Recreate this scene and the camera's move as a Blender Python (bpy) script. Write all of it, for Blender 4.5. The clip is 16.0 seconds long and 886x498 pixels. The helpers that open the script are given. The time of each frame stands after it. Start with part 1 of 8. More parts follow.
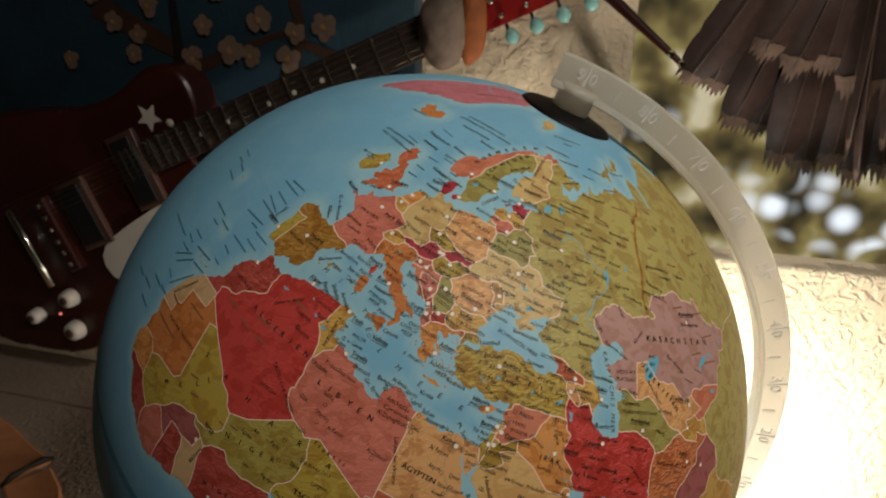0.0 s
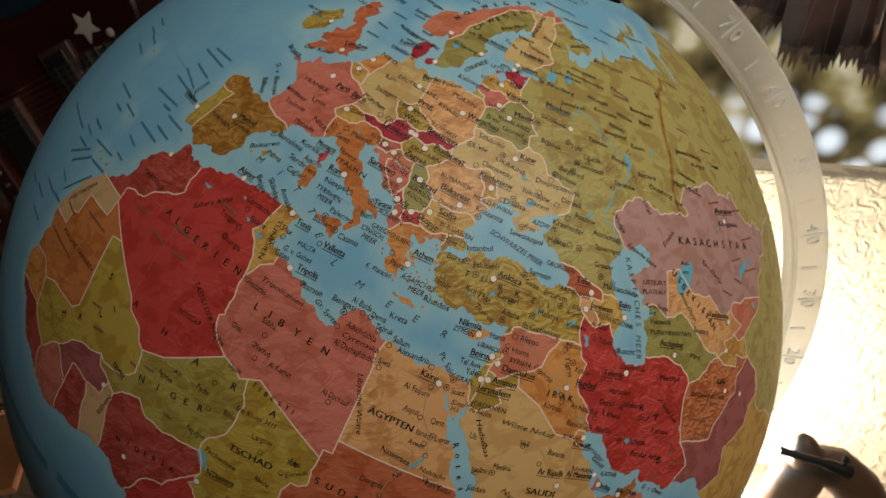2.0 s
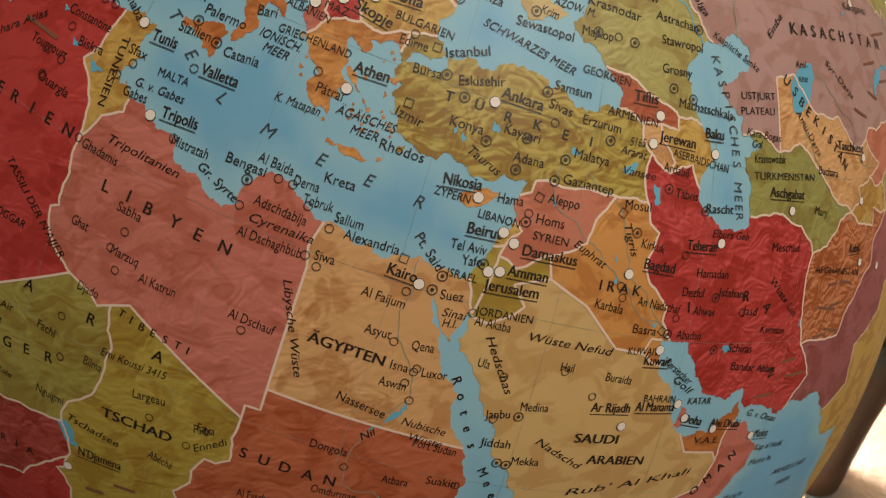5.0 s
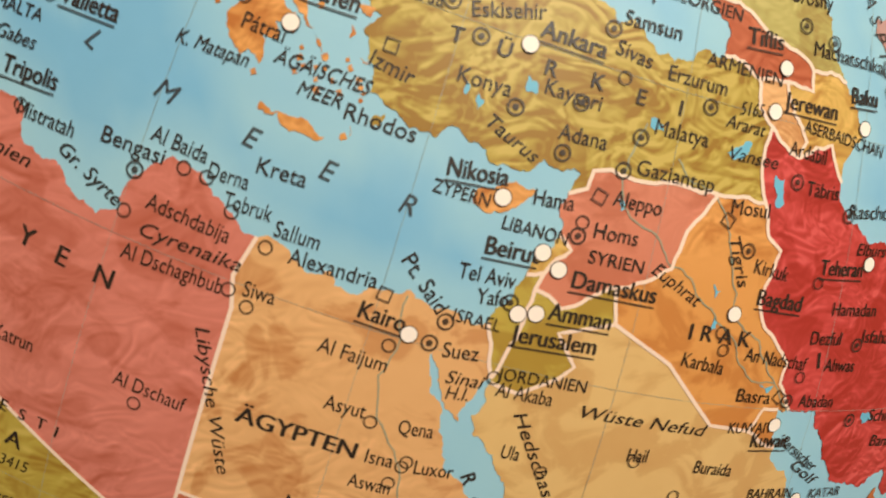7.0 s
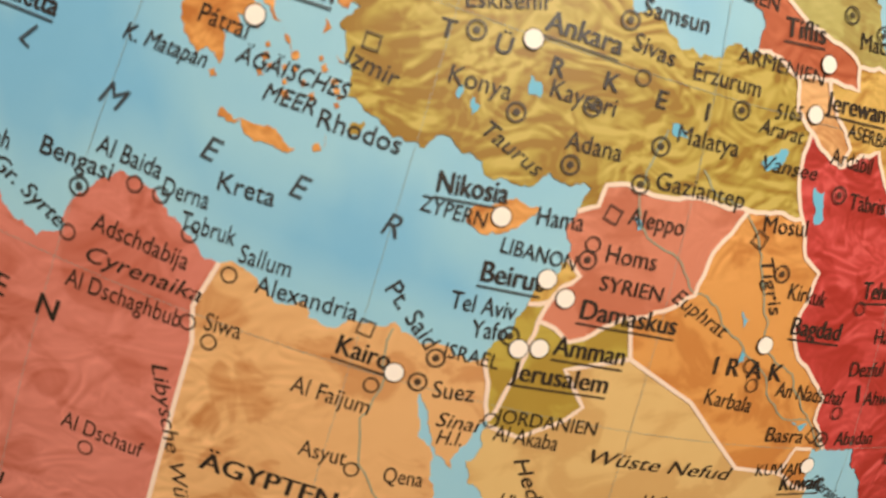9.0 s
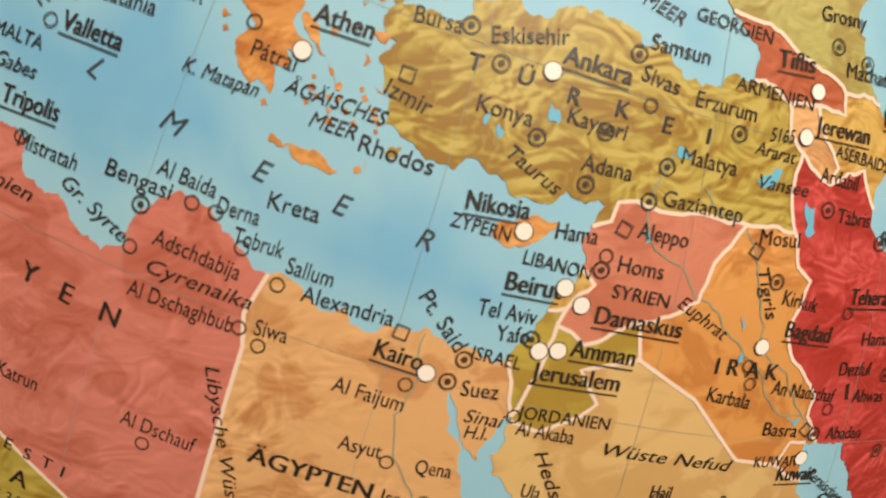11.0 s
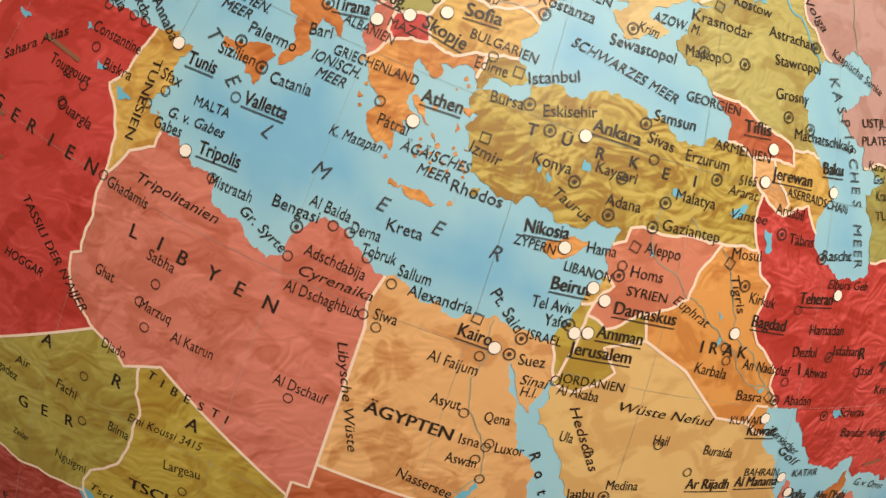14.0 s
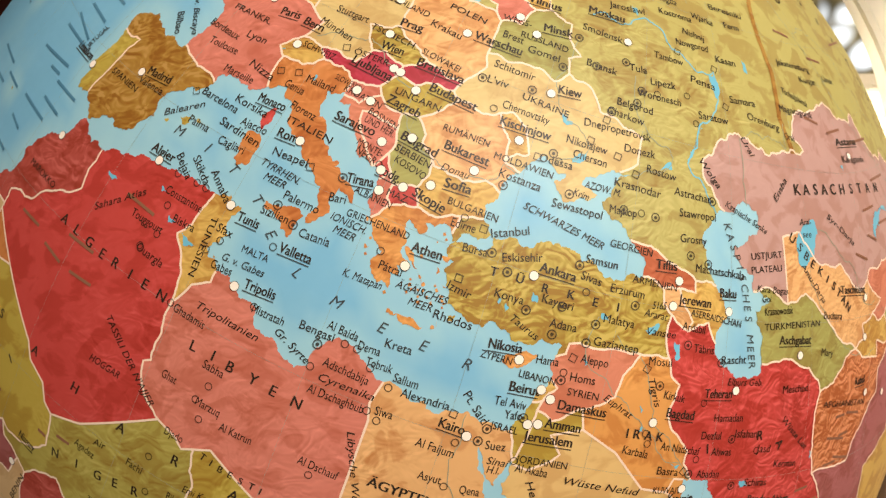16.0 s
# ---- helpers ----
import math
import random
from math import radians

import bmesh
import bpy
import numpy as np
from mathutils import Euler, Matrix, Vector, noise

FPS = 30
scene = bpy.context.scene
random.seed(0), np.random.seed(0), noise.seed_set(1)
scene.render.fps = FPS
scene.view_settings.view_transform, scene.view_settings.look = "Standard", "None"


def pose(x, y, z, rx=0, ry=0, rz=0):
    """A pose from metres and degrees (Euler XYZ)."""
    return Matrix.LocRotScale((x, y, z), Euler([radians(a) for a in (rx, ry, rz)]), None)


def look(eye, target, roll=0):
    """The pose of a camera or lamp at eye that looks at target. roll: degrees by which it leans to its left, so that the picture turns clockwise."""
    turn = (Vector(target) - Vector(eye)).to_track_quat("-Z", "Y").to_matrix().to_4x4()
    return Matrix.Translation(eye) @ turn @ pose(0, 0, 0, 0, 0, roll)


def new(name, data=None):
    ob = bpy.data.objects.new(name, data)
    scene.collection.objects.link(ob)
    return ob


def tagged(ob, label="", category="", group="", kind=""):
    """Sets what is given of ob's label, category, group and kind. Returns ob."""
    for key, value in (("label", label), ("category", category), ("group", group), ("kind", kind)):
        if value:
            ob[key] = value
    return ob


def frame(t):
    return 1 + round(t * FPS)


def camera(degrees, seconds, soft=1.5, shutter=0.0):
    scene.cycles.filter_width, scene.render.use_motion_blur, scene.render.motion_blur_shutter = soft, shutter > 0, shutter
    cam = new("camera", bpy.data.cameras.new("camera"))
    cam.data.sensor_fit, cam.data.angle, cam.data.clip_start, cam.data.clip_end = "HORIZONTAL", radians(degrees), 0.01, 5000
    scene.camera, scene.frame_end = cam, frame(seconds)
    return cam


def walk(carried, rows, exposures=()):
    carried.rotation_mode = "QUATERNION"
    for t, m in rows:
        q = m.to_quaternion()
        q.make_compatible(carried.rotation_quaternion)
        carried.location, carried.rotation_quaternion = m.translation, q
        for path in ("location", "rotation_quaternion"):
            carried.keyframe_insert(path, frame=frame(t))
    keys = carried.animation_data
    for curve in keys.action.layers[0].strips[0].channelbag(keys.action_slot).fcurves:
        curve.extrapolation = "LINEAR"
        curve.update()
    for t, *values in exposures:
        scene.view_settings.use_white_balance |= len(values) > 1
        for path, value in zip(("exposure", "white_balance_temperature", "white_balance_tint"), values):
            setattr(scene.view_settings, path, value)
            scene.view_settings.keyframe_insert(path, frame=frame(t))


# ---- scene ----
from mathutils.geometry import delaunay_2d_cdt

cam = camera(69.09, 16.0, soft=1.35)
cam.data.dof.use_dof, cam.data.dof.focus_distance, cam.data.dof.aperture_fstop = True, 0.096, 56.0
PATH = [
    (0, (0.07564, -0.27496, 0.42004), (0.00875, -0.00310, 0.31225), 1.41),
    (0.5, (0.07498, -0.26891, 0.41435), (0.00925, 0.00069, 0.30035), 1.46),
    (1, (0.07461, -0.26275, 0.40969), (0.01115, 0.00568, 0.29172), 1.14),
    (1.5, (0.07113, -0.24952, 0.40083), (0.01268, 0.01598, 0.27397), 1.07),
    (2, (0.06881, -0.23684, 0.39159), (0.01236, 0.02476, 0.25603), 0.51),
    (2.5, (0.06778, -0.22913, 0.38478), (0.01011, 0.02855, 0.24239), -0.99),
    (3, (0.07089, -0.21905, 0.37848), (0.01111, 0.03265, 0.22657), -3.73),
    (3.5, (0.06979, -0.21689, 0.37251), (0.01239, 0.03394, 0.21827), -5.02),
    (4, (0.06918, -0.21430, 0.36621), (0.01013, 0.03453, 0.20939), -5.42),
    (4.2, (0.06824, -0.21075, 0.36354), (0.00986, 0.03646, 0.20392), -5.31),
    (6.3, (0.06135, -0.17095, 0.34250), (-0.00631, 0.06644, 0.17200), -6.72),
    (6.5, (0.06087, -0.16992, 0.34191), (-0.00685, 0.06762, 0.17165), -6.71),
    (7, (0.05932, -0.16580, 0.33890), (-0.00875, 0.07027, 0.16674), -6.81),
    (7.5, (0.05822, -0.16077, 0.33598), (-0.01031, 0.07284, 0.16067), -6.98),
    (8, (0.05989, -0.15883, 0.33606), (-0.01069, 0.07182, 0.15768), -7.24),
    (8.5, (0.06076, -0.15849, 0.33781), (-0.01235, 0.07241, 0.16078), -7.77),
    (9, (0.05888, -0.15849, 0.33732), (-0.01217, 0.07270, 0.15982), -7.42),
    (9.2, (0.05967, -0.15803, 0.33693), (-0.01379, 0.07283, 0.15999), -7.67),
    (11.3, (0.05730, -0.16372, 0.34206), (-0.01115, 0.06986, 0.16668), -7.13),
    (11.5, (0.05763, -0.16481, 0.34302), (-0.01157, 0.06963, 0.16909), -7.17),
    (12, (0.05731, -0.16896, 0.34619), (-0.01301, 0.06700, 0.17480), -7.14),
    (12.5, (0.05859, -0.17280, 0.34731), (-0.01170, 0.06362, 0.17653), -7.18),
    (13, (0.05973, -0.17594, 0.34836), (-0.01143, 0.06081, 0.17839), -7.35),
    (13.5, (0.05777, -0.17769, 0.34884), (-0.01246, 0.05978, 0.17950), -7.04),
    (14, (0.05507, -0.18078, 0.35311), (-0.01303, 0.05755, 0.18411), -6.44),
    (14.5, (0.05534, -0.18462, 0.36009), (-0.01343, 0.05579, 0.19435), -6.31),
    (15, (0.05906, -0.18689, 0.36552), (-0.01013, 0.05648, 0.20432), -6.26),
    (15.5, (0.06050, -0.19084, 0.36973), (-0.01086, 0.05388, 0.21155), -6.50),
    (16, (0.06199, -0.19373, 0.37491), (-0.00581, 0.05547, 0.22226), -6.04),
]
walk(cam, [(t, look(eye, target, roll)) for t, eye, target, roll in PATH], [(0, -1.12, 6180, 10), (4.2, -1.30, 6120, 10), (6.3, 0.0, 6400, 10), (13.5, 0.0, 6380, 10), (16, 0.12, 6330, 10)])

# ---- daylight outside the window, a lamp and an added fill inside ----
GLOBE_R = 0.15
GLOBE_C = Vector((0.0, 0.0, 0.24))
TILT = radians(23.5)
LON_FRONT = 24.5
ARM_LON = 119.5

world = bpy.data.worlds.new("sky")
scene.world = world
world.use_nodes = True
wn = world.node_tree
sky = wn.nodes.new("ShaderNodeTexSky")
sky.sky_type = "NISHITA"
sky.sun_disc = False
sky.sun_elevation = radians(38)
sky.sun_rotation = radians(200)
wn.links.new(sky.outputs[0], wn.nodes["Background"].inputs[0])
wn.nodes["Background"].inputs[1].default_value = 0.06


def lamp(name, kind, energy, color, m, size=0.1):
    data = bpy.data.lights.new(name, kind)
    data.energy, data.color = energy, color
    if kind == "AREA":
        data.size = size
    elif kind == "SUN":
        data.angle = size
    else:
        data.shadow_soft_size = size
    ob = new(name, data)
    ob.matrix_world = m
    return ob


lamp("sun", "SUN", 2.5, (1.0, 0.93, 0.82), look((-1.2, 2.2, 2.6), (0, 0.6, 0)), radians(0.5))
# Unseen fill, added above right of the globe to light its front.
lamp("front_fill", "AREA", 7.9, (1.0, 0.90, 0.76), look((0.45, -0.37, 0.92), (0.03, -0.05, 0.26)), 0.12)
lamp("reading_lamp", "POINT", 11.0, (1.0, 0.89, 0.74), Matrix.Translation((0.174, 0.124, 0.078)), 0.015)

# ---- materials ----


def lin(r, g, b):
    return tuple((c / 255 / 12.92 if c < 10 else ((c / 255 + 0.055) / 1.055) ** 2.4) for c in (r, g, b)) + (1.0,)


def material(name, color, rough=0.5, metal=0.0, vary=0.25, scale=40.0, bump=0.15, bump_scale=None, color2=None, spec=0.5, trans=0.0, ior=1.45, detail=6.0):
    """A surface with colour variation at two scales and fine relief."""
    m = bpy.data.materials.new(name)
    m.use_nodes = True
    n, k = m.node_tree.nodes, m.node_tree.links
    b = n["Principled BSDF"]
    b.inputs["Roughness"].default_value = rough
    b.inputs["Metallic"].default_value = metal
    b.inputs["IOR"].default_value = ior
    b.inputs["Specular IOR Level"].default_value = spec
    b.inputs["Transmission Weight"].default_value = trans
    co = n.new("ShaderNodeTexCoord")
    big, small = n.new("ShaderNodeTexNoise"), n.new("ShaderNodeTexNoise")
    for tex, s in ((big, scale * 0.18), (small, scale)):
        tex.inputs["Scale"].default_value = s
        tex.inputs["Detail"].default_value = detail
        k.new(co.outputs["Object"], tex.inputs["Vector"])
    add = n.new("ShaderNodeMath")
    add.operation = "ADD"
    k.new(big.outputs["Fac"], add.inputs[0])
    k.new(small.outputs["Fac"], add.inputs[1])
    ramp = n.new("ShaderNodeValToRGB")
    ramp.color_ramp.elements[0].position, ramp.color_ramp.elements[1].position = 0.30, 0.70
    low = color2 or tuple(c * (1 - vary) for c in color[:3]) + (1.0,)
    ramp.color_ramp.elements[0].color = low
    ramp.color_ramp.elements[1].color = color
    half = n.new("ShaderNodeMath")
    half.operation = "MULTIPLY"
    half.inputs[1].default_value = 0.5
    k.new(add.outputs[0], half.inputs[0])
    k.new(half.outputs[0], ramp.inputs[0])
    k.new(ramp.outputs[0], b.inputs["Base Color"])
    if bump:
        bn = n.new("ShaderNodeBump")
        bn.inputs["Strength"].default_value = bump
        bn.inputs["Distance"].default_value = 0.002
        tex = n.new("ShaderNodeTexNoise")
        tex.inputs["Scale"].default_value = bump_scale or scale * 2
        tex.inputs["Detail"].default_value = 4
        k.new(co.outputs["Object"], tex.inputs["Vector"])
        k.new(tex.outputs["Fac"], bn.inputs["Height"])
        k.new(bn.outputs[0], b.inputs["Normal"])
    return m


def ink(name, color, relief=0.5, tone=None, scale=300.0):
    """Map print on the smooth shell: hill shading in ridges as printed, brown high ground, paper grain."""
    m = bpy.data.materials.new(name)
    m.use_nodes = True
    n, k = m.node_tree.nodes, m.node_tree.links
    b = n["Principled BSDF"]
    b.inputs["Roughness"].default_value = 0.5
    b.inputs["Specular IOR Level"].default_value = 0.3
    co = n.new("ShaderNodeTexCoord")

    def noise_at(offset, s, detail=3.0, stretch=(1, 1, 1), bent=0.0):
        mp = n.new("ShaderNodeMapping")
        mp.inputs["Location"].default_value = offset
        mp.inputs["Rotation"].default_value = (0.0, 0.35, 0.0)
        mp.inputs["Scale"].default_value = stretch
        k.new(co.outputs["Object"], mp.inputs["Vector"])
        t = n.new("ShaderNodeTexNoise")
        t.inputs["Scale"].default_value = s
        t.inputs["Detail"].default_value = detail
        t.inputs["Roughness"].default_value = 0.5
        t.inputs["Distortion"].default_value = bent
        k.new(mp.outputs[0], t.inputs["Vector"])
        return t.outputs["Fac"]

    def calc(op, a, c=0.0):
        q = n.new("ShaderNodeMath")
        q.operation = op
        for i, v in enumerate((a, c)):
            if isinstance(v, (int, float)):
                q.inputs[i].default_value = v
            else:
                k.new(v, q.inputs[i])
        return q.outputs[0]

    def span(value, low, high):
        q = n.new("ShaderNodeMapRange")
        q.interpolation_type = "SMOOTHSTEP"
        q.inputs["From Min"].default_value, q.inputs["From Max"].default_value = low, high
        k.new(value, q.inputs["Value"])
        return q.outputs[0]

    def ridges(offset):
        """Long wavering ridge lines: the folds of a stretched noise."""
        f = noise_at(offset, scale, 2.2, (0.55, 0.9, 1.0), 1.5)
        return calc("ABSOLUTE", calc("SUBTRACT", f, 0.5))

    def upland(offset):
        """High ground with a ragged foot."""
        return span(noise_at(offset, 215.0, 6.0, (0.72, 1, 1), 0.7), 0.485, 0.575)

    grain = calc("MULTIPLY", calc("SUBTRACT", noise_at((0, 5, 0), 420.0, 4.0), 0.5), 0.18)
    tint = calc("MULTIPLY", calc("SUBTRACT", noise_at((0, 0, 7), 26.0, 3.0), 0.5), 0.34 if relief else 0.42)
    value = calc("ADD", calc("ADD", grain, tint), 1.0)
    if relief:
        high = span(noise_at((3.1, 0, 0), 19.0, 3.0), 0.52 - 0.20 * relief, 0.64 - 0.18 * relief)
        folds = calc("SUBTRACT", ridges((0, 0, 0)), ridges((0.00012, 0, 0.00036)))
        value = calc("ADD", value, calc("MULTIPLY", calc("MULTIPLY", folds, high), relief * relief * 6.4))
        brown = upland((0, 9, 0))
        edge = calc("SUBTRACT", brown, upland((0.0002, 9, 0.00035)))
        value = calc("SUBTRACT", value, calc("MULTIPLY", brown, 0.14 + 0.40 * relief))
        value = calc("ADD", value, calc("MULTIPLY", edge, 0.08 + 0.50 * relief))
    value = calc("MAXIMUM", calc("MINIMUM", value, 1.5), 0.3)
    dark = tone or tuple(c * f for c, f in zip(color[:3], (0.70, 0.52, 0.40))) + (1.0,)
    pale = tuple(min(1.0, c * 1.18 + 0.03) for c in color[:3]) + (1.0,)
    rng = n.new("ShaderNodeMapRange")
    rng.inputs["From Min"].default_value, rng.inputs["From Max"].default_value = 0.35, 1.36
    k.new(value, rng.inputs["Value"])
    ramp = n.new("ShaderNodeValToRGB")
    ramp.color_ramp.elements[0].color = dark
    ramp.color_ramp.elements[1].color = pale
    mid = ramp.color_ramp.elements.new(0.64)
    mid.color = color
    k.new(rng.outputs[0], ramp.inputs[0])
    k.new(ramp.outputs[0], b.inputs["Base Color"])
    return m


def sea_ink(name, deep, shallow):
    """Sea print that pales over shallow water, by the ball's own depth values."""
    m = ink(name, deep, 0.0, tone=tuple(c * 0.86 for c in deep[:3]) + (1.0,))
    n, k = m.node_tree.nodes, m.node_tree.links
    b = n["Principled BSDF"]
    src = b.inputs["Base Color"].links[0].from_socket
    at = n.new("ShaderNodeAttribute")
    at.attribute_name = "shallow"
    mix = n.new("ShaderNodeMix")
    mix.data_type = "RGBA"
    mix.inputs[7].default_value = shallow
    co, cloud, worn = n.new("ShaderNodeTexCoord"), n.new("ShaderNodeTexNoise"), n.new("ShaderNodeMath")
    cloud.inputs["Scale"].default_value, cloud.inputs["Detail"].default_value = 75.0, 6.0
    k.new(co.outputs["Object"], cloud.inputs["Vector"])
    worn.operation = "MULTIPLY_ADD"
    worn.inputs[1].default_value = 0.9
    k.new(cloud.outputs["Fac"], worn.inputs[0])
    shift = n.new("ShaderNodeMath")
    shift.operation = "SUBTRACT"
    shift.inputs[1].default_value = 0.42
    shift.use_clamp = True
    k.new(at.outputs["Fac"], worn.inputs[2])
    k.new(worn.outputs[0], shift.inputs[0])
    k.new(shift.outputs[0], mix.inputs[0])
    k.new(src, mix.inputs[6])
    k.new(mix.outputs[2], b.inputs["Base Color"])
    return m


INKS = {
    "sea": sea_ink("sea_print", lin(126, 182, 212), lin(168, 208, 216)),
    "red": ink("red_print", lin(196, 70, 63), 0.6),
    "red_hills": ink("red_mountain_print", lin(196, 70, 63), 0.88),
    "orange_hills": ink("orange_mountain_print", lin(198, 122, 76), 1.2),
    "red_brown": ink("red_brown_print", lin(180, 80, 69), 0.8),
    "rose": ink("rose_print", lin(210, 123, 104), 0.5),
    "salmon": ink("salmon_print", lin(209, 127, 98), 0.5),
    "peach": ink("peach_print", lin(226, 172, 114), 0.62),
    "sand": ink("sand_print", lin(211, 174, 126), 0.3),
    "orange": ink("orange_print", lin(203, 127, 68), 0.6),
    "orange_red": ink("orange_red_print", lin(198, 109, 73), 0.6),
    "amber": ink("amber_print", lin(219, 152, 81), 0.7),
    "ochre": ink("ochre_print", lin(209, 167, 86), 0.7),
    "mustard": ink("mustard_print", lin(187, 161, 69), 0.6),
    "olive": ink("olive_print", lin(181, 155, 68), 1.0),
    "olive_brown": ink("olive_brown_print", lin(169, 125, 54), 0.9),
    "straw": ink("straw_print", lin(222, 182, 118), 0.38),
    "straw_olive": ink("straw_olive_print", lin(213, 184, 122), 0.38),
    "moss": ink("moss_print", lin(181, 167, 96), 0.6),
    "moss_deep": ink("deep_moss_print", lin(172, 156, 76), 0.6),
    "moss_dark": ink("moss_dark_print", lin(164, 156, 86), 0.5),
    "mauve": ink("mauve_print", lin(190, 148, 138), 0.35),
    "plum": ink("plum_print", lin(166, 95, 92), 0.6),
    "crimson": ink("crimson_print", lin(183, 55, 72), 0.6),
    "pink": ink("pink_print", lin(201, 120, 133), 0.3),
}
LAKE_INK = ink("lake_print", lin(112, 182, 206), 0.0)
BORDER_INK = ink("border_print", lin(244, 214, 190), 0.0, tone=lin(226, 190, 164))
DOT_INK = ink("dot_print", lin(252, 236, 220), 0.0, tone=lin(244, 220, 200))
BLACK_INK = material("lettering_print", lin(64, 51, 40), 0.5, vary=0.3, scale=200, bump=0)
bn, bk = BLACK_INK.node_tree.nodes, BLACK_INK.node_tree.links      # thin ink: some of the ground shows through
bare, thin = bn.new("ShaderNodeBsdfTransparent"), bn.new("ShaderNodeMixShader")
thin.inputs[0].default_value = 0.2
bk.new(bn["Principled BSDF"].outputs[0], thin.inputs[1])
bk.new(bare.outputs[0], thin.inputs[2])
bk.new(thin.outputs[0], bn["Material Output"].inputs["Surface"])
RIVER_INK = ink("river_print", lin(150, 156, 132), 0.0)
GRID_INK = ink("grid_print", lin(150, 158, 146), 0.0)
SEAM_INK = ink("seam_print", lin(84, 148, 182), 0.0)

# ---- the map on the globe: shared lines, then the countries they enclose ----
LINES = {}


def line(name, *values, kind="border", rough=None):
    """A border or coast as longitude, latitude pairs, roughened between them."""
    pts = [Vector((values[i], values[i + 1])) for i in range(0, len(values), 2)]
    rough = {"coast": 0.21, "border": 0.09, "straight": 0.0}[kind] if rough is None else rough
    rnd = random.Random(name)
    out = [pts[0]]
    for a, b in zip(pts, pts[1:]):
        run = [a, b]
        while (run[1] - run[0]).length > (0.16 if kind == "coast" else 0.45):
            finer = [run[0]]
            for p, q in zip(run, run[1:]):
                d = q - p
                side = Vector((-d.y, d.x)) * rnd.uniform(-rough, rough)
                finer += [(p + q) / 2 + side, q]
            run = finer
        out += run[1:]
    LINES[name] = (out, kind)


def coast(name, *values):
    line(name, *values, kind="coast")


def straight(name, *values):
    line(name, *values, kind="straight")


coast("mor_atl", -13.1, 27.7, -11.5, 28.4, -10.2, 29.3, -9.6, 30.4, -9.8, 31.5, -8.5, 33.3, -6.8, 34.1, -5.9, 35.8)
coast("mor_med", -5.9, 35.8, -5.3, 35.8, -4.4, 35.2, -3.0, 35.3, -2.2, 35.1)
coast("alg_c", -2.2, 35.1, -1.0, 35.7, 0.2, 36.0, 1.5, 36.5, 3.0, 36.8, 5.0, 36.8, 6.2, 37.0, 7.8, 36.9, 8.6, 36.9)
coast("tun_c", 8.6, 36.9, 9.8, 37.3, 10.3, 36.8, 11.0, 37.0, 10.6, 36.3, 10.6, 35.7, 11.1, 35.2, 10.7, 34.6, 10.1, 34.0, 10.4, 33.6, 11.1, 33.6, 11.5, 33.1)
coast("lib_c", 11.5, 33.1, 13.2, 32.9, 14.5, 32.5, 15.3, 32.3, 15.5, 31.5, 16.7, 31.2, 18.0, 30.7, 19.2, 30.3, 20.0, 30.8, 20.1, 31.9, 21.0, 32.7, 22.5, 32.8, 23.1, 32.3, 24.0, 32.0, 25.1, 31.6)
coast("egy_med", 25.1, 31.6, 27.0, 31.2, 28.8, 30.9, 30.0, 31.3, 31.0, 31.6, 32.3, 31.3, 33.2, 31.1, 34.2, 31.3)
coast("isr_c", 34.2, 31.3, 34.7, 32.1, 35.1, 33.1)
coast("leb_c", 35.1, 33.1, 35.5, 33.9, 36.0, 34.6)
coast("syr_c", 36.0, 34.6, 35.7, 35.5, 35.9, 35.9)
coast("tur_s", 35.9, 35.9, 36.2, 36.6, 35.6, 36.6, 34.6, 36.7, 33.9, 36.2, 32.6, 36.1, 31.0, 36.8, 30.5, 36.6, 30.3, 36.3, 29.2, 36.3, 28.2, 36.7, 27.4, 36.9, 27.3, 37.5, 26.8, 38.2, 26.4, 38.6, 26.9, 39.2, 26.2, 39.5, 26.2, 40.0, 27.0, 40.4, 28.0, 40.4, 29.0, 40.5, 29.3, 40.8, 29.1, 41.2)
coast("tur_n", 29.1, 41.2, 31.3, 41.3, 33.3, 42.0, 35.1, 42.0, 36.3, 41.4, 38.3, 40.9, 40.0, 41.0, 41.5, 41.5)
coast("geo_c", 41.5, 41.5, 41.6, 42.4, 40.0, 43.4)
coast("rus_black", 40.0, 43.4, 38.5, 44.3, 37.0, 45.1, 38.0, 46.3, 39.2, 47.1, 38.2, 47.1)
coast("ukr_c", 38.2, 47.1, 36.7, 46.7, 35.2, 46.2, 35.0, 45.7, 36.5, 45.4, 35.3, 45.0, 33.8, 44.4, 32.6, 45.4, 33.5, 46.0, 32.0, 46.3, 31.0, 46.6, 30.2, 45.8, 29.7, 45.2)
coast("rou_c", 29.7, 45.2, 28.7, 44.4, 28.6, 43.7)
coast("bul_c", 28.6, 43.7, 27.8, 42.8, 28.0, 42.0)
coast("thr_c", 28.0, 42.0, 28.9, 41.3, 28.6, 41.0, 27.5, 40.9, 26.3, 40.2, 26.1, 40.6)
coast("gre_c", 26.1, 40.6, 25.0, 40.9, 23.9, 40.7, 24.3, 40.2, 23.7, 40.0, 23.3, 40.2, 22.8, 40.5, 22.7, 39.9, 23.2, 39.2, 23.0, 38.9, 24.0, 38.2, 23.9, 37.7, 23.1, 37.9, 23.4, 37.4, 22.8, 37.4, 23.1, 36.5, 22.5, 36.8, 22.3, 36.5, 21.7, 36.9, 21.3, 37.7, 21.8, 38.3, 20.9, 38.7, 20.3, 39.5, 20.0, 39.7)
coast("alb_c", 20.0, 39.7, 19.4, 40.4, 19.5, 41.5, 19.4, 41.9)
coast("mne_c", 19.4, 41.9, 18.5, 42.4)
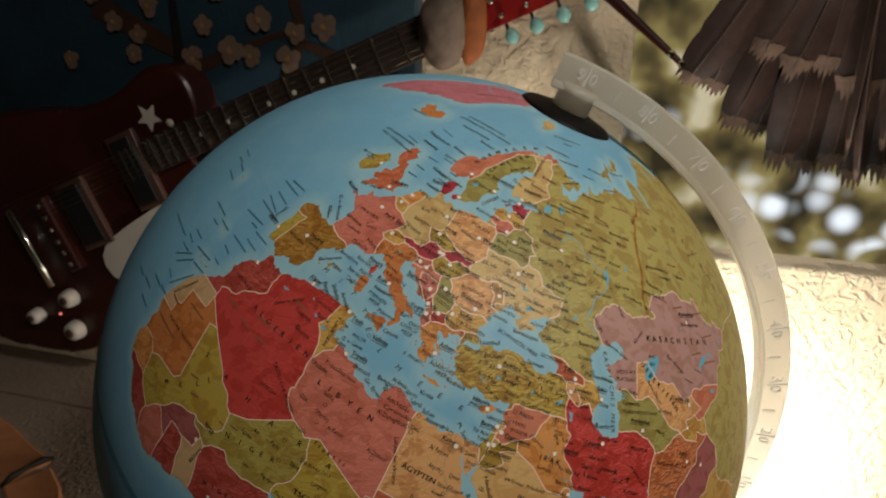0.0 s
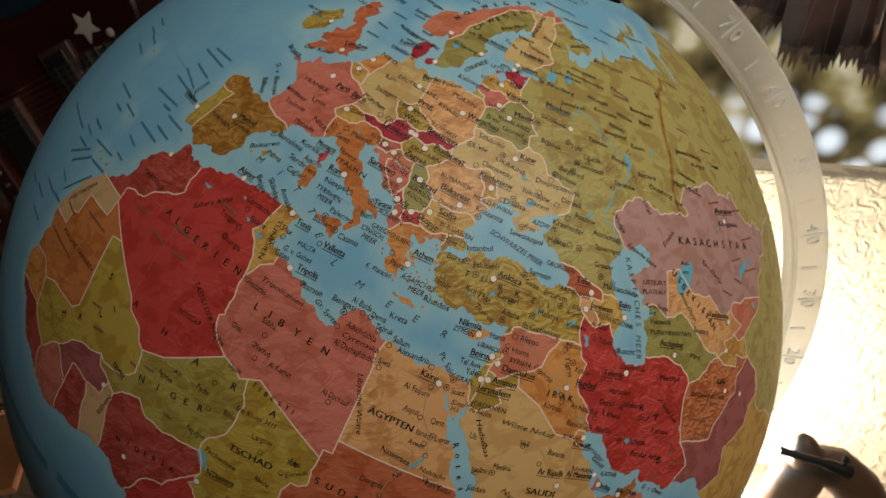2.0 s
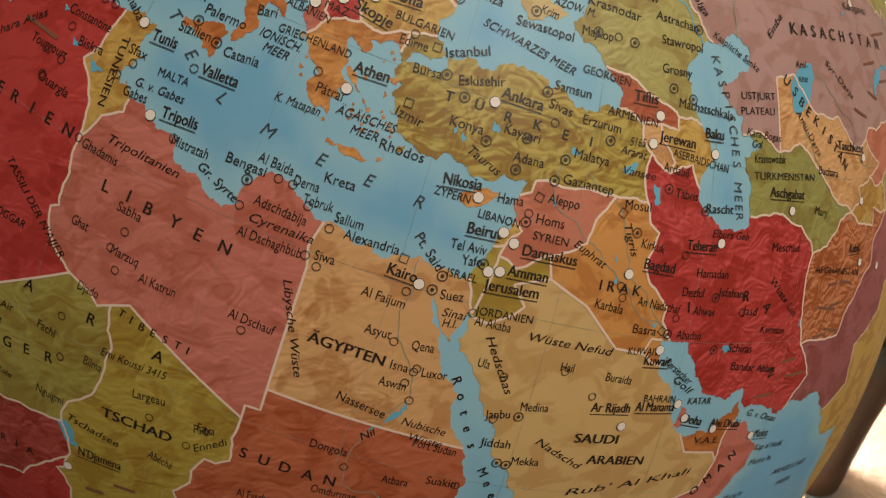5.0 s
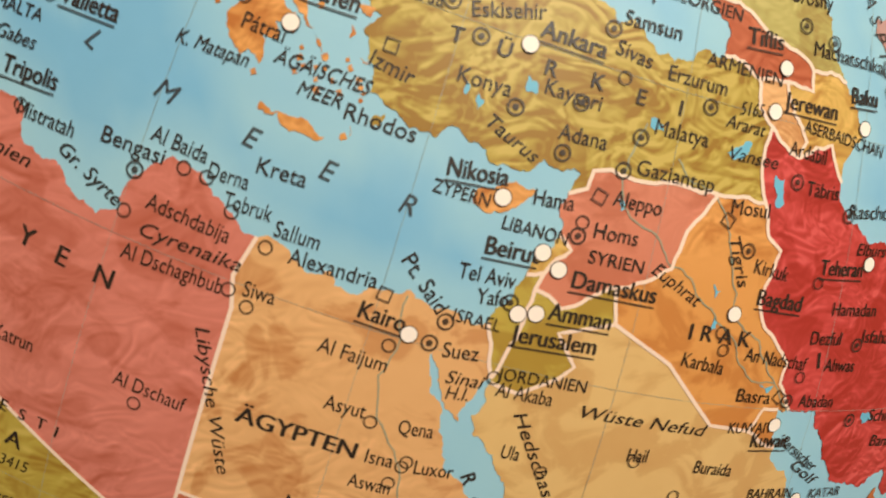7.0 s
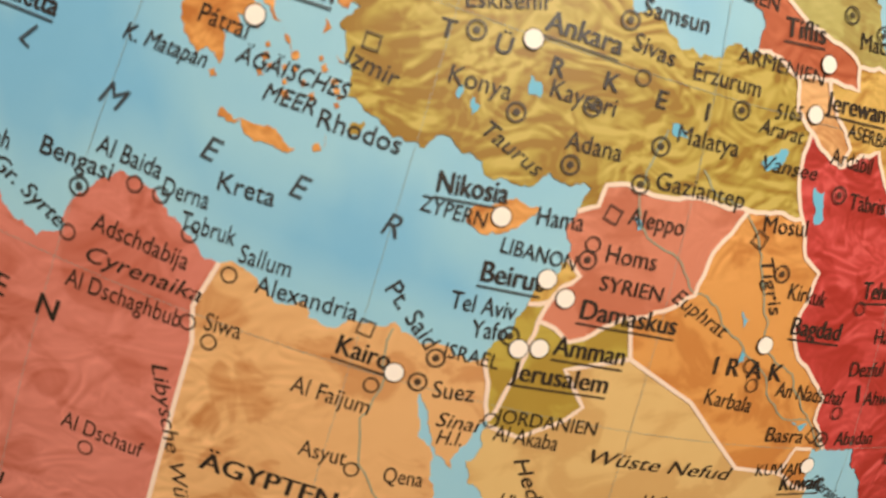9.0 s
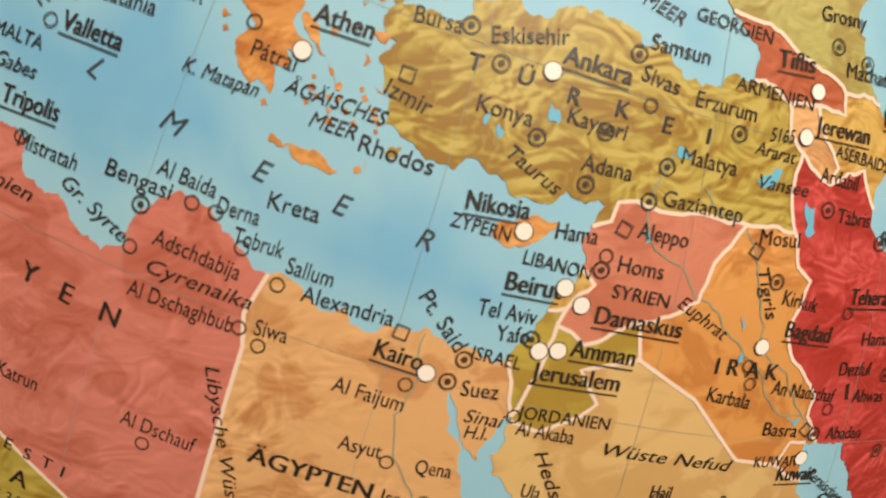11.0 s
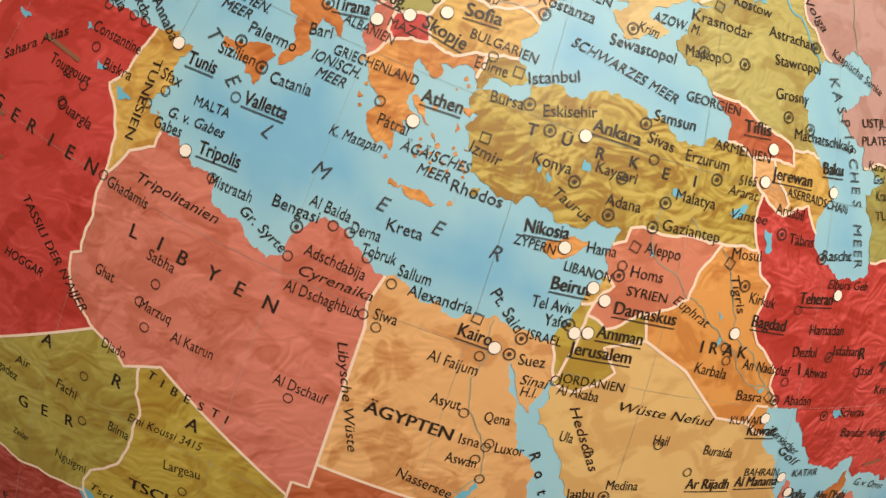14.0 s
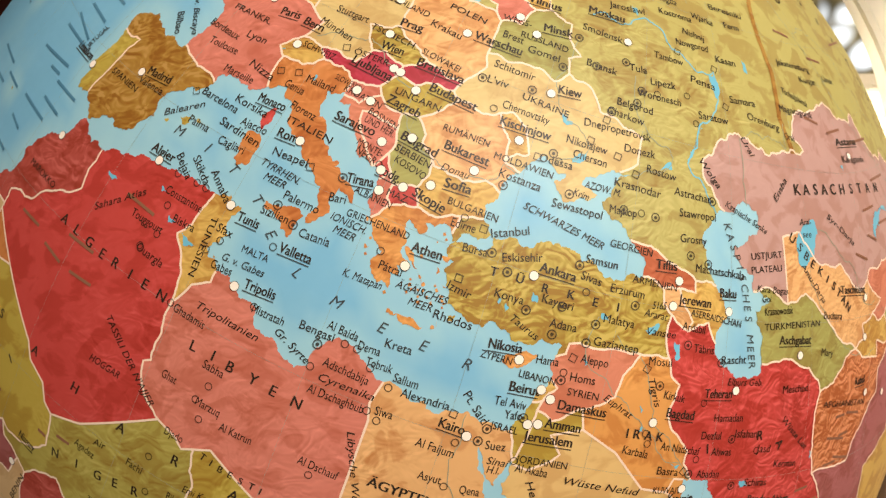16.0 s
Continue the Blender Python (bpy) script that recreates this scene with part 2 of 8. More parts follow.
coast("cro_c", 18.5, 42.4, 16.5, 43.4, 15.1, 44.3, 14.6, 45.2, 13.6, 45.0, 13.7, 45.5)
coast("slo_c", 13.7, 45.5, 13.7, 45.7)
coast("ita_e", 13.7, 45.7, 12.3, 45.3, 12.4, 44.3, 13.6, 43.5, 14.2, 42.5, 16.1, 41.8, 15.9, 41.5, 18.0, 40.7, 18.4, 40.0, 17.9, 40.2, 17.0, 40.5, 16.6, 39.7, 17.1, 39.0, 16.5, 38.4, 15.8, 37.9)
coast("ita_w", 15.8, 37.9, 15.7, 38.4, 16.1, 39.0, 15.6, 40.1, 14.4, 40.7, 13.2, 41.2, 12.2, 41.8, 11.0, 42.4, 10.3, 43.5, 9.0, 44.4, 7.5, 43.8)
coast("fra_med", 7.5, 43.8, 6.2, 43.1, 4.8, 43.4, 3.2, 43.1, 3.1, 42.4)
coast("spa_med", 3.1, 42.4, 2.2, 41.4, 0.7, 40.8, -0.3, 39.5, 0.2, 38.7, -0.8, 37.7, -2.1, 36.8, -4.4, 36.7, -5.6, 36.0, -6.4, 36.8, -7.4, 37.2)
coast("por_c", -7.4, 37.2, -8.9, 37.0, -8.8, 38.4, -9.5, 38.8, -8.8, 40.5, -8.9, 41.9)
coast("spa_n", -8.9, 41.9, -9.2, 43.0, -8.0, 43.7, -5.8, 43.6, -3.5, 43.4, -1.8, 43.4)
coast("fra_w", -1.8, 43.4, -1.3, 44.6, -1.1, 45.9, -2.5, 47.3, -4.6, 48.0, -4.5, 48.6, -1.6, 48.7, -1.8, 49.7, 0.2, 49.6, 1.6, 50.5, 2.5, 51.1)
coast("bel_c", 2.5, 51.1, 3.4, 51.4)
coast("ned_c", 3.4, 51.4, 4.5, 52.4, 5.0, 53.3, 7.0, 53.4)
coast("ger_n", 7.0, 53.4, 8.5, 53.7, 8.7, 54.9)
coast("den_c", 8.7, 54.9, 8.1, 55.6, 8.2, 57.0, 10.5, 57.7, 10.3, 56.6, 10.0, 55.3, 9.6, 54.8)
coast("ger_b", 9.6, 54.8, 11.0, 54.1, 12.5, 54.4, 14.2, 53.9)
coast("pol_c", 14.2, 53.9, 16.5, 54.5, 18.5, 54.7, 19.6, 54.4)
coast("kal_c", 19.6, 54.4, 21.0, 55.3)
coast("lit_c", 21.0, 55.3, 21.0, 56.1)
coast("lat_c", 21.0, 56.1, 21.5, 57.5, 22.6, 57.7, 23.6, 57.0, 24.4, 57.9)
coast("est_c", 24.4, 57.9, 23.5, 58.7, 24.5, 59.4, 28.0, 59.5)
coast("rus_balt", 28.0, 59.5, 30.2, 59.9, 28.0, 60.5)
coast("fin_c", 28.0, 60.5, 25.0, 60.2, 22.9, 59.9, 21.4, 61.0, 21.5, 62.9, 24.5, 64.8, 25.3, 65.2, 24.2, 65.8)
coast("swe_c", 24.2, 65.8, 22.0, 65.5, 21.3, 64.3, 17.5, 62.4, 17.2, 60.7, 18.8, 60.0, 16.7, 58.4, 16.4, 56.5, 14.3, 55.5, 12.9, 55.4, 12.5, 56.3, 11.2, 58.9)
coast("nor_c", 11.2, 58.9, 10.5, 59.6, 8.2, 58.1, 5.6, 58.8, 5.1, 61.0, 6.5, 62.7, 10.0, 64.0, 12.5, 66.0, 15.0, 68.2, 19.0, 69.8, 25.5, 71.1, 31.0, 70.3, 30.8, 69.8)
coast("rus_n", 30.8, 69.8, 33.0, 69.4, 41.0, 67.5, 40.0, 66.2, 33.5, 66.7, 35.0, 64.4, 38.0, 64.0, 40.0, 64.8, 40.3, 65.6, 44.0, 66.2, 44.0, 68.5, 46.5, 66.9, 53.0, 68.8, 60.0, 69.6, 61.0, 68.9, 68.0, 68.5, 67.0, 71.0, 69.0, 73.0, 73.0, 71.5, 73.0, 68.0, 74.0, 67.5, 75.0, 72.0, 80.0, 73.5, 87.0, 75.0, 98.0, 76.2, 105.0, 77.6, 113.0, 75.5, 113.0, 73.8, 125.0, 73.0)
line("rus_far", 125, 73, 130, 62, 120, 53)
line("rus_chn", 87.3, 49.1, 98, 50, 110, 49.5, 120, 53)
line("mor_alg", -2.2, 35.1, -2.3, 33.6, -1.9, 32.4, -2.9, 31.6, -6.0, 29.45, -7.7, 29.25, -8.8, 28.75, -8.67, 27.67)
straight("wsah_mor", -8.67, 27.67, -13.1, 27.7)
straight("wsah_alg", -8.67, 27.67, -8.67, 27.3)
straight("wsah_mau", -8.67, 27.3, -8.75, 25.5, -12.9, 25.2, -13.0, 22.8, -13.9, 22.5, -13.9, 20.95, -16.9, 20.75, -17.1, 20.9)
coast("wsah_c", -17.1, 20.9, -16.0, 23.8, -14.5, 26.2, -13.1, 27.7)
straight("mau_alg", -8.67, 27.3, -4.8, 25.0)
straight("mau_mali", -4.8, 25.0, -6.3, 24.7, -5.4, 17.2, -6.2, 16.4, -10.5, 16.2, -12.2, 15.4)
line("mau_sen", -12.2, 15.4, -14.0, 16.5, -16.5, 16.1)
coast("mau_c", -16.5, 16.1, -16.2, 18.9, -17.1, 20.9)
straight("alg_mali", -4.8, 25.0, 0.0, 22.05, 0.75, 21.1, 2.55, 20.45, 3.25, 19.4, 4.1, 19.0)
straight("alg_nig", 4.1, 19.0, 6.6, 19.9, 11.97, 23.5)
line("alg_lib", 11.97, 23.5, 10.0, 24.8, 9.4, 26.2, 9.9, 26.5, 9.8, 28.3, 9.5, 30.2)
line("alg_tun", 9.5, 30.2, 9.1, 32.1, 7.5, 33.8, 8.2, 34.7, 8.3, 35.8, 8.6, 36.9)
line("tun_lib", 9.5, 30.2, 10.3, 31.7, 11.5, 32.4, 11.5, 33.1)
straight("lib_nig", 11.97, 23.5, 13.5, 23.1, 14.2, 22.6, 15.0, 23.0)
straight("lib_cha", 15.0, 23.0, 16.1, 23.5, 24.1, 20.1)
straight("lib_sud", 24.1, 20.1, 24.1, 20.9, 25.0, 20.95, 25.0, 22.25)
straight("lib_egy", 25.0, 22.25, 25.0, 29.2, 24.7, 30.2, 25.1, 31.6)
straight("egy_sud", 25.0, 22.25, 33.2, 22.1, 36.9, 22.0)
coast("egy_red", 36.9, 22.0, 35.5, 24.0, 33.9, 26.7, 33.5, 27.9, 32.6, 29.2, 32.5, 29.95)
coast("sinai_c", 32.5, 29.95, 33.2, 28.7, 34.2, 27.75, 34.9, 29.5)
line("egy_isr", 34.9, 29.5, 34.2, 31.3)
line("isr_jor", 34.9, 29.5, 35.4, 31.0, 35.5, 32.0, 35.6, 32.7)
line("isr_syr", 35.6, 32.7, 35.8, 33.3)
line("isr_leb", 35.8, 33.3, 35.1, 33.1)
line("leb_syr", 35.8, 33.3, 36.6, 34.2, 36.0, 34.6)
line("jor_syr", 35.6, 32.7, 36.8, 32.3, 38.8, 33.4)
straight("jor_irq", 38.8, 33.4, 39.2, 32.2)
straight("jor_sau", 39.2, 32.2, 37.0, 31.5, 38.0, 30.5, 37.5, 30.0, 36.1, 29.2, 34.95, 29.35)
coast("akaba_c", 34.9, 29.5, 34.95, 29.35)
coast("sau_red", 34.95, 29.35, 34.6, 28.1, 36.5, 26.0, 37.2, 24.8, 38.5, 23.5, 39.1, 21.5, 40.8, 19.8, 42.5, 16.5)
line("sau_yem", 42.5, 16.5, 43.3, 17.4, 47.0, 17.0, 49.0, 18.6, 52.0, 19.0)
straight("yem_oma", 52.0, 19.0, 53.1, 16.65)
coast("yem_c", 42.5, 16.5, 42.8, 15.0, 43.3, 12.7, 45.0, 12.8, 48.0, 14.0, 52.2, 15.6, 53.1, 16.65)
straight("sau_oma", 52.0, 19.0, 55.0, 20.0, 55.7, 22.0)
straight("sau_uae", 55.7, 22.0, 55.2, 22.7, 52.5, 22.9, 51.6, 24.2)
line("oma_uae", 55.7, 22.0, 55.8, 24.2, 56.4, 24.9)
coast("oma_c", 53.1, 16.65, 55.3, 17.3, 57.8, 19.0, 59.8, 22.4, 58.6, 23.6, 56.4, 24.9)
coast("uae_c", 56.4, 24.9, 56.3, 26.2, 55.0, 25.2, 54.0, 24.2, 51.6, 24.2)
coast("sau_gulf", 51.6, 24.2, 51.2, 24.5, 50.7, 24.9, 50.1, 26.2, 49.0, 27.5, 48.4, 28.5)
line("sau_kuw", 48.4, 28.5, 47.7, 28.6, 46.6, 29.1)
coast("kuw_c", 48.4, 28.5, 48.1, 29.4, 48.0, 30.0)
line("kuw_irq", 46.6, 29.1, 47.2, 30.0, 48.0, 30.0)
straight("sau_irq", 46.6, 29.1, 44.7, 29.2, 42.0, 31.2, 39.2, 32.2)
coast("irq_c", 48.0, 30.0, 48.6, 30.0)
line("irn_irq", 48.6, 30.0, 47.7, 31.0, 47.8, 31.8, 46.1, 33.0, 45.5, 34.0, 46.1, 35.7, 45.3, 36.1, 44.8, 37.2)
line("syr_irq", 38.8, 33.4, 41.0, 34.4, 41.3, 35.7, 42.4, 37.1)
line("tur_syr", 35.9, 35.9, 36.6, 36.2, 36.7, 36.8, 38.2, 36.9, 40.7, 37.1, 42.4, 37.1)
line("tur_irq", 42.4, 37.1, 44.8, 37.2)
line("tur_irn", 44.8, 37.2, 44.3, 38.3, 44.5, 39.7)
line("tur_arm", 44.5, 39.7, 43.7, 40.2, 43.5, 41.1)
line("tur_geo", 43.5, 41.1, 42.5, 41.5, 41.5, 41.5)
line("geo_rus", 40.0, 43.4, 42.5, 43.2, 44.0, 42.6, 46.4, 41.9)
line("geo_aze", 46.4, 41.9, 46.5, 41.2, 45.0, 41.3)
line("geo_arm", 45.0, 41.3, 43.5, 41.1)
line("arm_aze", 45.0, 41.3, 45.6, 40.3, 46.5, 39.5, 46.2, 38.9)
line("arm_irn", 46.2, 38.9, 44.5, 39.7)
line("irn_aze", 46.2, 38.9, 48.0, 39.6, 48.9, 38.4)
line("aze_rus", 46.4, 41.9, 48.5, 41.8)
coast("aze_c", 48.5, 41.8, 49.5, 40.7, 50.3, 40.3, 49.4, 39.8, 48.9, 38.4)
coast("irn_casp", 48.9, 38.4, 49.2, 37.6, 50.3, 37.1, 52.0, 36.6, 53.9, 36.9, 53.9, 37.4)
coast("tkm_c", 53.9, 37.4, 53.8, 39.0, 53.0, 39.9, 52.7, 40.7, 53.8, 41.0, 54.6, 41.5, 53.0, 41.9, 52.5, 41.8)
coast("kaz_c", 52.5, 41.8, 52.5, 42.8, 51.2, 43.2, 50.3, 44.4, 51.2, 44.5, 53.0, 45.3, 53.0, 46.8, 51.0, 47.0, 49.2, 46.4)
coast("rus_casp", 49.2, 46.4, 47.8, 45.7, 46.8, 44.5, 47.5, 43.0, 48.5, 41.8)
line("rus_kaz", 49.2, 46.4, 47.0, 48.0, 46.7, 49.3, 48.5, 50.6, 51.0, 51.6, 54.5, 51.0, 55.0, 50.6, 58.5, 51.0, 61.5, 51.3, 60.0, 52.2, 61.2, 53.9, 65.0, 54.4, 69.0, 55.3, 71.0, 54.2, 73.5, 53.9, 76.5, 54.3, 77.0, 53.3, 80.0, 50.8, 83.5, 51.0, 87.3, 49.1, rough=0.16)
line("kaz_chn", 87.3, 49.1, 85.5, 47.1, 83.0, 47.2, 82.3, 45.4, 80.5, 45.0, 80.0, 43.0)
line("kaz_kyr", 80.0, 43.0, 74.4, 43.4, 70.9, 43.1, 70.2, 42.5)
line("kaz_uzb", 70.2, 42.5, 68.6, 41.8, 67.1, 42.3, 66.2, 43.0, 65.0, 43.8, 63.1, 43.65, 61.3, 43.85, 58.7, 45.8, 56.3, 45.4)
straight("kaz_uzb_w", 56.3, 45.4, 56.7, 41.2)
line("kaz_tkm", 56.7, 41.2, 54.5, 42.1, 52.5, 41.8)
line("tkm_uzb", 56.7, 41.2, 59.1, 41.9, 61.0, 40.9, 62.7, 39.8, 67.0, 37.9)
line("irn_tkm", 53.9, 37.4, 55.1, 37.55, 56.7, 37.75, 57.9, 37.5, 59.7, 37.1, 61.1, 36.2, 61.5, 35.4)
line("tkm_afg", 61.5, 35.4, 63.4, 35.85, 64.4, 36.6, 65.3, 37.45, 67.0, 37.9)
line("uzb_kyr", 70.2, 42.5, 71.5, 41.4, 73.0, 40.8, 70.7, 40.0)
line("uzb_taj", 70.7, 40.0, 68.5, 39.5, 68.6, 38.4, 67.0, 37.9)
line("kyr_taj", 70.7, 40.0, 71.7, 39.4, 73.7, 39.5)
line("kyr_chn", 73.7, 39.5, 75.5, 40.5, 78.5, 41.5, 80.0, 43.0)
line("taj_chn", 73.7, 39.5, 74.8, 37.4)
line("taj_afg", 67.0, 37.9, 68.5, 37.1, 71.5, 36.7, 71.5, 37.9, 74.8, 37.4)
line("irn_afg", 61.5, 35.4, 61.0, 34.0, 61.1, 32.4, 61.75, 29.65)
line("irn_pak", 61.75, 29.65, 63.75, 27.3, 61.6, 25.1)
line("afg_pak", 61.75, 29.65, 63.5, 29.75, 67.0, 29.7, 67.6, 31.0, 69.0, 32.1, 70.2, 33.3, 71.7, 34.0, 71.9, 35.7, 74.8, 37.4)
coast("pak_c", 61.6, 25.1, 66.5, 25.4, 68.0, 23.8)
coast("irn_gulf", 48.6, 30.0, 50.2, 30.0, 51.5, 27.9, 54.0, 26.6, 56.3, 27.1, 57.2, 25.7, 61.6, 25.1)
line("pak_ind", 68.0, 23.8, 71.5, 25.0, 71.0, 28.2, 75.6, 29.8, 76.2, 31.9, 79.0, 32.7, 77.8, 35.5)
line("pak_chn", 77.8, 35.5, 74.8, 37.4)
coast("ind_c", 68.0, 23.8, 70.5, 21.0, 72.8, 21.0, 73.0, 18.0, 75.0, 12.0, 77.5, 8.0, 80.0, 13.0, 82.0, 16.5, 87.0, 21.5, 89.0, 22.0)
line("ind_chn", 77.8, 35.5, 78.5, 32.0, 81.0, 30.0, 88.0, 27.0, 89.0, 22.0)
line("chn_far", 89.0, 22.0, 97.0, 20.0, 105.0, 22.0, 115.0, 23.0, 121.0, 30.0, 120.0, 40.0, 120.0, 53.0)
line("por_spa", -8.9, 41.9, -6.5, 41.9, -6.9, 41.0, -7.0, 39.7, -7.3, 38.2, -7.4, 37.2)
line("spa_fra", -1.8, 43.4, 0.7, 42.7, 3.1, 42.4)
line("fra_ita", 7.5, 43.8, 7.0, 45.0, 7.0, 45.9)
line("fra_swi", 7.0, 45.9, 6.1, 46.4, 7.5, 47.6)
line("fra_ger", 7.5, 47.6, 8.2, 49.0, 6.4, 49.5)
line("fra_bel", 6.4, 49.5, 4.2, 50.0, 2.5, 51.1)
line("bel_ned", 3.4, 51.4, 5.8, 51.2, 6.1, 50.7)
line("bel_ger", 6.1, 50.7, 6.4, 49.5)
line("ned_ger", 6.1, 50.7, 6.9, 52.3, 7.0, 53.4)
line("ger_den", 8.7, 54.9, 9.6, 54.8)
line("swi_ger", 7.5, 47.6, 9.6, 47.5)
line("swi_aut", 9.6, 47.5, 10.4, 46.9)
line("swi_ita", 10.4, 46.9, 9.0, 46.0, 7.0, 45.9)
line("ita_aut", 10.4, 46.9, 12.2, 47.0, 13.7, 46.5)
line("ita_slo", 13.7, 46.5, 13.7, 45.7)
line("ger_aut", 9.6, 47.5, 13.0, 47.6, 13.8, 48.7)
line("ger_cze", 13.8, 48.7, 12.2, 50.2, 14.8, 50.9)
line("ger_pol", 14.8, 50.9, 14.6, 52.6, 14.2, 53.9)
line("aut_cze", 13.8, 48.7, 15.0, 49.0, 17.0, 48.6)
line("aut_svk", 17.0, 48.6, 17.1, 48.0)
line("aut_hun", 17.1, 48.0, 16.1, 46.9)
line("aut_slo", 16.1, 46.9, 13.7, 46.5)
line("slo_hun", 16.1, 46.9, 16.6, 46.4)
line("slo_cro", 16.6, 46.4, 15.6, 45.9, 15.2, 45.4, 13.7, 45.5)
line("cze_pol", 14.8, 50.9, 16.5, 50.3, 18.8, 49.5)
line("cze_svk", 18.8, 49.5, 17.0, 48.6)
line("pol_svk", 18.8, 49.5, 20.2, 49.3, 22.5, 49.1)
line("svk_hun", 17.1, 48.0, 18.8, 47.8, 20.5, 48.4, 22.1, 48.4)
line("svk_ukr", 22.1, 48.4, 22.5, 49.1)
line("hun_ukr", 22.1, 48.4, 22.9, 48.0)
line("hun_rou", 22.9, 48.0, 21.5, 46.8, 20.3, 46.1)
line("hun_ser", 20.3, 46.1, 18.9, 45.9)
line("hun_cro", 18.9, 45.9, 17.5, 45.9, 16.6, 46.4)
line("cro_ser", 18.9, 45.9, 19.1, 45.0)
line("cro_bos", 19.1, 45.0, 17.0, 45.2, 15.8, 45.1, 16.2, 44.2, 17.6, 43.1, 18.5, 42.4)
line("bos_ser", 19.1, 45.0, 19.5, 44.0, 19.3, 43.5)
line("bos_mne", 19.3, 43.5, 18.5, 42.4)
line("mne_ser", 19.3, 43.5, 20.1, 42.5)
line("mne_alb", 20.1, 42.5, 19.4, 41.9)
line("alb_ser", 20.1, 42.5, 20.6, 41.9)
line("alb_mkd", 20.6, 41.9, 20.6, 41.1, 21.0, 40.8)
line("alb_gre", 21.0, 40.8, 20.5, 40.1, 20.0, 39.7)
line("mkd_ser", 20.6, 41.9, 21.6, 42.2, 22.4, 42.3)
line("mkd_bul", 22.4, 42.3, 23.0, 41.3)
line("mkd_gre", 23.0, 41.3, 21.0, 40.8)
line("ser_bul", 22.4, 42.3, 22.9, 43.2, 22.6, 44.2)
line("ser_rou", 22.6, 44.2, 21.4, 44.8, 21.4, 45.3, 20.3, 46.1)
line("bul_rou", 22.6, 44.2, 23.0, 43.8, 25.5, 43.6, 27.2, 44.1, 28.6, 43.7)
line("bul_gre", 23.0, 41.3, 25.0, 41.3, 26.3, 41.7)
line("bul_tur", 26.3, 41.7, 28.0, 42.0)
line("gre_tur", 26.3, 41.7, 26.1, 40.6)
line("rou_ukr_s", 29.7, 45.2, 28.2, 45.5)
line("rou_mol", 28.2, 45.5, 28.1, 46.8, 26.6, 48.2)
line("rou_ukr", 26.6, 48.2, 24.8, 47.8, 22.9, 48.0)
line("mol_ukr", 28.2, 45.5, 29.0, 46.2, 30.0, 46.4, 29.2, 47.9, 27.7, 48.5, 26.6, 48.2)
line("pol_ukr", 22.5, 49.1, 24.0, 50.6, 23.6, 51.5)
line("pol_blr", 23.6, 51.5, 23.6, 52.5, 23.6, 53.9)
line("pol_lit", 23.6, 53.9, 22.8, 54.4)
line("pol_kal", 22.8, 54.4, 19.6, 54.4)
line("kal_lit", 22.8, 54.4, 22.5, 55.0, 21.0, 55.3)
line("lit_blr", 23.6, 53.9, 25.6, 54.2, 26.6, 55.7)
line("lit_lat", 21.0, 56.1, 24.5, 56.3, 26.6, 55.7)
line("lat_blr", 26.6, 55.7, 28.2, 56.1)
line("lat_rus", 28.2, 56.1, 27.5, 57.5)
line("lat_est", 27.5, 57.5, 25.3, 58.0, 24.4, 57.9)
line("est_rus", 27.5, 57.5, 28.0, 59.5)
line("blr_rus", 28.2, 56.1, 30.9, 55.6, 31.0, 54.6, 32.6, 53.5, 31.4, 53.1, 31.8, 52.1)
line("blr_ukr", 23.6, 51.5, 27.0, 51.7, 30.5, 51.3, 31.8, 52.1)
line("ukr_rus", 31.8, 52.1, 34.2, 51.7, 35.5, 50.4, 38.0, 49.9, 40.0, 49.6, 39.8, 47.9, 38.2, 47.1)
line("fin_rus", 28.0, 60.5, 31.5, 62.8, 29.5, 64.5, 30.0, 67.5, 28.5, 68.5, 28.9, 69.0)
line("nor_rus", 28.9, 69.0, 30.8, 69.8)
line("nor_fin", 28.9, 69.0, 28.0, 70.0, 25.8, 69.3, 20.6, 69.1)
line("swe_fin", 20.6, 69.1, 23.7, 67.9, 24.2, 65.8)
line("nor_swe", 20.6, 69.1, 16.2, 67.5, 14.0, 64.5, 12.2, 62.0, 12.5, 60.5, 11.2, 58.9)
line("mali_nig", 4.1, 19.0, 4.4, 18.0, 4.6, 16.8, 3.5, 15.8, 1.0, 15.3, 0.1, 15.7)
line("mali_bfa", 0.1, 15.7, -2.8, 14.8, -4.1, 14.05, -5.6, 12.3)
line("mali_civ", -5.6, 12.3, -7.2, 10.9, -8.0, 10.2)
line("mali_gui", -8.0, 10.2, -11.4, 12.4)
line("mali_sen", -11.4, 12.4, -12.2, 15.4)
line("sen_gui", -11.4, 12.4, -16.7, 12.4)
coast("sen_c", -16.7, 12.4, -17.4, 14.7, -16.5, 16.1)
line("gui_civ", -8.0, 10.2, -8.3, 8.5, -7.5, 6.8)
coast("gui_c", -7.5, 6.8, -11.5, 8.6, -13.2, 10.2, -15.0, 11.5, -16.7, 12.4)
line("civ_bfa", -5.6, 12.3, -2.8, 9.7)
line("civ_gha", -2.8, 9.7, -3.0, 6.2)
coast("civ_c", -3.0, 6.2, -7.5, 6.8)
line("bfa_nig", 0.1, 15.7, 0.7, 14.7, 2.5, 14.1)
line("bfa_gha", 0.0, 12.2, -2.6, 12.4, -2.8, 9.7)
line("ben_nig", 2.5, 14.1, 3.45, 13.55)
line("ben_nga", 3.45, 13.55, 3.66, 11.0, 4.2, 7.7)
line("bfa_ben", 2.5, 14.1, 2.0, 12.4, 0.0, 12.2)
line("gha_tog", 0.0, 12.2, 0.6, 9.5, 1.2, 7.0)
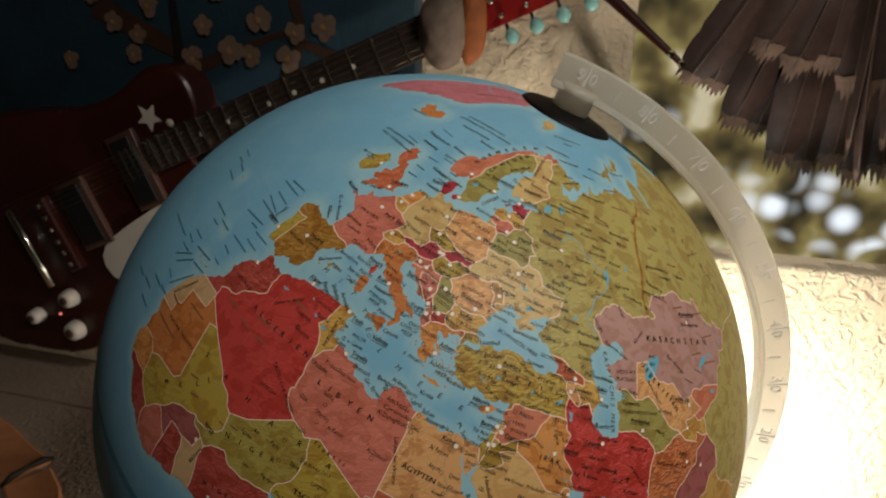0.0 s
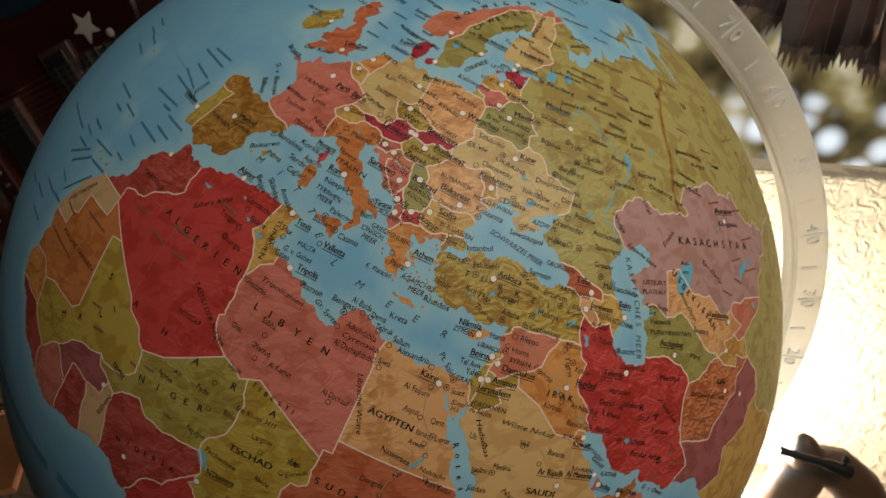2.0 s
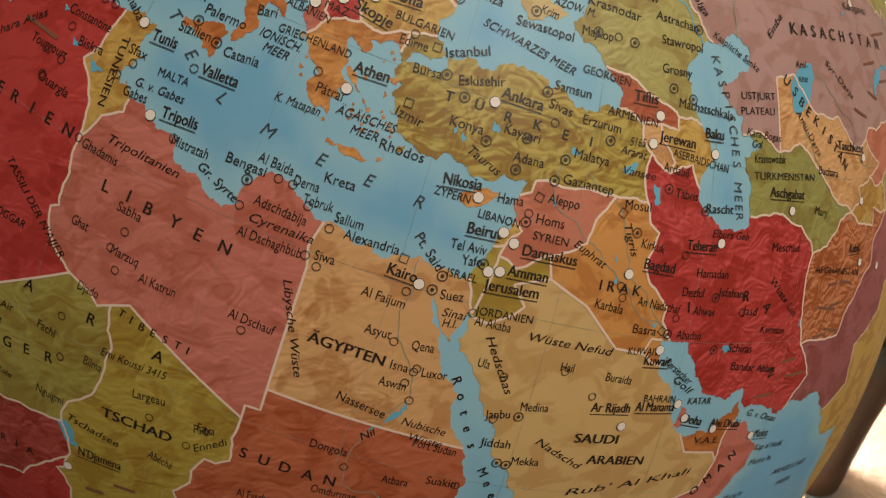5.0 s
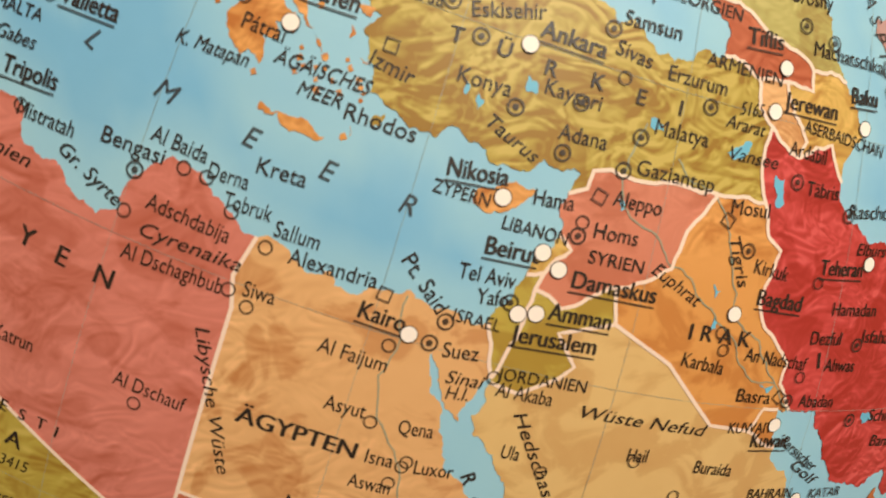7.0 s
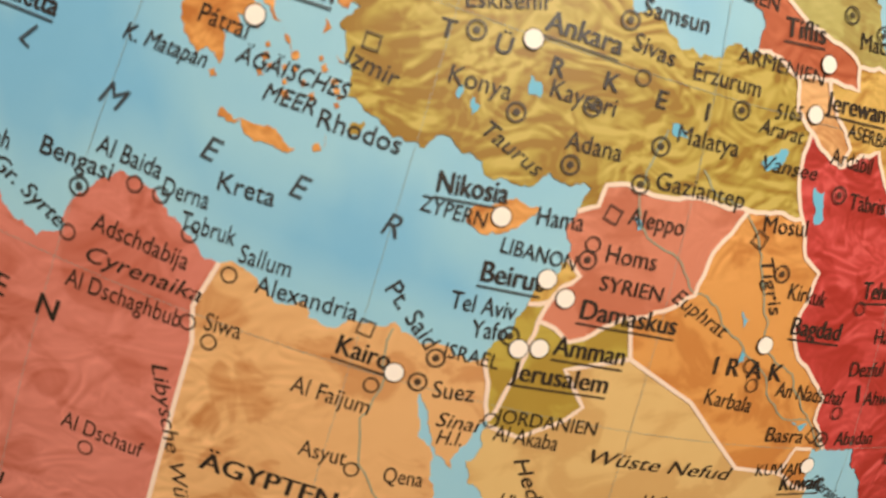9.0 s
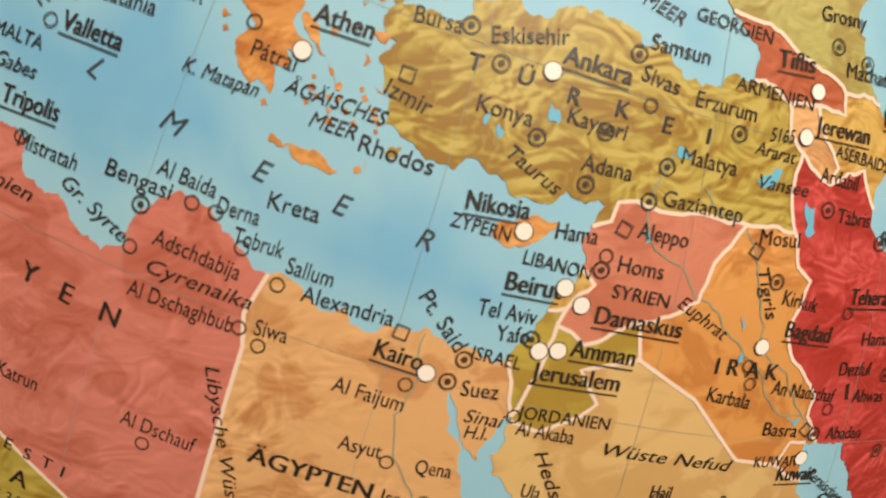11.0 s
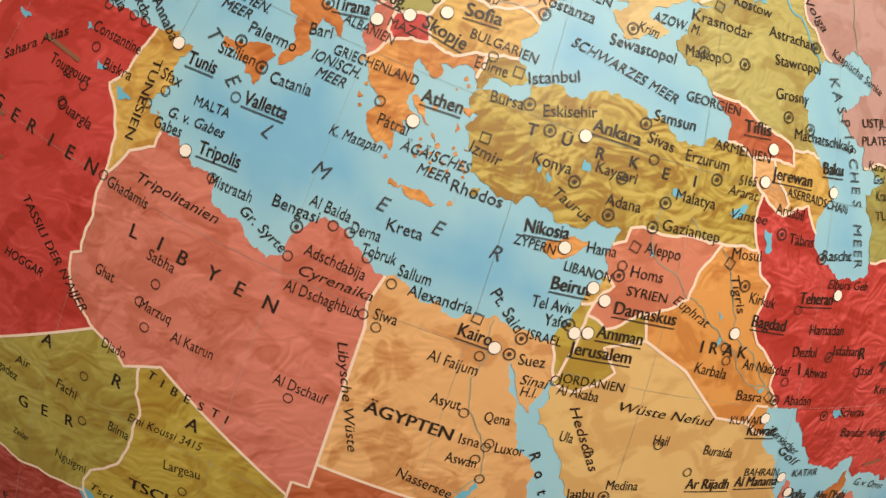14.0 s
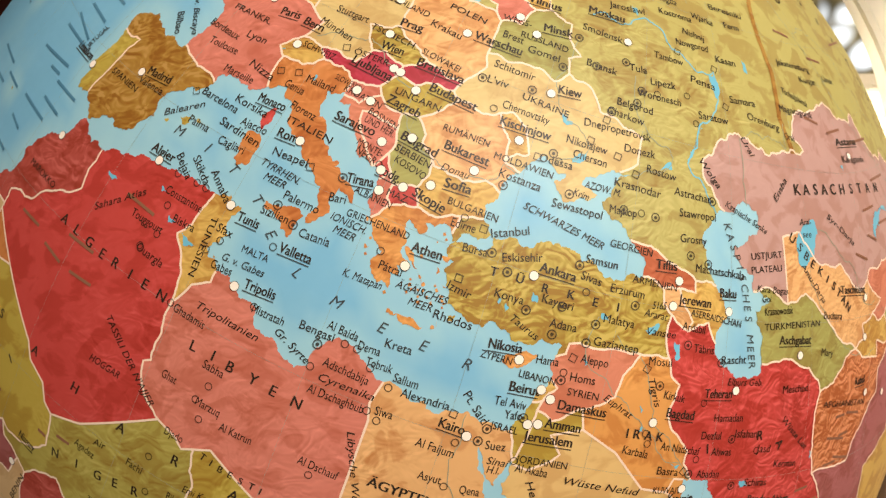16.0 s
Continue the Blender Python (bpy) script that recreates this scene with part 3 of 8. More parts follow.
coast("ben_c", 4.2, 7.7, 2.9, 7.75, 1.2, 7.0)
coast("gha_c", 1.2, 7.0, -0.2, 6.7, -3.0, 6.2)
line("nig_nga", 3.45, 13.55, 4.4, 14.5, 6.3, 15.2, 7.8, 14.15, 9.8, 14.05, 11.5, 14.4, 13.1, 14.65, 14.0, 14.85)
line("nig_cha", 14.0, 14.85, 13.85, 15.5, 14.1, 16.3, 15.4, 17.5, 15.7, 19.5, 15.8, 20.7, 15.25, 21.6, 15.0, 23.0)
line("nga_cha", 14.0, 14.85, 15.0, 13.0)
line("nga_cmr", 15.0, 13.0, 13.5, 11.4, 12.7, 10.5, 12.1, 9.4, 10.0, 8.5, 8.6, 6.0)
coast("nga_c", 8.6, 6.0, 7.2, 6.2, 5.8, 7.6, 4.2, 7.7)
line("cha_cmr", 15.0, 13.0, 14.8, 11.8, 14.3, 11.5, 15.5, 10.5, 15.8, 8.9, 15.5, 7.5)
line("cmr_car", 15.5, 7.5, 14.5, 5.0, 16.2, 2.2)
line("cha_car", 15.5, 7.5, 18.5, 8.5, 20.5, 9.2, 22.9, 11.0)
line("cha_sud", 22.9, 11.0, 22.5, 12.7, 21.6, 13.9, 22.4, 14.9, 22.3, 15.75, 22.8, 16.8, 23.5, 16.8, 24.2, 17.3, 24.1, 20.1)
line("sud_car", 22.9, 11.0, 24.0, 8.7, 27.4, 5.1)
coast("sud_c", 36.9, 22.0, 37.3, 20.8, 37.4, 18.8, 38.5, 18.0)
line("sud_eri", 38.5, 18.0, 37.0, 17.0, 36.5, 14.3)
line("sud_eth", 36.5, 14.3, 34.2, 10.6, 33.0, 8.0, 36.0, 4.5)
line("sud_s", 36.0, 4.5, 34.0, 4.2, 31.0, 3.7, 27.4, 5.1)
line("eri_eth", 36.5, 14.3, 40.0, 14.4, 42.4, 12.4)
coast("eri_c", 38.5, 18.0, 39.6, 15.5, 41.2, 14.6, 42.4, 12.4)
line("eth_som", 42.4, 12.4, 43.0, 11.0, 48.0, 8.0, 45.0, 5.0, 42.0, 4.0)
line("eth_s", 42.0, 4.0, 39.0, 3.5, 36.0, 4.5)
coast("som_c", 42.4, 12.4, 43.6, 11.3, 51.0, 11.9, 48.0, 4.5, 42.0, -1.5)
line("som_ken", 42.0, -1.5, 41.0, 2.8, 42.0, 4.0)
line("cmr_s", 16.2, 2.2, 9.8, 2.3)
coast("cmr_c", 9.8, 2.3, 8.6, 6.0)
line("car_s", 27.4, 5.1, 22.0, 4.2, 18.5, 4.5, 16.2, 2.2)
coast("afr_e", 42.0, -1.5, 39.0, -6.0, 40.5, -15.0, 35.0, -20.0, 32.5, -28.0, 27.0, -34.0, 19.0, -34.5)
coast("afr_w", 19.0, -34.5, 15.0, -26.0, 12.0, -17.0, 13.5, -10.0, 9.0, -1.0, 9.8, 2.3)

PLACES = []


def country(ink, *names):
    """A country bounded by the named lines, end to end."""
    ring = list(LINES[names[0]][0])
    nxt = LINES[names[1]][0]
    if min((ring[0] - nxt[0]).length, (ring[0] - nxt[-1]).length) < min((ring[-1] - nxt[0]).length, (ring[-1] - nxt[-1]).length):
        ring.reverse()
    for n in names[1:]:
        run = list(LINES[n][0])
        if (run[-1] - ring[-1]).length < (run[0] - ring[-1]).length:
            run.reverse()
        ring += run[1:]
    if (ring[0] - ring[-1]).length < 1e-3:
        ring.pop()
    PLACES.append((ink, ring))


def island(ink, name, *values):
    """An island with its whole coast, roughened."""
    coast(name, *values, values[0], values[1])
    PLACES.append((ink, LINES[name][0][:-1]))


country("red_brown", "mor_atl", "mor_med", "mor_alg", "wsah_mor")
country("sand", "wsah_mor", "wsah_alg", "wsah_mau", "wsah_c")
country("orange", "mau_alg", "mau_mali", "mau_sen", "mau_c", "wsah_mau")
country("red", "alg_c", "alg_tun", "alg_lib", "alg_nig", "alg_mali", "mau_alg", "wsah_alg", "mor_alg")
country("ochre", "tun_c", "tun_lib", "alg_tun")
country("rose", "lib_c", "lib_egy", "lib_sud", "lib_cha", "lib_nig", "alg_lib", "tun_lib")
country("peach", "egy_med", "egy_isr", "sinai_c", "egy_red", "egy_sud", "lib_egy")
country("mustard", "isr_c", "isr_leb", "isr_syr", "isr_jor", "egy_isr")
country("ochre", "leb_c", "leb_syr", "isr_leb")
country("salmon", "syr_c", "tur_syr", "syr_irq", "jor_syr", "isr_syr", "leb_syr")
country("mustard", "jor_syr", "jor_irq", "jor_sau", "akaba_c", "isr_jor")
country("amber", "syr_irq", "tur_irq", "irn_irq", "irq_c", "kuw_irq", "sau_irq", "jor_irq")
country("straw", "sau_red", "sau_yem", "sau_oma", "sau_uae", "sau_gulf", "sau_kuw", "sau_irq", "jor_sau")
country("amber", "kuw_c", "kuw_irq", "sau_kuw")
country("salmon", "yem_c", "yem_oma", "sau_yem")
country("rose", "oma_c", "oma_uae", "sau_oma", "yem_oma")
country("orange", "uae_c", "sau_uae", "oma_uae")
country("olive", "tur_s", "tur_n", "tur_geo", "tur_arm", "tur_irn", "tur_irq", "tur_syr")
country("olive", "thr_c", "gre_tur", "bul_tur")
country("orange_red", "geo_c", "geo_rus", "geo_aze", "geo_arm", "tur_geo")
country("peach", "geo_arm", "arm_aze", "arm_irn", "tur_arm")
country("ochre", "aze_c", "irn_aze", "arm_aze", "geo_aze", "aze_rus")
country("red_hills", "irn_casp", "irn_tkm", "irn_afg", "irn_pak", "irn_gulf", "irn_irq", "tur_irn", "arm_irn", "irn_aze")
country("moss_dark", "tkm_c", "kaz_tkm", "tkm_uzb", "tkm_afg", "irn_tkm")
country("mauve", "kaz_c", "rus_kaz", "kaz_chn", "kaz_kyr", "kaz_uzb", "kaz_uzb_w", "kaz_tkm")
country("peach", "kaz_uzb", "kaz_uzb_w", "tkm_uzb", "uzb_taj", "uzb_kyr")
country("salmon", "kaz_kyr", "uzb_kyr", "kyr_taj", "kyr_chn")
country("ochre", "uzb_taj", "kyr_taj", "taj_chn", "taj_afg")
country("orange_hills", "tkm_afg", "taj_afg", "afg_pak", "irn_afg")
country("plum", "irn_pak", "afg_pak", "pak_chn", "pak_ind", "pak_c")
country("ochre", "pak_ind", "ind_chn", "ind_c")
country("moss", "pak_chn", "ind_chn", "chn_far", "rus_chn", "kaz_chn", "kyr_chn", "taj_chn")
country("moss", "rus_n", "rus_far", "rus_chn", "rus_kaz", "rus_casp", "aze_rus", "geo_rus", "rus_black", "ukr_rus", "blr_rus", "lat_rus", "est_rus", "rus_balt", "fin_rus", "nor_rus")
country("moss", "kal_c", "kal_lit", "pol_kal")
country("straw_olive", "ukr_c", "rou_ukr_s", "mol_ukr", "rou_ukr", "hun_ukr", "svk_ukr", "pol_ukr", "blr_ukr", "ukr_rus")
country("peach", "rou_c", "bul_rou", "ser_rou", "hun_rou", "rou_ukr", "rou_mol", "rou_ukr_s")
country("ochre", "rou_mol", "mol_ukr")
country("ochre", "bul_c", "bul_tur", "bul_gre", "mkd_bul", "ser_bul", "bul_rou")
country("amber", "gre_c", "alb_gre", "mkd_gre", "bul_gre", "gre_tur")
country("rose", "alb_c", "mne_alb", "alb_ser", "alb_mkd", "alb_gre")
country("red", "mne_c", "bos_mne", "mne_ser", "mne_alb")
country("red", "alb_mkd", "mkd_ser", "mkd_bul", "mkd_gre")
country("moss_dark", "cro_ser", "bos_ser", "mne_ser", "alb_ser", "mkd_ser", "ser_bul", "ser_rou", "hun_ser")
country("rose", "cro_bos", "bos_ser", "bos_mne")
country("salmon", "cro_c", "cro_bos", "cro_ser", "hun_cro", "slo_cro")
country("rose", "slo_c", "slo_cro", "slo_hun", "aut_slo", "ita_slo")
country("mustard", "aut_hun", "svk_hun", "hun_ukr", "hun_rou", "hun_ser", "hun_cro", "slo_hun")
country("crimson", "cze_svk", "pol_svk", "svk_ukr", "svk_hun", "aut_svk")
country("olive", "ger_cze", "cze_pol", "cze_svk", "aut_cze")
country("crimson", "swi_aut", "ger_aut", "aut_cze", "aut_svk", "aut_hun", "aut_slo", "ita_aut")
country("orange", "ita_e", "ita_w", "fra_ita", "swi_ita", "ita_aut", "ita_slo")
country("ochre", "fra_swi", "swi_ger", "swi_aut", "swi_ita")
country("rose", "fra_med", "spa_fra", "fra_w", "fra_bel", "fra_ger", "fra_swi", "fra_ita")
country("ochre", "bel_c", "bel_ned", "bel_ger", "fra_bel")
country("amber", "ned_c", "ned_ger", "bel_ned")
country("straw_olive", "ger_n", "ger_den", "ger_b", "ger_pol", "ger_cze", "ger_aut", "swi_ger", "fra_ger", "bel_ger", "ned_ger")
country("crimson", "den_c", "ger_den")
country("peach", "pol_c", "pol_kal", "pol_lit", "pol_blr", "pol_ukr", "pol_svk", "cze_pol", "ger_pol")
country("rose", "lit_c", "lit_lat", "lit_blr", "pol_lit", "kal_lit")
country("ochre", "lat_c", "lat_est", "lat_rus", "lat_blr", "lit_lat")
country("crimson", "est_c", "est_rus", "lat_est")
country("moss_dark", "pol_blr", "lit_blr", "lat_blr", "blr_rus", "blr_ukr")
country("straw_olive", "fin_c", "swe_fin", "nor_fin", "fin_rus")
country("moss_dark", "swe_c", "nor_swe", "swe_fin")
country("salmon", "nor_c", "nor_rus", "nor_fin", "nor_swe")
country("mustard", "por_c", "por_spa")
country("olive_brown", "spa_med", "por_spa", "spa_n", "spa_fra")
country("mustard", "alg_mali", "mali_nig", "mali_bfa", "mali_civ", "mali_gui", "mali_sen", "mau_mali")
country("moss_deep", "alg_nig", "lib_nig", "nig_cha", "nig_nga", "ben_nig", "bfa_nig", "mali_nig")
country("mustard", "lib_cha", "cha_sud", "cha_car", "cha_cmr", "nga_cha", "nig_cha")
country("orange_red", "egy_sud", "sud_c", "sud_eri", "sud_eth", "sud_s", "sud_car", "cha_sud", "lib_sud")
country("amber", "mau_sen", "mali_sen", "sen_gui", "sen_c")
country("red_brown", "sen_gui", "mali_gui", "gui_civ", "gui_c")
country("rose", "mali_civ", "civ_bfa", "civ_gha", "civ_c", "gui_civ")
country("plum", "mali_bfa", "bfa_nig", "bfa_ben", "bfa_gha", "civ_bfa")
country("red_brown", "bfa_gha", "gha_tog", "gha_c", "civ_gha")
country("sand", "bfa_ben", "ben_nig", "ben_nga", "ben_c", "gha_tog")
country("red_brown", "nig_nga", "nga_cha", "nga_cmr", "nga_c", "ben_nga")
country("red", "nga_cmr", "cha_cmr", "cmr_car", "cmr_s", "cmr_c")
country("ochre", "cha_car", "sud_car", "car_s", "cmr_car")
country("mustard", "sud_eri", "eri_eth", "eri_c")
country("straw_olive", "sud_eth", "eri_eth", "eth_som", "eth_s")
country("rose", "som_c", "som_ken", "eth_som")
country("peach", "cmr_s", "car_s", "sud_s", "eth_s", "som_ken", "afr_e", "afr_w")
island("orange", "sicily", 12.4, 38.0, 13.7, 38.1, 15.5, 38.2, 15.2, 37.2, 15.1, 36.7, 14.3, 37.0, 12.6, 37.6)
island("orange", "sardinia", 8.2, 40.9, 9.2, 41.2, 9.8, 40.5, 9.6, 39.2, 8.9, 38.9, 8.4, 39.2)
island("red", "corsica", 8.6, 42.3, 9.4, 43.0, 9.5, 42.1, 9.2, 41.4, 8.7, 41.8)
island("amber", "crete", 23.6, 35.5, 24.7, 35.4, 26.3, 35.2, 25.0, 34.95, 23.6, 35.25)
island("amber", "cyprus", 32.3, 35.1, 33.0, 35.4, 34.6, 35.7, 34.0, 35.0, 33.0, 34.6, 32.4, 34.75)
island("mustard", "rhodes", 27.7, 36.1, 28.2, 36.45, 28.1, 36.05)
island("amber", "euboea", 23.2, 39.0, 24.1, 38.6, 24.6, 38.1, 24.2, 38.2, 23.5, 38.6)
island("amber", "lesbos", 25.9, 39.3, 26.6, 39.3, 26.5, 39.0)
island("amber", "chios", 25.9, 38.6, 26.2, 38.4, 26.0, 38.2)
island("amber", "samos", 26.6, 37.8, 27.0, 37.75, 26.8, 37.65)
island("amber", "naxos", 25.4, 37.2, 25.6, 37.1, 25.5, 36.9)
island("amber", "andros", 24.7, 37.95, 25.0, 37.8, 25.2, 37.5, 24.9, 37.7)
island("amber", "lemnos", 25.1, 39.95, 25.4, 39.95, 25.3, 39.8)
island("amber", "thasos", 24.6, 40.75, 24.8, 40.7, 24.7, 40.6)
island("amber", "karpathos", 27.1, 35.8, 27.2, 35.5, 27.1, 35.4)
island("amber", "kos", 26.95, 36.75, 27.3, 36.9, 27.2, 36.75)
for k, (lo, la) in enumerate(((24.4, 37.45), (24.45, 37.15), (24.45, 36.7), (24.7, 36.95), (25.15, 37.05), (25.35, 37.45), (25.45, 36.4), (25.9, 36.85), (25.3, 36.7), (26.3, 36.6), (26.85, 37.15), (27.0, 36.95), (26.2, 37.6), (24.55, 38.85), (25.6, 40.45), (25.85, 40.2), (27.15, 36.6), (23.0, 36.25), (20.75, 37.8), (20.65, 38.7), (24.1, 39.2), (26.95, 35.4), (26.4, 37.4))):
    w = 0.10 + 0.05 * ((k * 7) % 4) / 3
    island("amber", "aegean_%d" % k, lo - w, la, lo, la + 0.8 * w, lo + w * 1.1, la - 0.3 * w, lo - 0.2 * w, la - w)
island("amber", "kefalonia", 20.4, 38.4, 20.8, 38.2, 20.5, 38.05)
island("amber", "corfu", 19.7, 39.8, 20.0, 39.5, 19.85, 39.45)
island("mustard", "mallorca", 2.4, 39.6, 3.1, 39.9, 3.4, 39.6, 3.0, 39.3)
island("mustard", "menorca", 3.8, 40.05, 4.3, 39.9, 4.0, 39.85)
island("mustard", "ibiza", 1.2, 38.95, 1.6, 39.1, 1.5, 38.85)
island("orange_red", "britain", -5.5, 50.1, -3.5, 50.3, -1.0, 50.7, 1.4, 51.2, 0.9, 51.7, 1.7, 52.7, 0.3, 52.9, 0.1, 53.6, -1.5, 55.0, -3.0, 56.0, -2.0, 57.5, -4.0, 57.7, -3.1, 58.6, -5.0, 58.6, -6.0, 56.7, -4.8, 55.5, -3.2, 54.9, -3.0, 53.4, -4.6, 53.2, -4.3, 52.3, -5.2, 51.8, -3.0, 51.4, -4.2, 51.1)
island("olive", "ireland", -6.2, 52.2, -9.8, 51.5, -10.0, 53.5, -8.5, 54.4, -7.3, 55.3, -5.6, 54.6)
island("orange", "iceland", -22.5, 63.9, -20.0, 63.5, -16.5, 63.9, -13.7, 65.0, -16.0, 66.4, -20.0, 66.0, -22.5, 66.4, -24.2, 65.5, -22.0, 64.6)
island("pink", "greenland", -45.0, 60.0, -42.0, 62.5, -36.0, 65.8, -25.0, 69.5, -21.0, 71.0, -20.0, 75.0, -18.0, 80.0, -12.0, 81.5, -25.0, 83.2, -40.0, 83.3, -60.0, 82.0, -68.0, 79.5, -72.0, 78.0, -60.0, 76.0, -54.0, 71.0, -52.0, 66.0, -49.0, 62.0)
island("straw_olive", "svalbard", 11.0, 79.5, 16.0, 80.0, 21.5, 79.0, 17.5, 76.7, 13.5, 78.2)
island("moss", "novaya", 52.0, 71.0, 55.0, 73.2, 57.0, 75.2, 66.0, 77.0, 68.5, 76.5, 60.0, 75.0, 56.5, 72.5, 57.5, 70.6)
island("crimson", "zealand", 11.1, 55.7, 12.4, 56.1, 12.3, 55.1, 11.2, 55.2)
island("moss_dark", "gotland", 18.1, 57.3, 18.8, 57.9, 18.8, 57.4)
island("crimson", "saaremaa", 21.9, 58.4, 23.2, 58.6, 22.2, 57.95)
island("mustard", "tenerife", -16.9, 28.3, -16.2, 28.6, -16.6, 28.0)
island("mustard", "gran_canaria", -15.8, 28.1, -15.4, 28.1, -15.6, 27.75)
island("mustard", "fuerteventura", -14.3, 28.1, -13.8, 28.7, -13.9, 28.2)
island("mustard", "madeira", -17.2, 32.8, -16.7, 32.75, -17.0, 32.65)
island("mustard", "sao_miguel", -25.8, 37.9, -25.1, 37.8, -25.5, 37.7)
island("rose", "qatar", 50.8, 24.8, 51.0, 26.1, 51.55, 25.8, 51.55, 25.2, 51.3, 24.6)
island("ochre", "djerba", 10.75, 33.85, 11.05, 33.8, 10.9, 33.7)

LAKES = []


def lake(name, *values):
    coast(name, *values, values[0], values[1])
    LAKES.append(LINES.pop(name)[0][:-1])


lake("aral", 58.3, 44.5, 58.6, 45.8, 59.8, 46.4, 61.2, 46.7, 61.6, 45.8, 60.8, 44.6, 59.5, 43.7, 58.5, 43.7)
lake("van", 42.4, 38.5, 43.0, 38.8, 43.6, 39.0, 43.2, 38.4)
lake("urmia", 45.1, 38.2, 45.6, 38.1, 45.8, 37.3, 45.4, 37.1, 45.2, 37.7)
lake("tuz", 33.1, 39.0, 33.5, 38.9, 33.6, 38.5, 33.2, 38.5)
lake("beysehir", 31.4, 38.0, 31.7, 37.8, 31.5, 37.5)
lake("egirdir", 30.8, 38.2, 31.0, 38.1, 30.9, 37.8)
lake("keban", 38.6, 38.9, 39.2, 38.8, 39.3, 38.6, 38.7, 38.6)
lake("assad", 38.0, 36.2, 38.4, 36.0, 38.2, 35.8)
lake("dead_sea", 35.4, 31.7, 35.6, 31.6, 35.5, 31.1)
lake("tharthar", 43.1, 34.2, 43.5, 34.0, 43.3, 33.7)
lake("habbaniya", 43.5, 33.1, 43.7, 32.7, 43.5, 32.6)
lake("hammar", 46.6, 30.9, 47.4, 30.9, 47.1, 30.6)
lake("nasser", 32.8, 24.0, 33.0, 23.6, 32.4, 22.8, 31.4, 22.0, 31.0, 21.4, 31.3, 21.9, 32.0, 22.8, 32.6, 23.4)
lake("chad", 13.8, 15.0, 14.4, 15.0, 15.0, 14.2, 15.4, 13.6, 14.6, 13.7, 14.1, 14.3)
lake("jerid", 7.7, 34.0, 8.3, 33.9, 9.2, 33.7, 8.3, 33.4)
lake("melrhir", 6.2, 34.4, 6.9, 34.3, 6.4, 34.0)
lake("hodna", 4.4, 35.6, 5.0, 35.5, 4.6, 35.3)
lake("chergui", -0.5, 34.4, 0.6, 34.3, 0.2, 34.05)
lake("ladoga", 30.9, 60.8, 31.5, 61.5, 32.9, 61.0, 32.8, 60.3, 31.5, 59.9)
lake("onega", 34.4, 61.6, 35.0, 62.5, 36.3, 61.3, 35.5, 60.9)
lake("peipus", 27.2, 58.9, 28.0, 58.6, 27.6, 57.9)
lake("vaenern", 12.5, 58.8, 13.3, 59.3, 14.0, 58.8, 13.0, 58.4)
lake("rybinsk", 37.8, 58.9, 38.6, 58.8, 38.8, 58.2, 38.0, 58.4)
lake("kuibyshev", 48.3, 55.3, 49.2, 55.3, 49.6, 54.2, 49.0, 53.6, 48.6, 54.3)
lake("kama", 54.0, 57.2, 54.6, 57.0, 54.5, 56.2, 54.1, 56.3)
lake("volgograd", 46.6, 51.3, 46.8, 51.3, 45.6, 49.4, 45.0, 48.9, 45.3, 49.6)
lake("tsimlyansk", 42.2, 47.9, 43.4, 48.2, 43.2, 48.6, 42.4, 48.2)
lake("kremenchuk", 32.0, 49.5, 33.2, 49.1, 33.0, 49.0, 32.0, 49.3)
lake("kakhovka", 33.6, 47.0, 34.9, 47.6, 34.9, 47.4, 33.8, 46.8)
lake("balkhash", 73.5, 45.4, 74.2, 46.5, 76.0, 46.8, 79.0, 46.6, 76.0, 46.4, 74.6, 45.8, 74.0, 45.0)
lake("issyk", 76.3, 42.5, 77.5, 42.7, 78.2, 42.5, 77.0, 42.2)
lake("tengiz", 68.6, 50.6, 69.3, 50.6, 69.1, 50.2)
lake("zaysan", 83.2, 48.3, 84.4, 48.0, 83.8, 47.8)
lake("sistan", 60.9, 31.4, 61.4, 31.2, 61.1, 30.8)
lake("niriz", 53.3, 29.9, 54.2, 29.5, 53.5, 29.4)
lake("geneva", 6.2, 46.3, 6.9, 46.5, 6.7, 46.3)
lake("garda", 10.55, 45.8, 10.8, 45.8, 10.7, 45.4)

# ---- the globe ----
TURN = Matrix.Rotation(TILT, 3, "Y")


def on_globe(lon, lat, r=GLOBE_R):
    """A place on the globe, in the globe's own frame (its centre at the origin)."""
    a, b = radians(lat), radians(lon - LON_FRONT)
    return TURN @ Vector((math.cos(a) * math.sin(b), -math.cos(a) * math.cos(b), math.sin(a))) * r


def printed(lon, lat):
    """Where the map sets a place: the print lies slightly off true."""
    u, v = max(-1.3, min(1.3, (lon - 30) / 30)), max(-1.1, min(1.2, (lat - 36) / 15))
    return (lon + 0.045 - 0.202 * u - 0.352 * v + 0.516 * u * v - 0.072 * v * v,
            lat + 0.044 - 0.109 * u + 0.101 * v - 0.314 * u * u + 0.117 * u * v + 0.279 * v * v)


def mesh_object(name, verts, faces, mat, parent, label="", smooth=True):
    me = bpy.data.meshes.new(name)
    me.from_pydata([tuple(v) for v in verts], [], faces)
    me.materials.append(mat)
    if smooth:
        me.polygons.foreach_set("use_smooth", [True] * len(me.polygons))
    me.update()
    ob = new(name, me)
    ob.parent = parent
    return tagged(ob, label=label) if label else ob


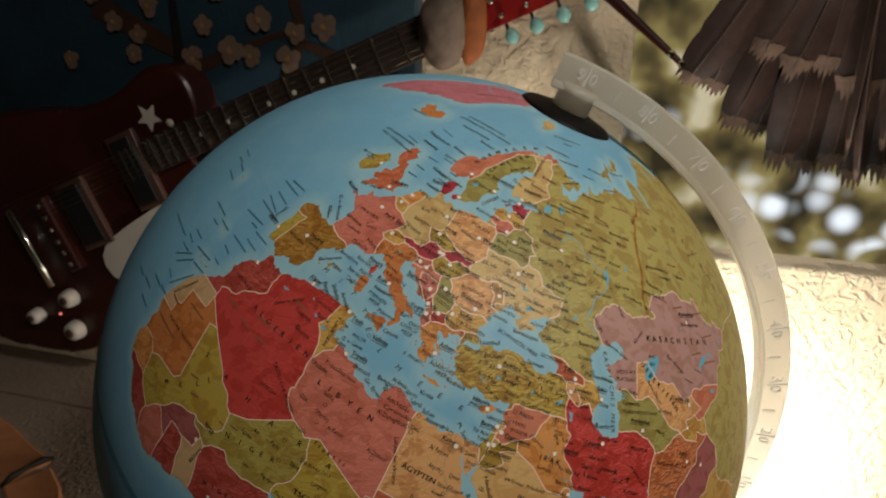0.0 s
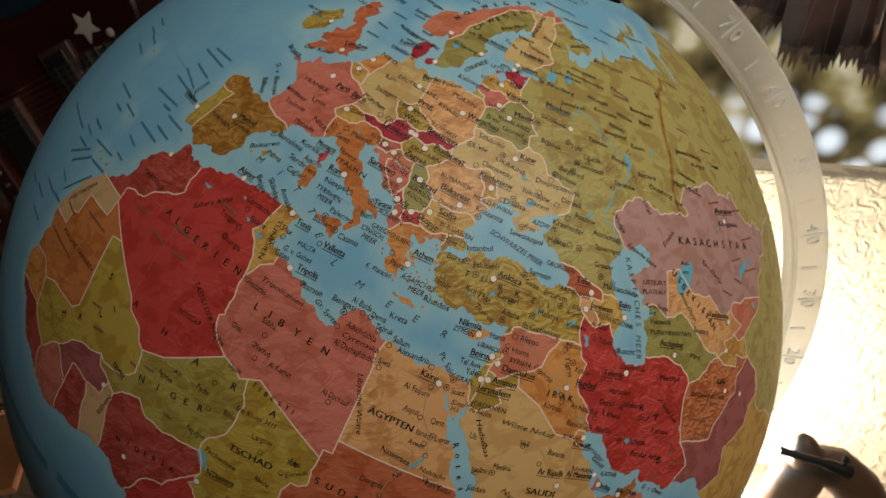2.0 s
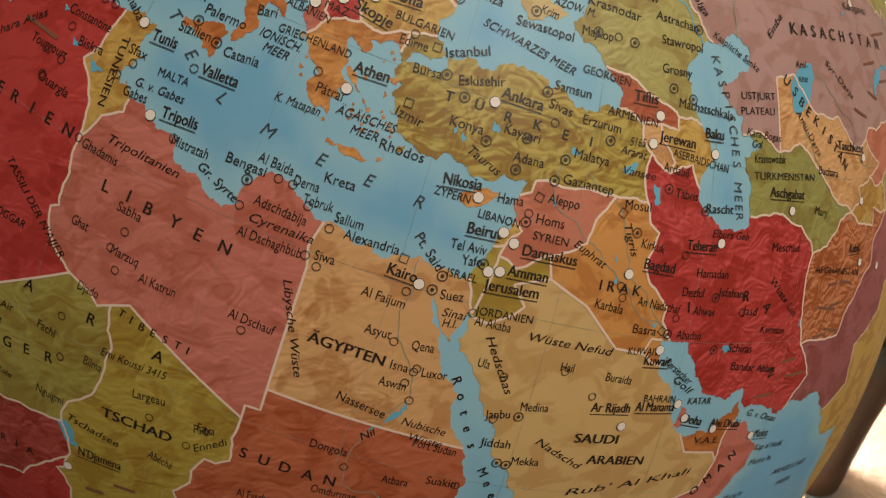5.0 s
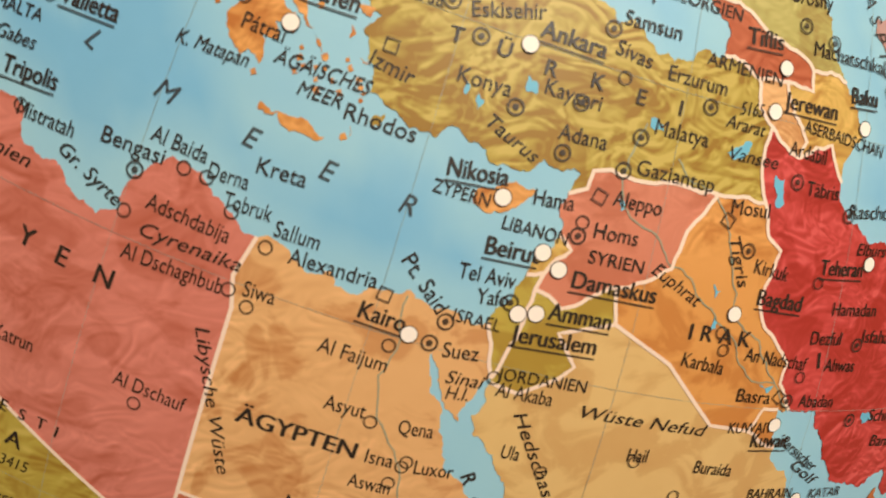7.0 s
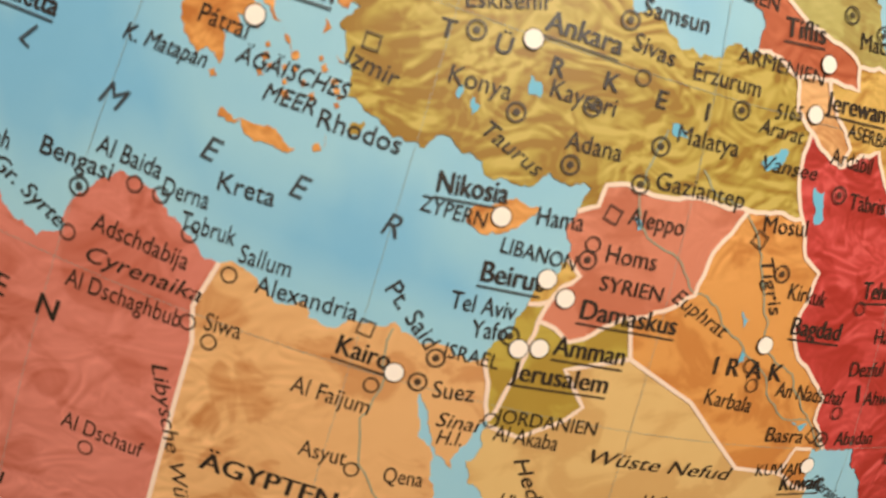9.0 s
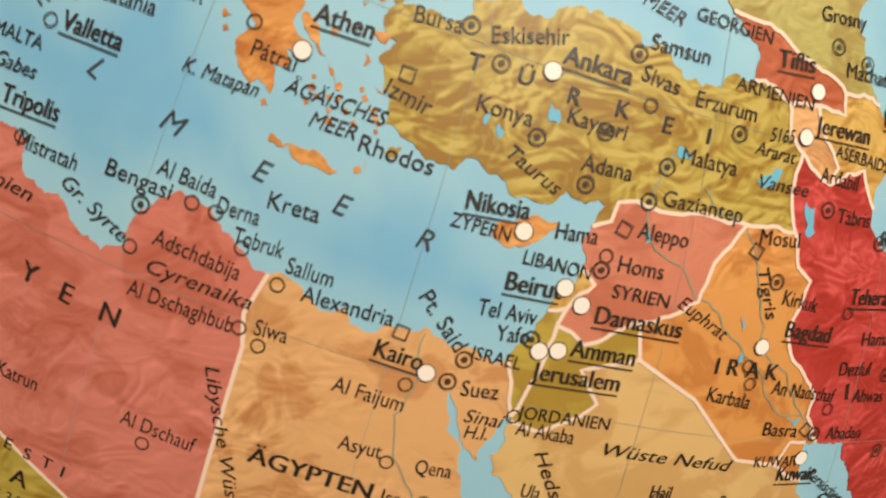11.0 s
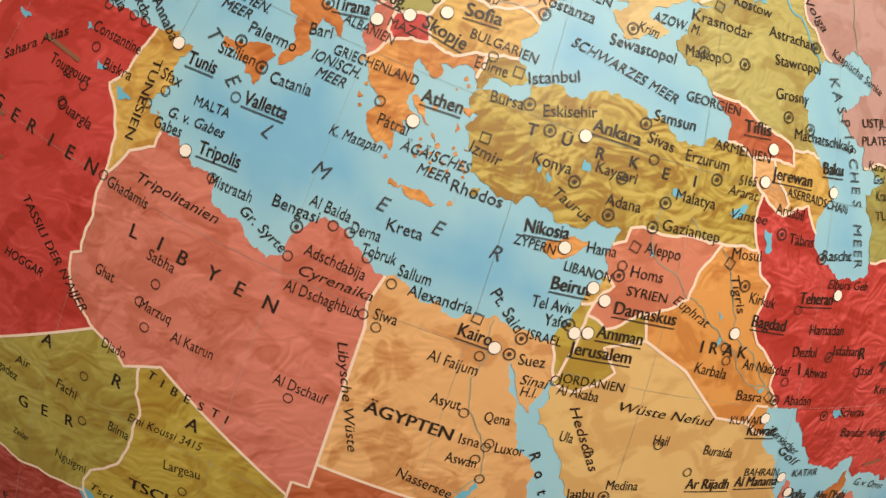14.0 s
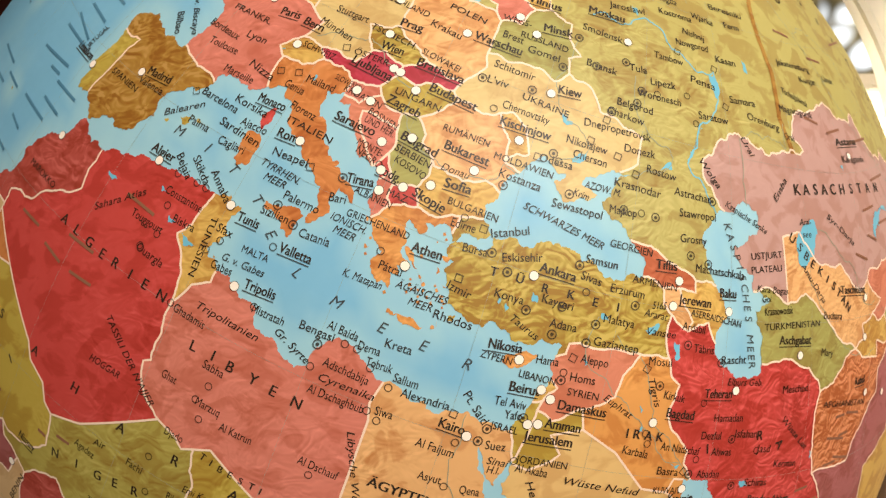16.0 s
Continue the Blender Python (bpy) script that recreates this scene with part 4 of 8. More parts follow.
def part(name, bm, mat, parent, label="", smooth=True):
    me = bpy.data.meshes.new(name)
    bmesh.ops.recalc_face_normals(bm, faces=bm.faces)
    bm.to_mesh(me)
    bm.free()
    me.materials.append(mat)
    if smooth:
        me.polygons.foreach_set("use_smooth", [True] * len(me.polygons))
    ob = new(name, me)
    if parent is not None:
        ob.parent = parent
    return tagged(ob, label=label) if label else ob


def empty(name, at, label, category, **more):
    ob = new(name)
    ob.location = at
    return tagged(ob, label=label, category=category, **more)


globe = empty("globe", GLOBE_C, "political globe with clear plastic meridian arm, standing on the table", "globe")
bm = bmesh.new()
bmesh.ops.create_uvsphere(bm, u_segments=360, v_segments=180, radius=GLOBE_R)
bm.transform(TURN.to_4x4())
ball = part("ball", bm, INKS["sea"], globe, "sky-blue globe ball printed with a political map")


def inside(p, ring):
    hit = False
    for a, b in zip(ring, ring[1:] + ring[:1]):
        if (a.y > p.y) != (b.y > p.y) and p.x < (b.x - a.x) * (p.y - a.y) / (b.y - a.y) + a.x:
            hit = not hit
    return hit


def patch(name, ring, mat, lift, label, step=1.6):
    """A printed area: filled outline, with inner points so that it follows the ball."""
    xs, ys = [p.x for p in ring], [p.y for p in ring]
    inner = []
    y = math.floor(min(ys) / step) * step
    while y < max(ys):
        wide = step / max(0.25, math.cos(radians(y)))
        x = math.floor(min(xs) / wide) * wide
        while x < max(xs):
            p = Vector((x + 0.013, y + 0.017))
            if inside(p, ring) and min((p - q).length for q in ring) > 0.35:
                inner.append(p)
            x += wide
        y += step
    n = len(ring)
    out = delaunay_2d_cdt(ring + inner, [], [list(range(n))], 1, 1e-5)
    verts = [on_globe(*printed(p.x, p.y), GLOBE_R + lift) for p in out[0]]
    return mesh_object(name, verts, [tuple(f) for f in out[2]], mat, ball, label)


def ribbon(name, pts, width, mat, lift, label, closed=False):
    """A printed line of even width, in degrees."""
    pos = [on_globe(*printed(p.x, p.y), 1.0) for p in pts]
    verts, faces = [], []
    half = radians(width) / 2
    for i, p in enumerate(pos):
        along = (pos[min(i + 1, len(pos) - 1)] - pos[max(i - 1, 0)]).normalized()
        side = p.cross(along).normalized()
        for s in (-half, half):
            verts.append((p + side * s).normalized() * (GLOBE_R + lift))
        if i:
            faces.append((2 * i - 2, 2 * i - 1, 2 * i + 1, 2 * i))
    return mesh_object(name, verts, faces, mat, ball, label)


for tint, ring in PLACES:
    patch("country", ring, INKS[tint], 6e-5, tint.replace("_", " ") + " printed country with hill shading")
for ring in LAKES:
    patch("lake", ring, LAKE_INK, 1.0e-4, "small blue printed lake", 0.7)
for name, (pts, kind) in LINES.items():
    if kind != "coast" and "far" not in name:
        ribbon("border_line", pts, 0.135, BORDER_INK, 1.15e-4, "cream printed border line")
shore = np.array([on_globe(*printed(p.x, p.y), 1.0) for pts, kind in LINES.values() if kind == "coast" for p in pts[::3]], dtype=np.float32)
spots = np.empty(len(ball.data.vertices) * 3, dtype=np.float32)
ball.data.vertices.foreach_get("co", spots)
spots = spots.reshape(-1, 3) / GLOBE_R
near = np.concatenate([(spots[i:i + 4000] @ shore.T).max(1) for i in range(0, len(spots), 4000)])
depth = np.degrees(np.arccos(np.clip(near, -1, 1)))
ball.data.attributes.new("shallow", "FLOAT", "POINT").data.foreach_set("value", np.clip(0.85 - depth / 2.0, 0, 0.62).astype(np.float32))
ribbon("equator_seam", [Vector((a * 2.0, -1.0)) for a in range(181)], 1.3, SEAM_INK, 5e-5, "dark seam where the two half shells overlap")
for lon in range(-20, 101, 10):
    ribbon("graticule", [Vector((lon, lat)) for lat in range(0, 81, 2)], 0.014, GRID_INK, 1.05e-4, "thin grey printed meridian line")
for lat in range(0, 81, 10):
    ribbon("graticule", [Vector((lon, lat)) for lon in range(-60, 131, 2)], 0.014, GRID_INK, 1.05e-4, "thin grey printed parallel line")


def river(name, *values):
    line(name, *values, rough=0.14)
    ribbon("river", LINES[name][0], 0.10 if name == "volga" else 0.05, LAKE_INK if name == "volga" else RIVER_INK, 1.08e-4, "thin blue-grey printed river")


river("nile", 32.9, 15.6, 33.9, 17.6, 32.6, 18.1, 30.6, 18.0, 30.5, 19.6, 31.0, 21.4, 32.9, 24.1, 32.6, 25.6, 32.2, 26.2, 31.2, 27.2, 30.8, 28.6, 31.2, 30.0, 31.0, 31.4)
river("euphrates", 38.5, 38.7, 38.0, 37.0, 38.2, 36.0, 40.2, 35.2, 42.0, 34.2, 44.0, 32.8, 45.8, 31.2, 47.4, 31.0, 48.5, 30.0)
river("tigris", 40.2, 37.9, 42.3, 37.1, 43.1, 36.3, 43.9, 34.6, 44.4, 33.3, 46.0, 32.5, 47.4, 31.0)
river("danube", 8.5, 48.0, 12.1, 49.0, 16.4, 48.2, 19.0, 47.5, 19.0, 46.0, 20.5, 44.8, 22.6, 44.2, 25.5, 43.7, 28.0, 44.4, 28.2, 45.4, 29.6, 45.1)
river("dnieper", 32.0, 54.6, 30.6, 51.5, 31.5, 49.9, 34.0, 48.8, 35.1, 48.0, 34.0, 47.0, 32.5, 46.6)
river("don", 38.8, 53.5, 39.3, 51.0, 41.5, 49.6, 43.4, 48.9, 42.0, 47.7, 39.5, 47.2)
river("volga", 33.0, 57.0, 36.5, 57.0, 39.0, 58.0, 44.0, 56.3, 49.0, 55.6, 49.2, 53.5, 46.5, 51.5, 45.0, 48.8, 47.0, 47.5, 48.2, 46.1)
river("ural_river", 58.8, 53.0, 58.5, 51.2, 55.0, 51.6, 51.5, 51.3, 51.5, 48.5, 51.8, 47.0)
river("amu_darya", 71.0, 37.5, 66.5, 37.5, 63.5, 39.2, 61.0, 41.5, 59.5, 43.4)
river("syr_darya", 71.5, 40.8, 68.5, 41.5, 67.5, 43.5, 64.5, 45.0, 61.5, 46.0)
river("dvina", 46.5, 60.8, 45.0, 62.5, 42.0, 63.5, 40.6, 64.5)
river("ob", 85.0, 52.5, 82.0, 56.0, 76.0, 60.8, 69.0, 61.0, 66.5, 64.0, 67.0, 66.6)
river("irtysh", 84.0, 48.0, 80.0, 50.5, 76.0, 53.0, 73.4, 55.0, 71.0, 58.0, 69.0, 61.0)
line("ural_ridge", 59.5, 51.0, 58.5, 53.5, 59.3, 56.5, 59.0, 59.5, 60.0, 62.5, 62.0, 65.5, 65.5, 67.8, rough=0.1)
ribbon("mountain_ridge", LINES["ural_ridge"][0], 0.42, INKS["olive_brown"], 1.0e-4, "brown printed mountain ridge")

# ---- letters, from the built-in font, bent onto the ball ----
GLYPHS = {}
DIM_INK = ink("dim_lettering", lin(82, 132, 160), 0.0)
LAND_INK = ink("dim_land_lettering", lin(142, 94, 70), 0.0)


def load_glyphs(chars):
    made = {}
    for c in chars:
        for body in (c, "H" + c + "H", "HH"):
            if body not in made:
                curve = bpy.data.curves.new("letter", "FONT")
                curve.body, curve.resolution_u = body, 3
                made[body] = new("letter", curve)
    bpy.context.view_layer.update()
    graph = bpy.context.evaluated_depsgraph_get()
    got = {}
    for body, ob in made.items():
        me = bpy.data.meshes.new_from_object(ob.evaluated_get(graph))
        co = np.array([v.co[:2] for v in me.vertices]).reshape(-1, 2)
        got[body] = (co, [tuple(p.vertices) for p in me.polygons])
        bpy.data.meshes.remove(me)
    for ob in made.values():
        data = ob.data
        bpy.data.objects.remove(ob)
        bpy.data.curves.remove(data)
    pair = np.ptp(got["HH"][0][:, 0])
    tall = np.ptp(got["H"][0][:, 1])
    for c in chars:
        co, faces = got[c]
        GLYPHS[c] = (co / tall, faces, (np.ptp(got["H" + c + "H"][0][:, 0]) - pair) / tall)
    GLYPHS[" "] = (np.zeros((0, 2)), [], 0.42)


load_glyphs("ABCDEFGHIJKLMNOPQRSTUVWXYZÄÖÜabcdefghijklmnopqrstuvwxyzäöüáé0123456789.'-")
LETTER_LIFT = 1.5e-4


def flow(text, bold, slant):
    """A text on a flat line, in cap heights: points, faces, length."""
    pts, faces, x = [], [], 0.0
    for c in text:
        co, fs, wide = GLYPHS[c]
        for dx in ((0.0, 0.045, 0.09) if bold else (0.0, 0.012)):
            base = len(pts)
            pts += [(x + dx + a + slant * b, b) for a, b in co]
            faces += [tuple(base + i for i in f) for f in fs]
        x += wide
    return pts, faces, x


def bend(pts, start, along, left, sx, sy, lift=LETTER_LIFT):
    """Flat points (degrees are sx, sy times their units) laid on the ball from start onward."""
    out = []
    for a, b in pts:
        u, v = radians(a * sx), radians(b * sy)
        q = start * math.cos(u) + along * math.sin(u)
        out.append((q * math.cos(v) + left * math.sin(v)) * (GLOBE_R + lift))
    return out


def place_name(style, text, lon1, lat1, lon2, lat2):
    """A name whose base line runs from the first place to the second. Capitals are bold and underlined."""
    height = {"B": 0.56, "c": 0.5, "C": 0.42, "D": 0.56, "s": 0.44, "r": 0.44}[style]
    bold, slant = style in "BD", 0.22 if style in "sr" else 0.0
    p, q = on_globe(lon1, lat1, 1.0), on_globe(lon2, lat2, 1.0)
    span = math.degrees(p.angle(q))
    left = p.cross(q).normalized()
    along = left.cross(p)
    pts, faces, long = flow(text, bold, slant)
    sx = span / long
    height = min(height, sx * 1.55)
    verts = bend(pts, p, along, left, sx, height)
    if style == "B":
        base = len(verts)
        steps = 8
        for i in range(steps + 1):
            for b in (-0.34, -0.22):
                verts += bend([(long * i / steps, b)], p, along, left, sx, height)
            if i:
                k = base + 2 * i
                faces.append((k - 2, k, k + 1, k - 1))
    mesh_object("place_name", verts, faces, BLACK_INK, ball, "dark printed name " + text, smooth=False)


def name_bar(lon1, lat1, lon2, lat2):
    """A name too small to read: a plain bar of its size."""
    p, q = on_globe(lon1, lat1, 1.0), on_globe(lon2, lat2, 1.0)
    left = p.cross(q).normalized()
    along = left.cross(p)
    span = math.degrees(p.angle(q))
    verts, faces = [], []
    for i in range(7):
        verts += bend([(span * i / 6, 0.0), (span * i / 6, 0.20)], p, along, left, 1.0, 1.0)
        if i:
            faces.append((2 * i - 2, 2 * i, 2 * i + 1, 2 * i - 1))
    if (lon1 < -6.5 and (lat1 > 29 or lon1 < -15.5)) or (lon1 > 57 and lat1 < 23) or (lon1 < 8 and lat1 > 50):
        mesh_object("name_bar", verts, faces, DIM_INK, ball, "thin dark blue printed bar", smooth=False)
    else:
        mesh_object("name_bar", verts, faces, LAND_INK, ball, "thin brown printed bar", smooth=False)


def spread_name(text, height, *places):
    """A widely spaced name: one place for the middle of each letter."""
    pos = [on_globe(places[i], places[i + 1], 1.0) for i in range(0, len(places), 2)]
    verts, faces = [], []
    for i, (c, p) in enumerate(zip(text, pos)):
        if c == " ":
            continue
        run = (pos[min(i + 1, len(pos) - 1)] - pos[max(i - 1, 0)])
        along = (run - p * run.dot(p)).normalized()
        left = p.cross(along)
        co, fs, _ = GLYPHS[c]
        mid = (co.max(0) + co.min(0)) / 2
        base = len(verts)
        for dx in (0.0,) if "MEE" in text else (-0.035, 0.0, 0.035):
            base = len(verts)
            verts += bend([(a - mid[0] + dx + (0.2 * (b - 0.5) if "MEE" in text else 0.0), b - 0.5) for a, b in co], p, along, left, height, height)
            faces += [tuple(base + k for k in f) for f in fs]
    mesh_object("place_name", verts, faces, BLACK_INK, ball, "dark widely spaced printed name " + text.lower(), smooth=False)


def city(kind, lon, lat):
    """A town mark: w white dot, d ringed dot, o ring, q square."""
    c = on_globe(*printed(lon, lat), 1.0)
    east = Vector((0, 1, 0)).cross(c).normalized()
    north = c.cross(east)
    verts, faces = [], []

    def ring(r0, r1, lift, n=20, turn=0.0):
        base = len(verts)
        for i in range(n):
            a = 2 * math.pi * i / n + turn
            d = east * math.cos(a) + north * math.sin(a)
            for r in (r0, r1):
                verts.append((c + d * radians(r)).normalized() * (GLOBE_R + lift))
        for i in range(n):
            k, j = base + 2 * i, base + 2 * ((i + 1) % n)
            faces.append((k, k + 1, j + 1, j))

    lift = 1.9e-4
    if kind == "w":
        ring(0.0, 0.262, lift + 3e-5)
        dot = mesh_object("capital_dot", verts, faces, DOT_INK, ball, "white printed capital dot")
        verts, faces = [], []
        ring(0.25, 0.30, lift)
        mesh_object("dot_outline", verts, faces, BLACK_INK, ball)
        return dot
    if kind == "d":
        ring(0.215, 0.285, lift)
        ring(0.0, 0.105, lift)
    elif kind == "o":
        ring(0.18, 0.235, lift)
    else:
        ring(0.25, 0.325, lift, 4, math.pi / 4 + 0.1)
    return mesh_object("town_mark", verts, faces, BLACK_INK, ball)


for lon, lat in ((-3.7, 40.4), (12.5, 41.9), (10.2, 36.8), (13.2, 32.9), (23.7, 38.0), (31.44, 30.22), (32.85, 39.9), (44.4, 33.3), (51.4, 35.7), (44.8, 41.7), (30.5, 50.45), (26.1, 44.4), (33.4, 35.2), (36.3, 33.5), (35.2, 31.8), (44.5, 40.2), (58.4, 37.95), (48.0, 29.4), (35.5, 33.9), (35.9, 31.95), (49.9, 40.4), (3.05, 36.75), (14.5, 46.05), (16.0, 45.8), (18.4, 43.9), (20.5, 44.8), (23.3, 42.7), (21.4, 42.0), (19.8, 41.3), (19.3, 42.4), (19.05, 47.5), (17.1, 48.15), (16.4, 48.2), (14.4, 50.1)):
    city("w", lon, lat)
for lon, lat in ((21.0, 52.2), (27.55, 53.9), (28.85, 47.0), (37.6, 55.75), (46.7, 24.65), (51.5, 25.3), (54.4, 24.45), (50.6, 26.2), (58.6, 23.6), (15.05, 12.1), (32.5, 15.6), (2.1, 13.5), (7.4, 9.1), (-6.8, 34.0), (-9.1, 38.7), (2.35, 48.85), (7.45, 46.95), (13.4, 52.5), (4.9, 52.4), (4.35, 50.85), (-0.1, 51.5), (-6.3, 53.35), (12.6, 55.7), (18.05, 59.3), (10.75, 59.9), (24.95, 60.2), (24.75, 59.4), (24.1, 56.95), (25.3, 54.7), (71.4, 51.2), (69.3, 41.3), (69.2, 34.5), (68.8, 38.55), (73.1, 33.7)):
    city("w", lon, lat)
for lon, lat in ((20.1, 32.1), (29.35, 40.38), (30.86, 39.64), (32.94, 37.95), (35.5, 38.7), (35.24, 37.05), (38.33, 38.21), (37.90, 37.06), (36.14, 41.21), (41.22, 39.77), (36.7, 34.7), (34.8, 32.1), (32.27, 30.14), (32.62, 30.95), (44.4, 35.5), (45.7, 43.3), (47.5, 43.0), (42.0, 45.05), (39.0, 45.0), (34.1, 44.95), (32.0, 46.95), (46.3, 38.1), (15.1, 37.5), (13.4, 38.1), (16.9, 41.1), (28.65, 44.2), (47.73, 46.81), (48.3, 30.35), (39.8, 21.45), (39.2, 21.5), (39.6, 24.5), (24.0, 49.85), (28.7, 50.25), (31.0, 52.4), (32.0, 54.8), (34.4, 53.25), (37.6, 54.2), (36.6, 50.6), (39.2, 51.7), (39.6, 52.6), (51.7, 32.65), (52.5, 29.6), (49.6, 37.3)):
    city("d", lon, lat)
for lon, lat in ((21.7, 38.25), (10.75, 34.75), (10.1, 33.9), (9.5, 30.15), (15.1, 32.4), (14.4, 27.0), (13.9, 25.9), (14.6, 24.9), (22.61, 24.86), (24.70, 29.73), (25.51, 29.39), (20.2, 30.8), (21.8, 32.75), (22.7, 32.75), (23.95, 32.05), (25.52, 31.39), (30.85, 29.68), (31.03, 27.00), (32.77, 25.92), (32.35, 25.00), (32.65, 25.7), (32.9, 24.1), (36.75, 35.15), (35.0, 29.55), (44.0, 32.6), (44.3, 32.0), (41.7, 27.5), (44.0, 26.3), (37.95, 26.6), (38.1, 24.1), (40.64, 45.07), (37.09, 39.84), (26.6, 41.7), (14.5, 35.9), (23.7, 52.1), (25.9, 48.3), (32.6, 46.6), (41.4, 52.7), (45.0, 53.2), (46.0, 51.5), (48.5, 34.8), (48.7, 31.3), (54.4, 31.9), (12.9, 18.7), (12.3, 21.0), (19.1, 17.9), (21.6, 17.2), (30.5, 19.2), (34.0, 17.7), (37.2, 19.6), (5.3, 31.95), (6.1, 33.1), (5.1, 36.75), (6.9, 36.9), (7.75, 36.9), (5.7, 34.85)):
    city("o", lon, lat)
for lon, lat in ((28.25, 41.47), (27.62, 38.44), (37.19, 36.07), (43.1, 36.35), (30.16, 31.22), (47.8, 30.5), (30.75, 46.45), (35.05, 48.45), (36.25, 50.0), (37.8, 48.0), (39.7, 47.25), (14.25, 40.85), (9.2, 45.45), (7.7, 45.05), (2.2, 41.4), (11.6, 48.15), (49.1, 55.8), (50.1, 53.2), (44.0, 56.3), (30.3, 59.9)):
    city("q", lon, lat)

# ---- lettering on the globe ----
place_name("B", "Tunis", 11.22, 36.22, 12.99, 36.36)
place_name("c", "Sfax", 10.28, 35.10, 11.59, 35.15)
place_name("C", "TUNESIEN", 9.51, 35.74, 10.09, 32.03)
place_name("c", "Gabes", 11.22, 33.14, 12.90, 33.29)
place_name("s", "G. v. Gabes", 11.65, 33.84, 14.98, 34.12)
place_name("C", "MALTA", 12.69, 34.80, 14.79, 34.97)
place_name("B", "Valletta", 15.09, 35.83, 17.55, 35.98)
place_name("c", "Catania", 15.84, 37.10, 18.21, 37.31)
place_name("c", "Sizilien", 12.50, 37.26, 14.77, 37.40)
place_name("C", "GRIECHENLAND", 18.29, 39.34, 23.23, 39.47)
place_name("s", "IONISCH.", 17.32, 38.78, 20.19, 38.80)
place_name("s", "MEER", 17.91, 38.18, 19.66, 38.17)
place_name("s", "K. Matapan", 19.88, 36.21, 22.80, 36.33)
place_name("B", "Athen", 23.66, 38.97, 25.98, 39.08)
place_name("c", "Pátrai", 21.96, 37.38, 23.76, 37.41)
place_name("s", "ÄGÄISCHES", 23.62, 36.79, 27.40, 36.87)
place_name("s", "MEER", 24.81, 36.14, 26.59, 36.20)
place_name("B", "Tripolis", 14.06, 33.08, 16.42, 33.30)
place_name("c", "Mistratah", 15.29, 32.11, 17.73, 32.21)
place_name("r", "Tripolitanien", 11.59, 30.70, 16.55, 30.74)
place_name("c", "Ghadamis", 10.28, 29.82, 12.87, 29.82)
place_name("s", "Gr. Syrte", 17.28, 31.69, 20.12, 30.84)
place_name("c", "Bengasi", 18.67, 32.53, 21.25, 32.60)
place_name("c", "Al Baida", 20.45, 33.19, 22.68, 33.17)
place_name("c", "Derna", 22.84, 32.81, 24.42, 32.89)
place_name("c", "Tobruk", 23.75, 32.15, 25.55, 32.23)
place_name("c", "Sallum", 25.80, 31.87, 27.55, 31.91)
place_name("c", "Kreta", 24.42, 33.49, 26.35, 33.59)
place_name("c", "Rhodos", 26.73, 35.96, 29.63, 35.98)
place_name("c", "Alexandria", 26.61, 31.22, 29.94, 31.34)
place_name("B", "Kairo", 29.53, 30.32, 31.36, 30.26)
place_name("c", "Al Faijum", 28.60, 28.87, 31.22, 28.82)
place_name("c", "Siwa", 25.45, 29.75, 26.65, 29.82)
place_name("c", "Al Dschaghbub", 20.89, 29.45, 24.76, 29.54)
place_name("r", "Cyrenaika", 21.16, 30.32, 25.11, 30.42)
place_name("c", "Adschdabija", 21.15, 31.19, 24.39, 31.13)
place_name("c", "Al Dschauf", 22.05, 25.39, 24.75, 25.35)
place_name("c", "Marzuq", 14.47, 25.73, 16.32, 25.73)
place_name("c", "Al Katrun", 16.63, 25.06, 18.93, 25.16)
place_name("c", "Sabha", 13.89, 27.90, 15.50, 27.89)
place_name("c", "Ghat", 11.59, 26.09, 12.75, 26.11)
place_name("r", "Libysche Wüste", 24.24, 28.30, 26.60, 23.63)
place_name("D", "ÄGYPTEN", 26.59, 25.71, 31.12, 25.65)
place_name("c", "Isna", 31.43, 25.63, 32.52, 25.66)
place_name("c", "Luxor", 33.30, 25.64, 34.81, 25.77)
place_name("c", "Asyut", 29.45, 27.08, 30.99, 27.12)
place_name("c", "Aswan", 31.14, 24.62, 32.75, 24.67)
place_name("c", "Qena", 32.29, 26.92, 33.61, 27.04)
place_name("c", "Djado", 13.35, 23.10, 14.76, 23.15)
place_name("r", "Emi Koussi 3415", 15.91, 20.37, 19.93, 20.72)
place_name("c", "Bilma", 15.07, 19.36, 16.28, 19.37)
place_name("c", "Edirne", 25.64, 41.12, 27.61, 41.18)
place_name("c", "Istanbul", 28.84, 41.26, 31.70, 42.15)
place_name("s", "SCHWARZES MEER", 30.48, 43.50, 37.60, 42.50)
place_name("c", "Bursa", 27.10, 40.00, 29.03, 40.16)
place_name("c", "Eskisehir", 30.17, 40.18, 33.17, 40.88)
place_name("c", "Samsun", 36.43, 41.54, 39.21, 41.60)
place_name("B", "Ankara", 33.05, 40.32, 35.97, 40.29)
place_name("c", "Sivas", 36.31, 40.56, 38.07, 40.40)
place_name("c", "Erzurum", 38.85, 40.26, 41.84, 40.26)
place_name("c", "Konya", 30.34, 38.18, 32.60, 38.23)
place_name("c", "Kayseri", 33.81, 38.67, 36.34, 38.64)
place_name("c", "Malatya", 38.77, 38.46, 41.37, 38.47)
place_name("c", "Gaziantep", 38.40, 37.05, 42.08, 37.07)
place_name("c", "Adana", 34.88, 37.46, 36.96, 37.52)
place_name("r", "Taurus", 31.83, 37.24, 34.18, 36.49)
place_name("B", "Nikosia", 31.06, 35.37, 33.48, 35.59)
place_name("C", "ZYPERN", 30.76, 34.77, 33.04, 34.79)
place_name("c", "Hama", 34.60, 35.28, 36.29, 35.41)
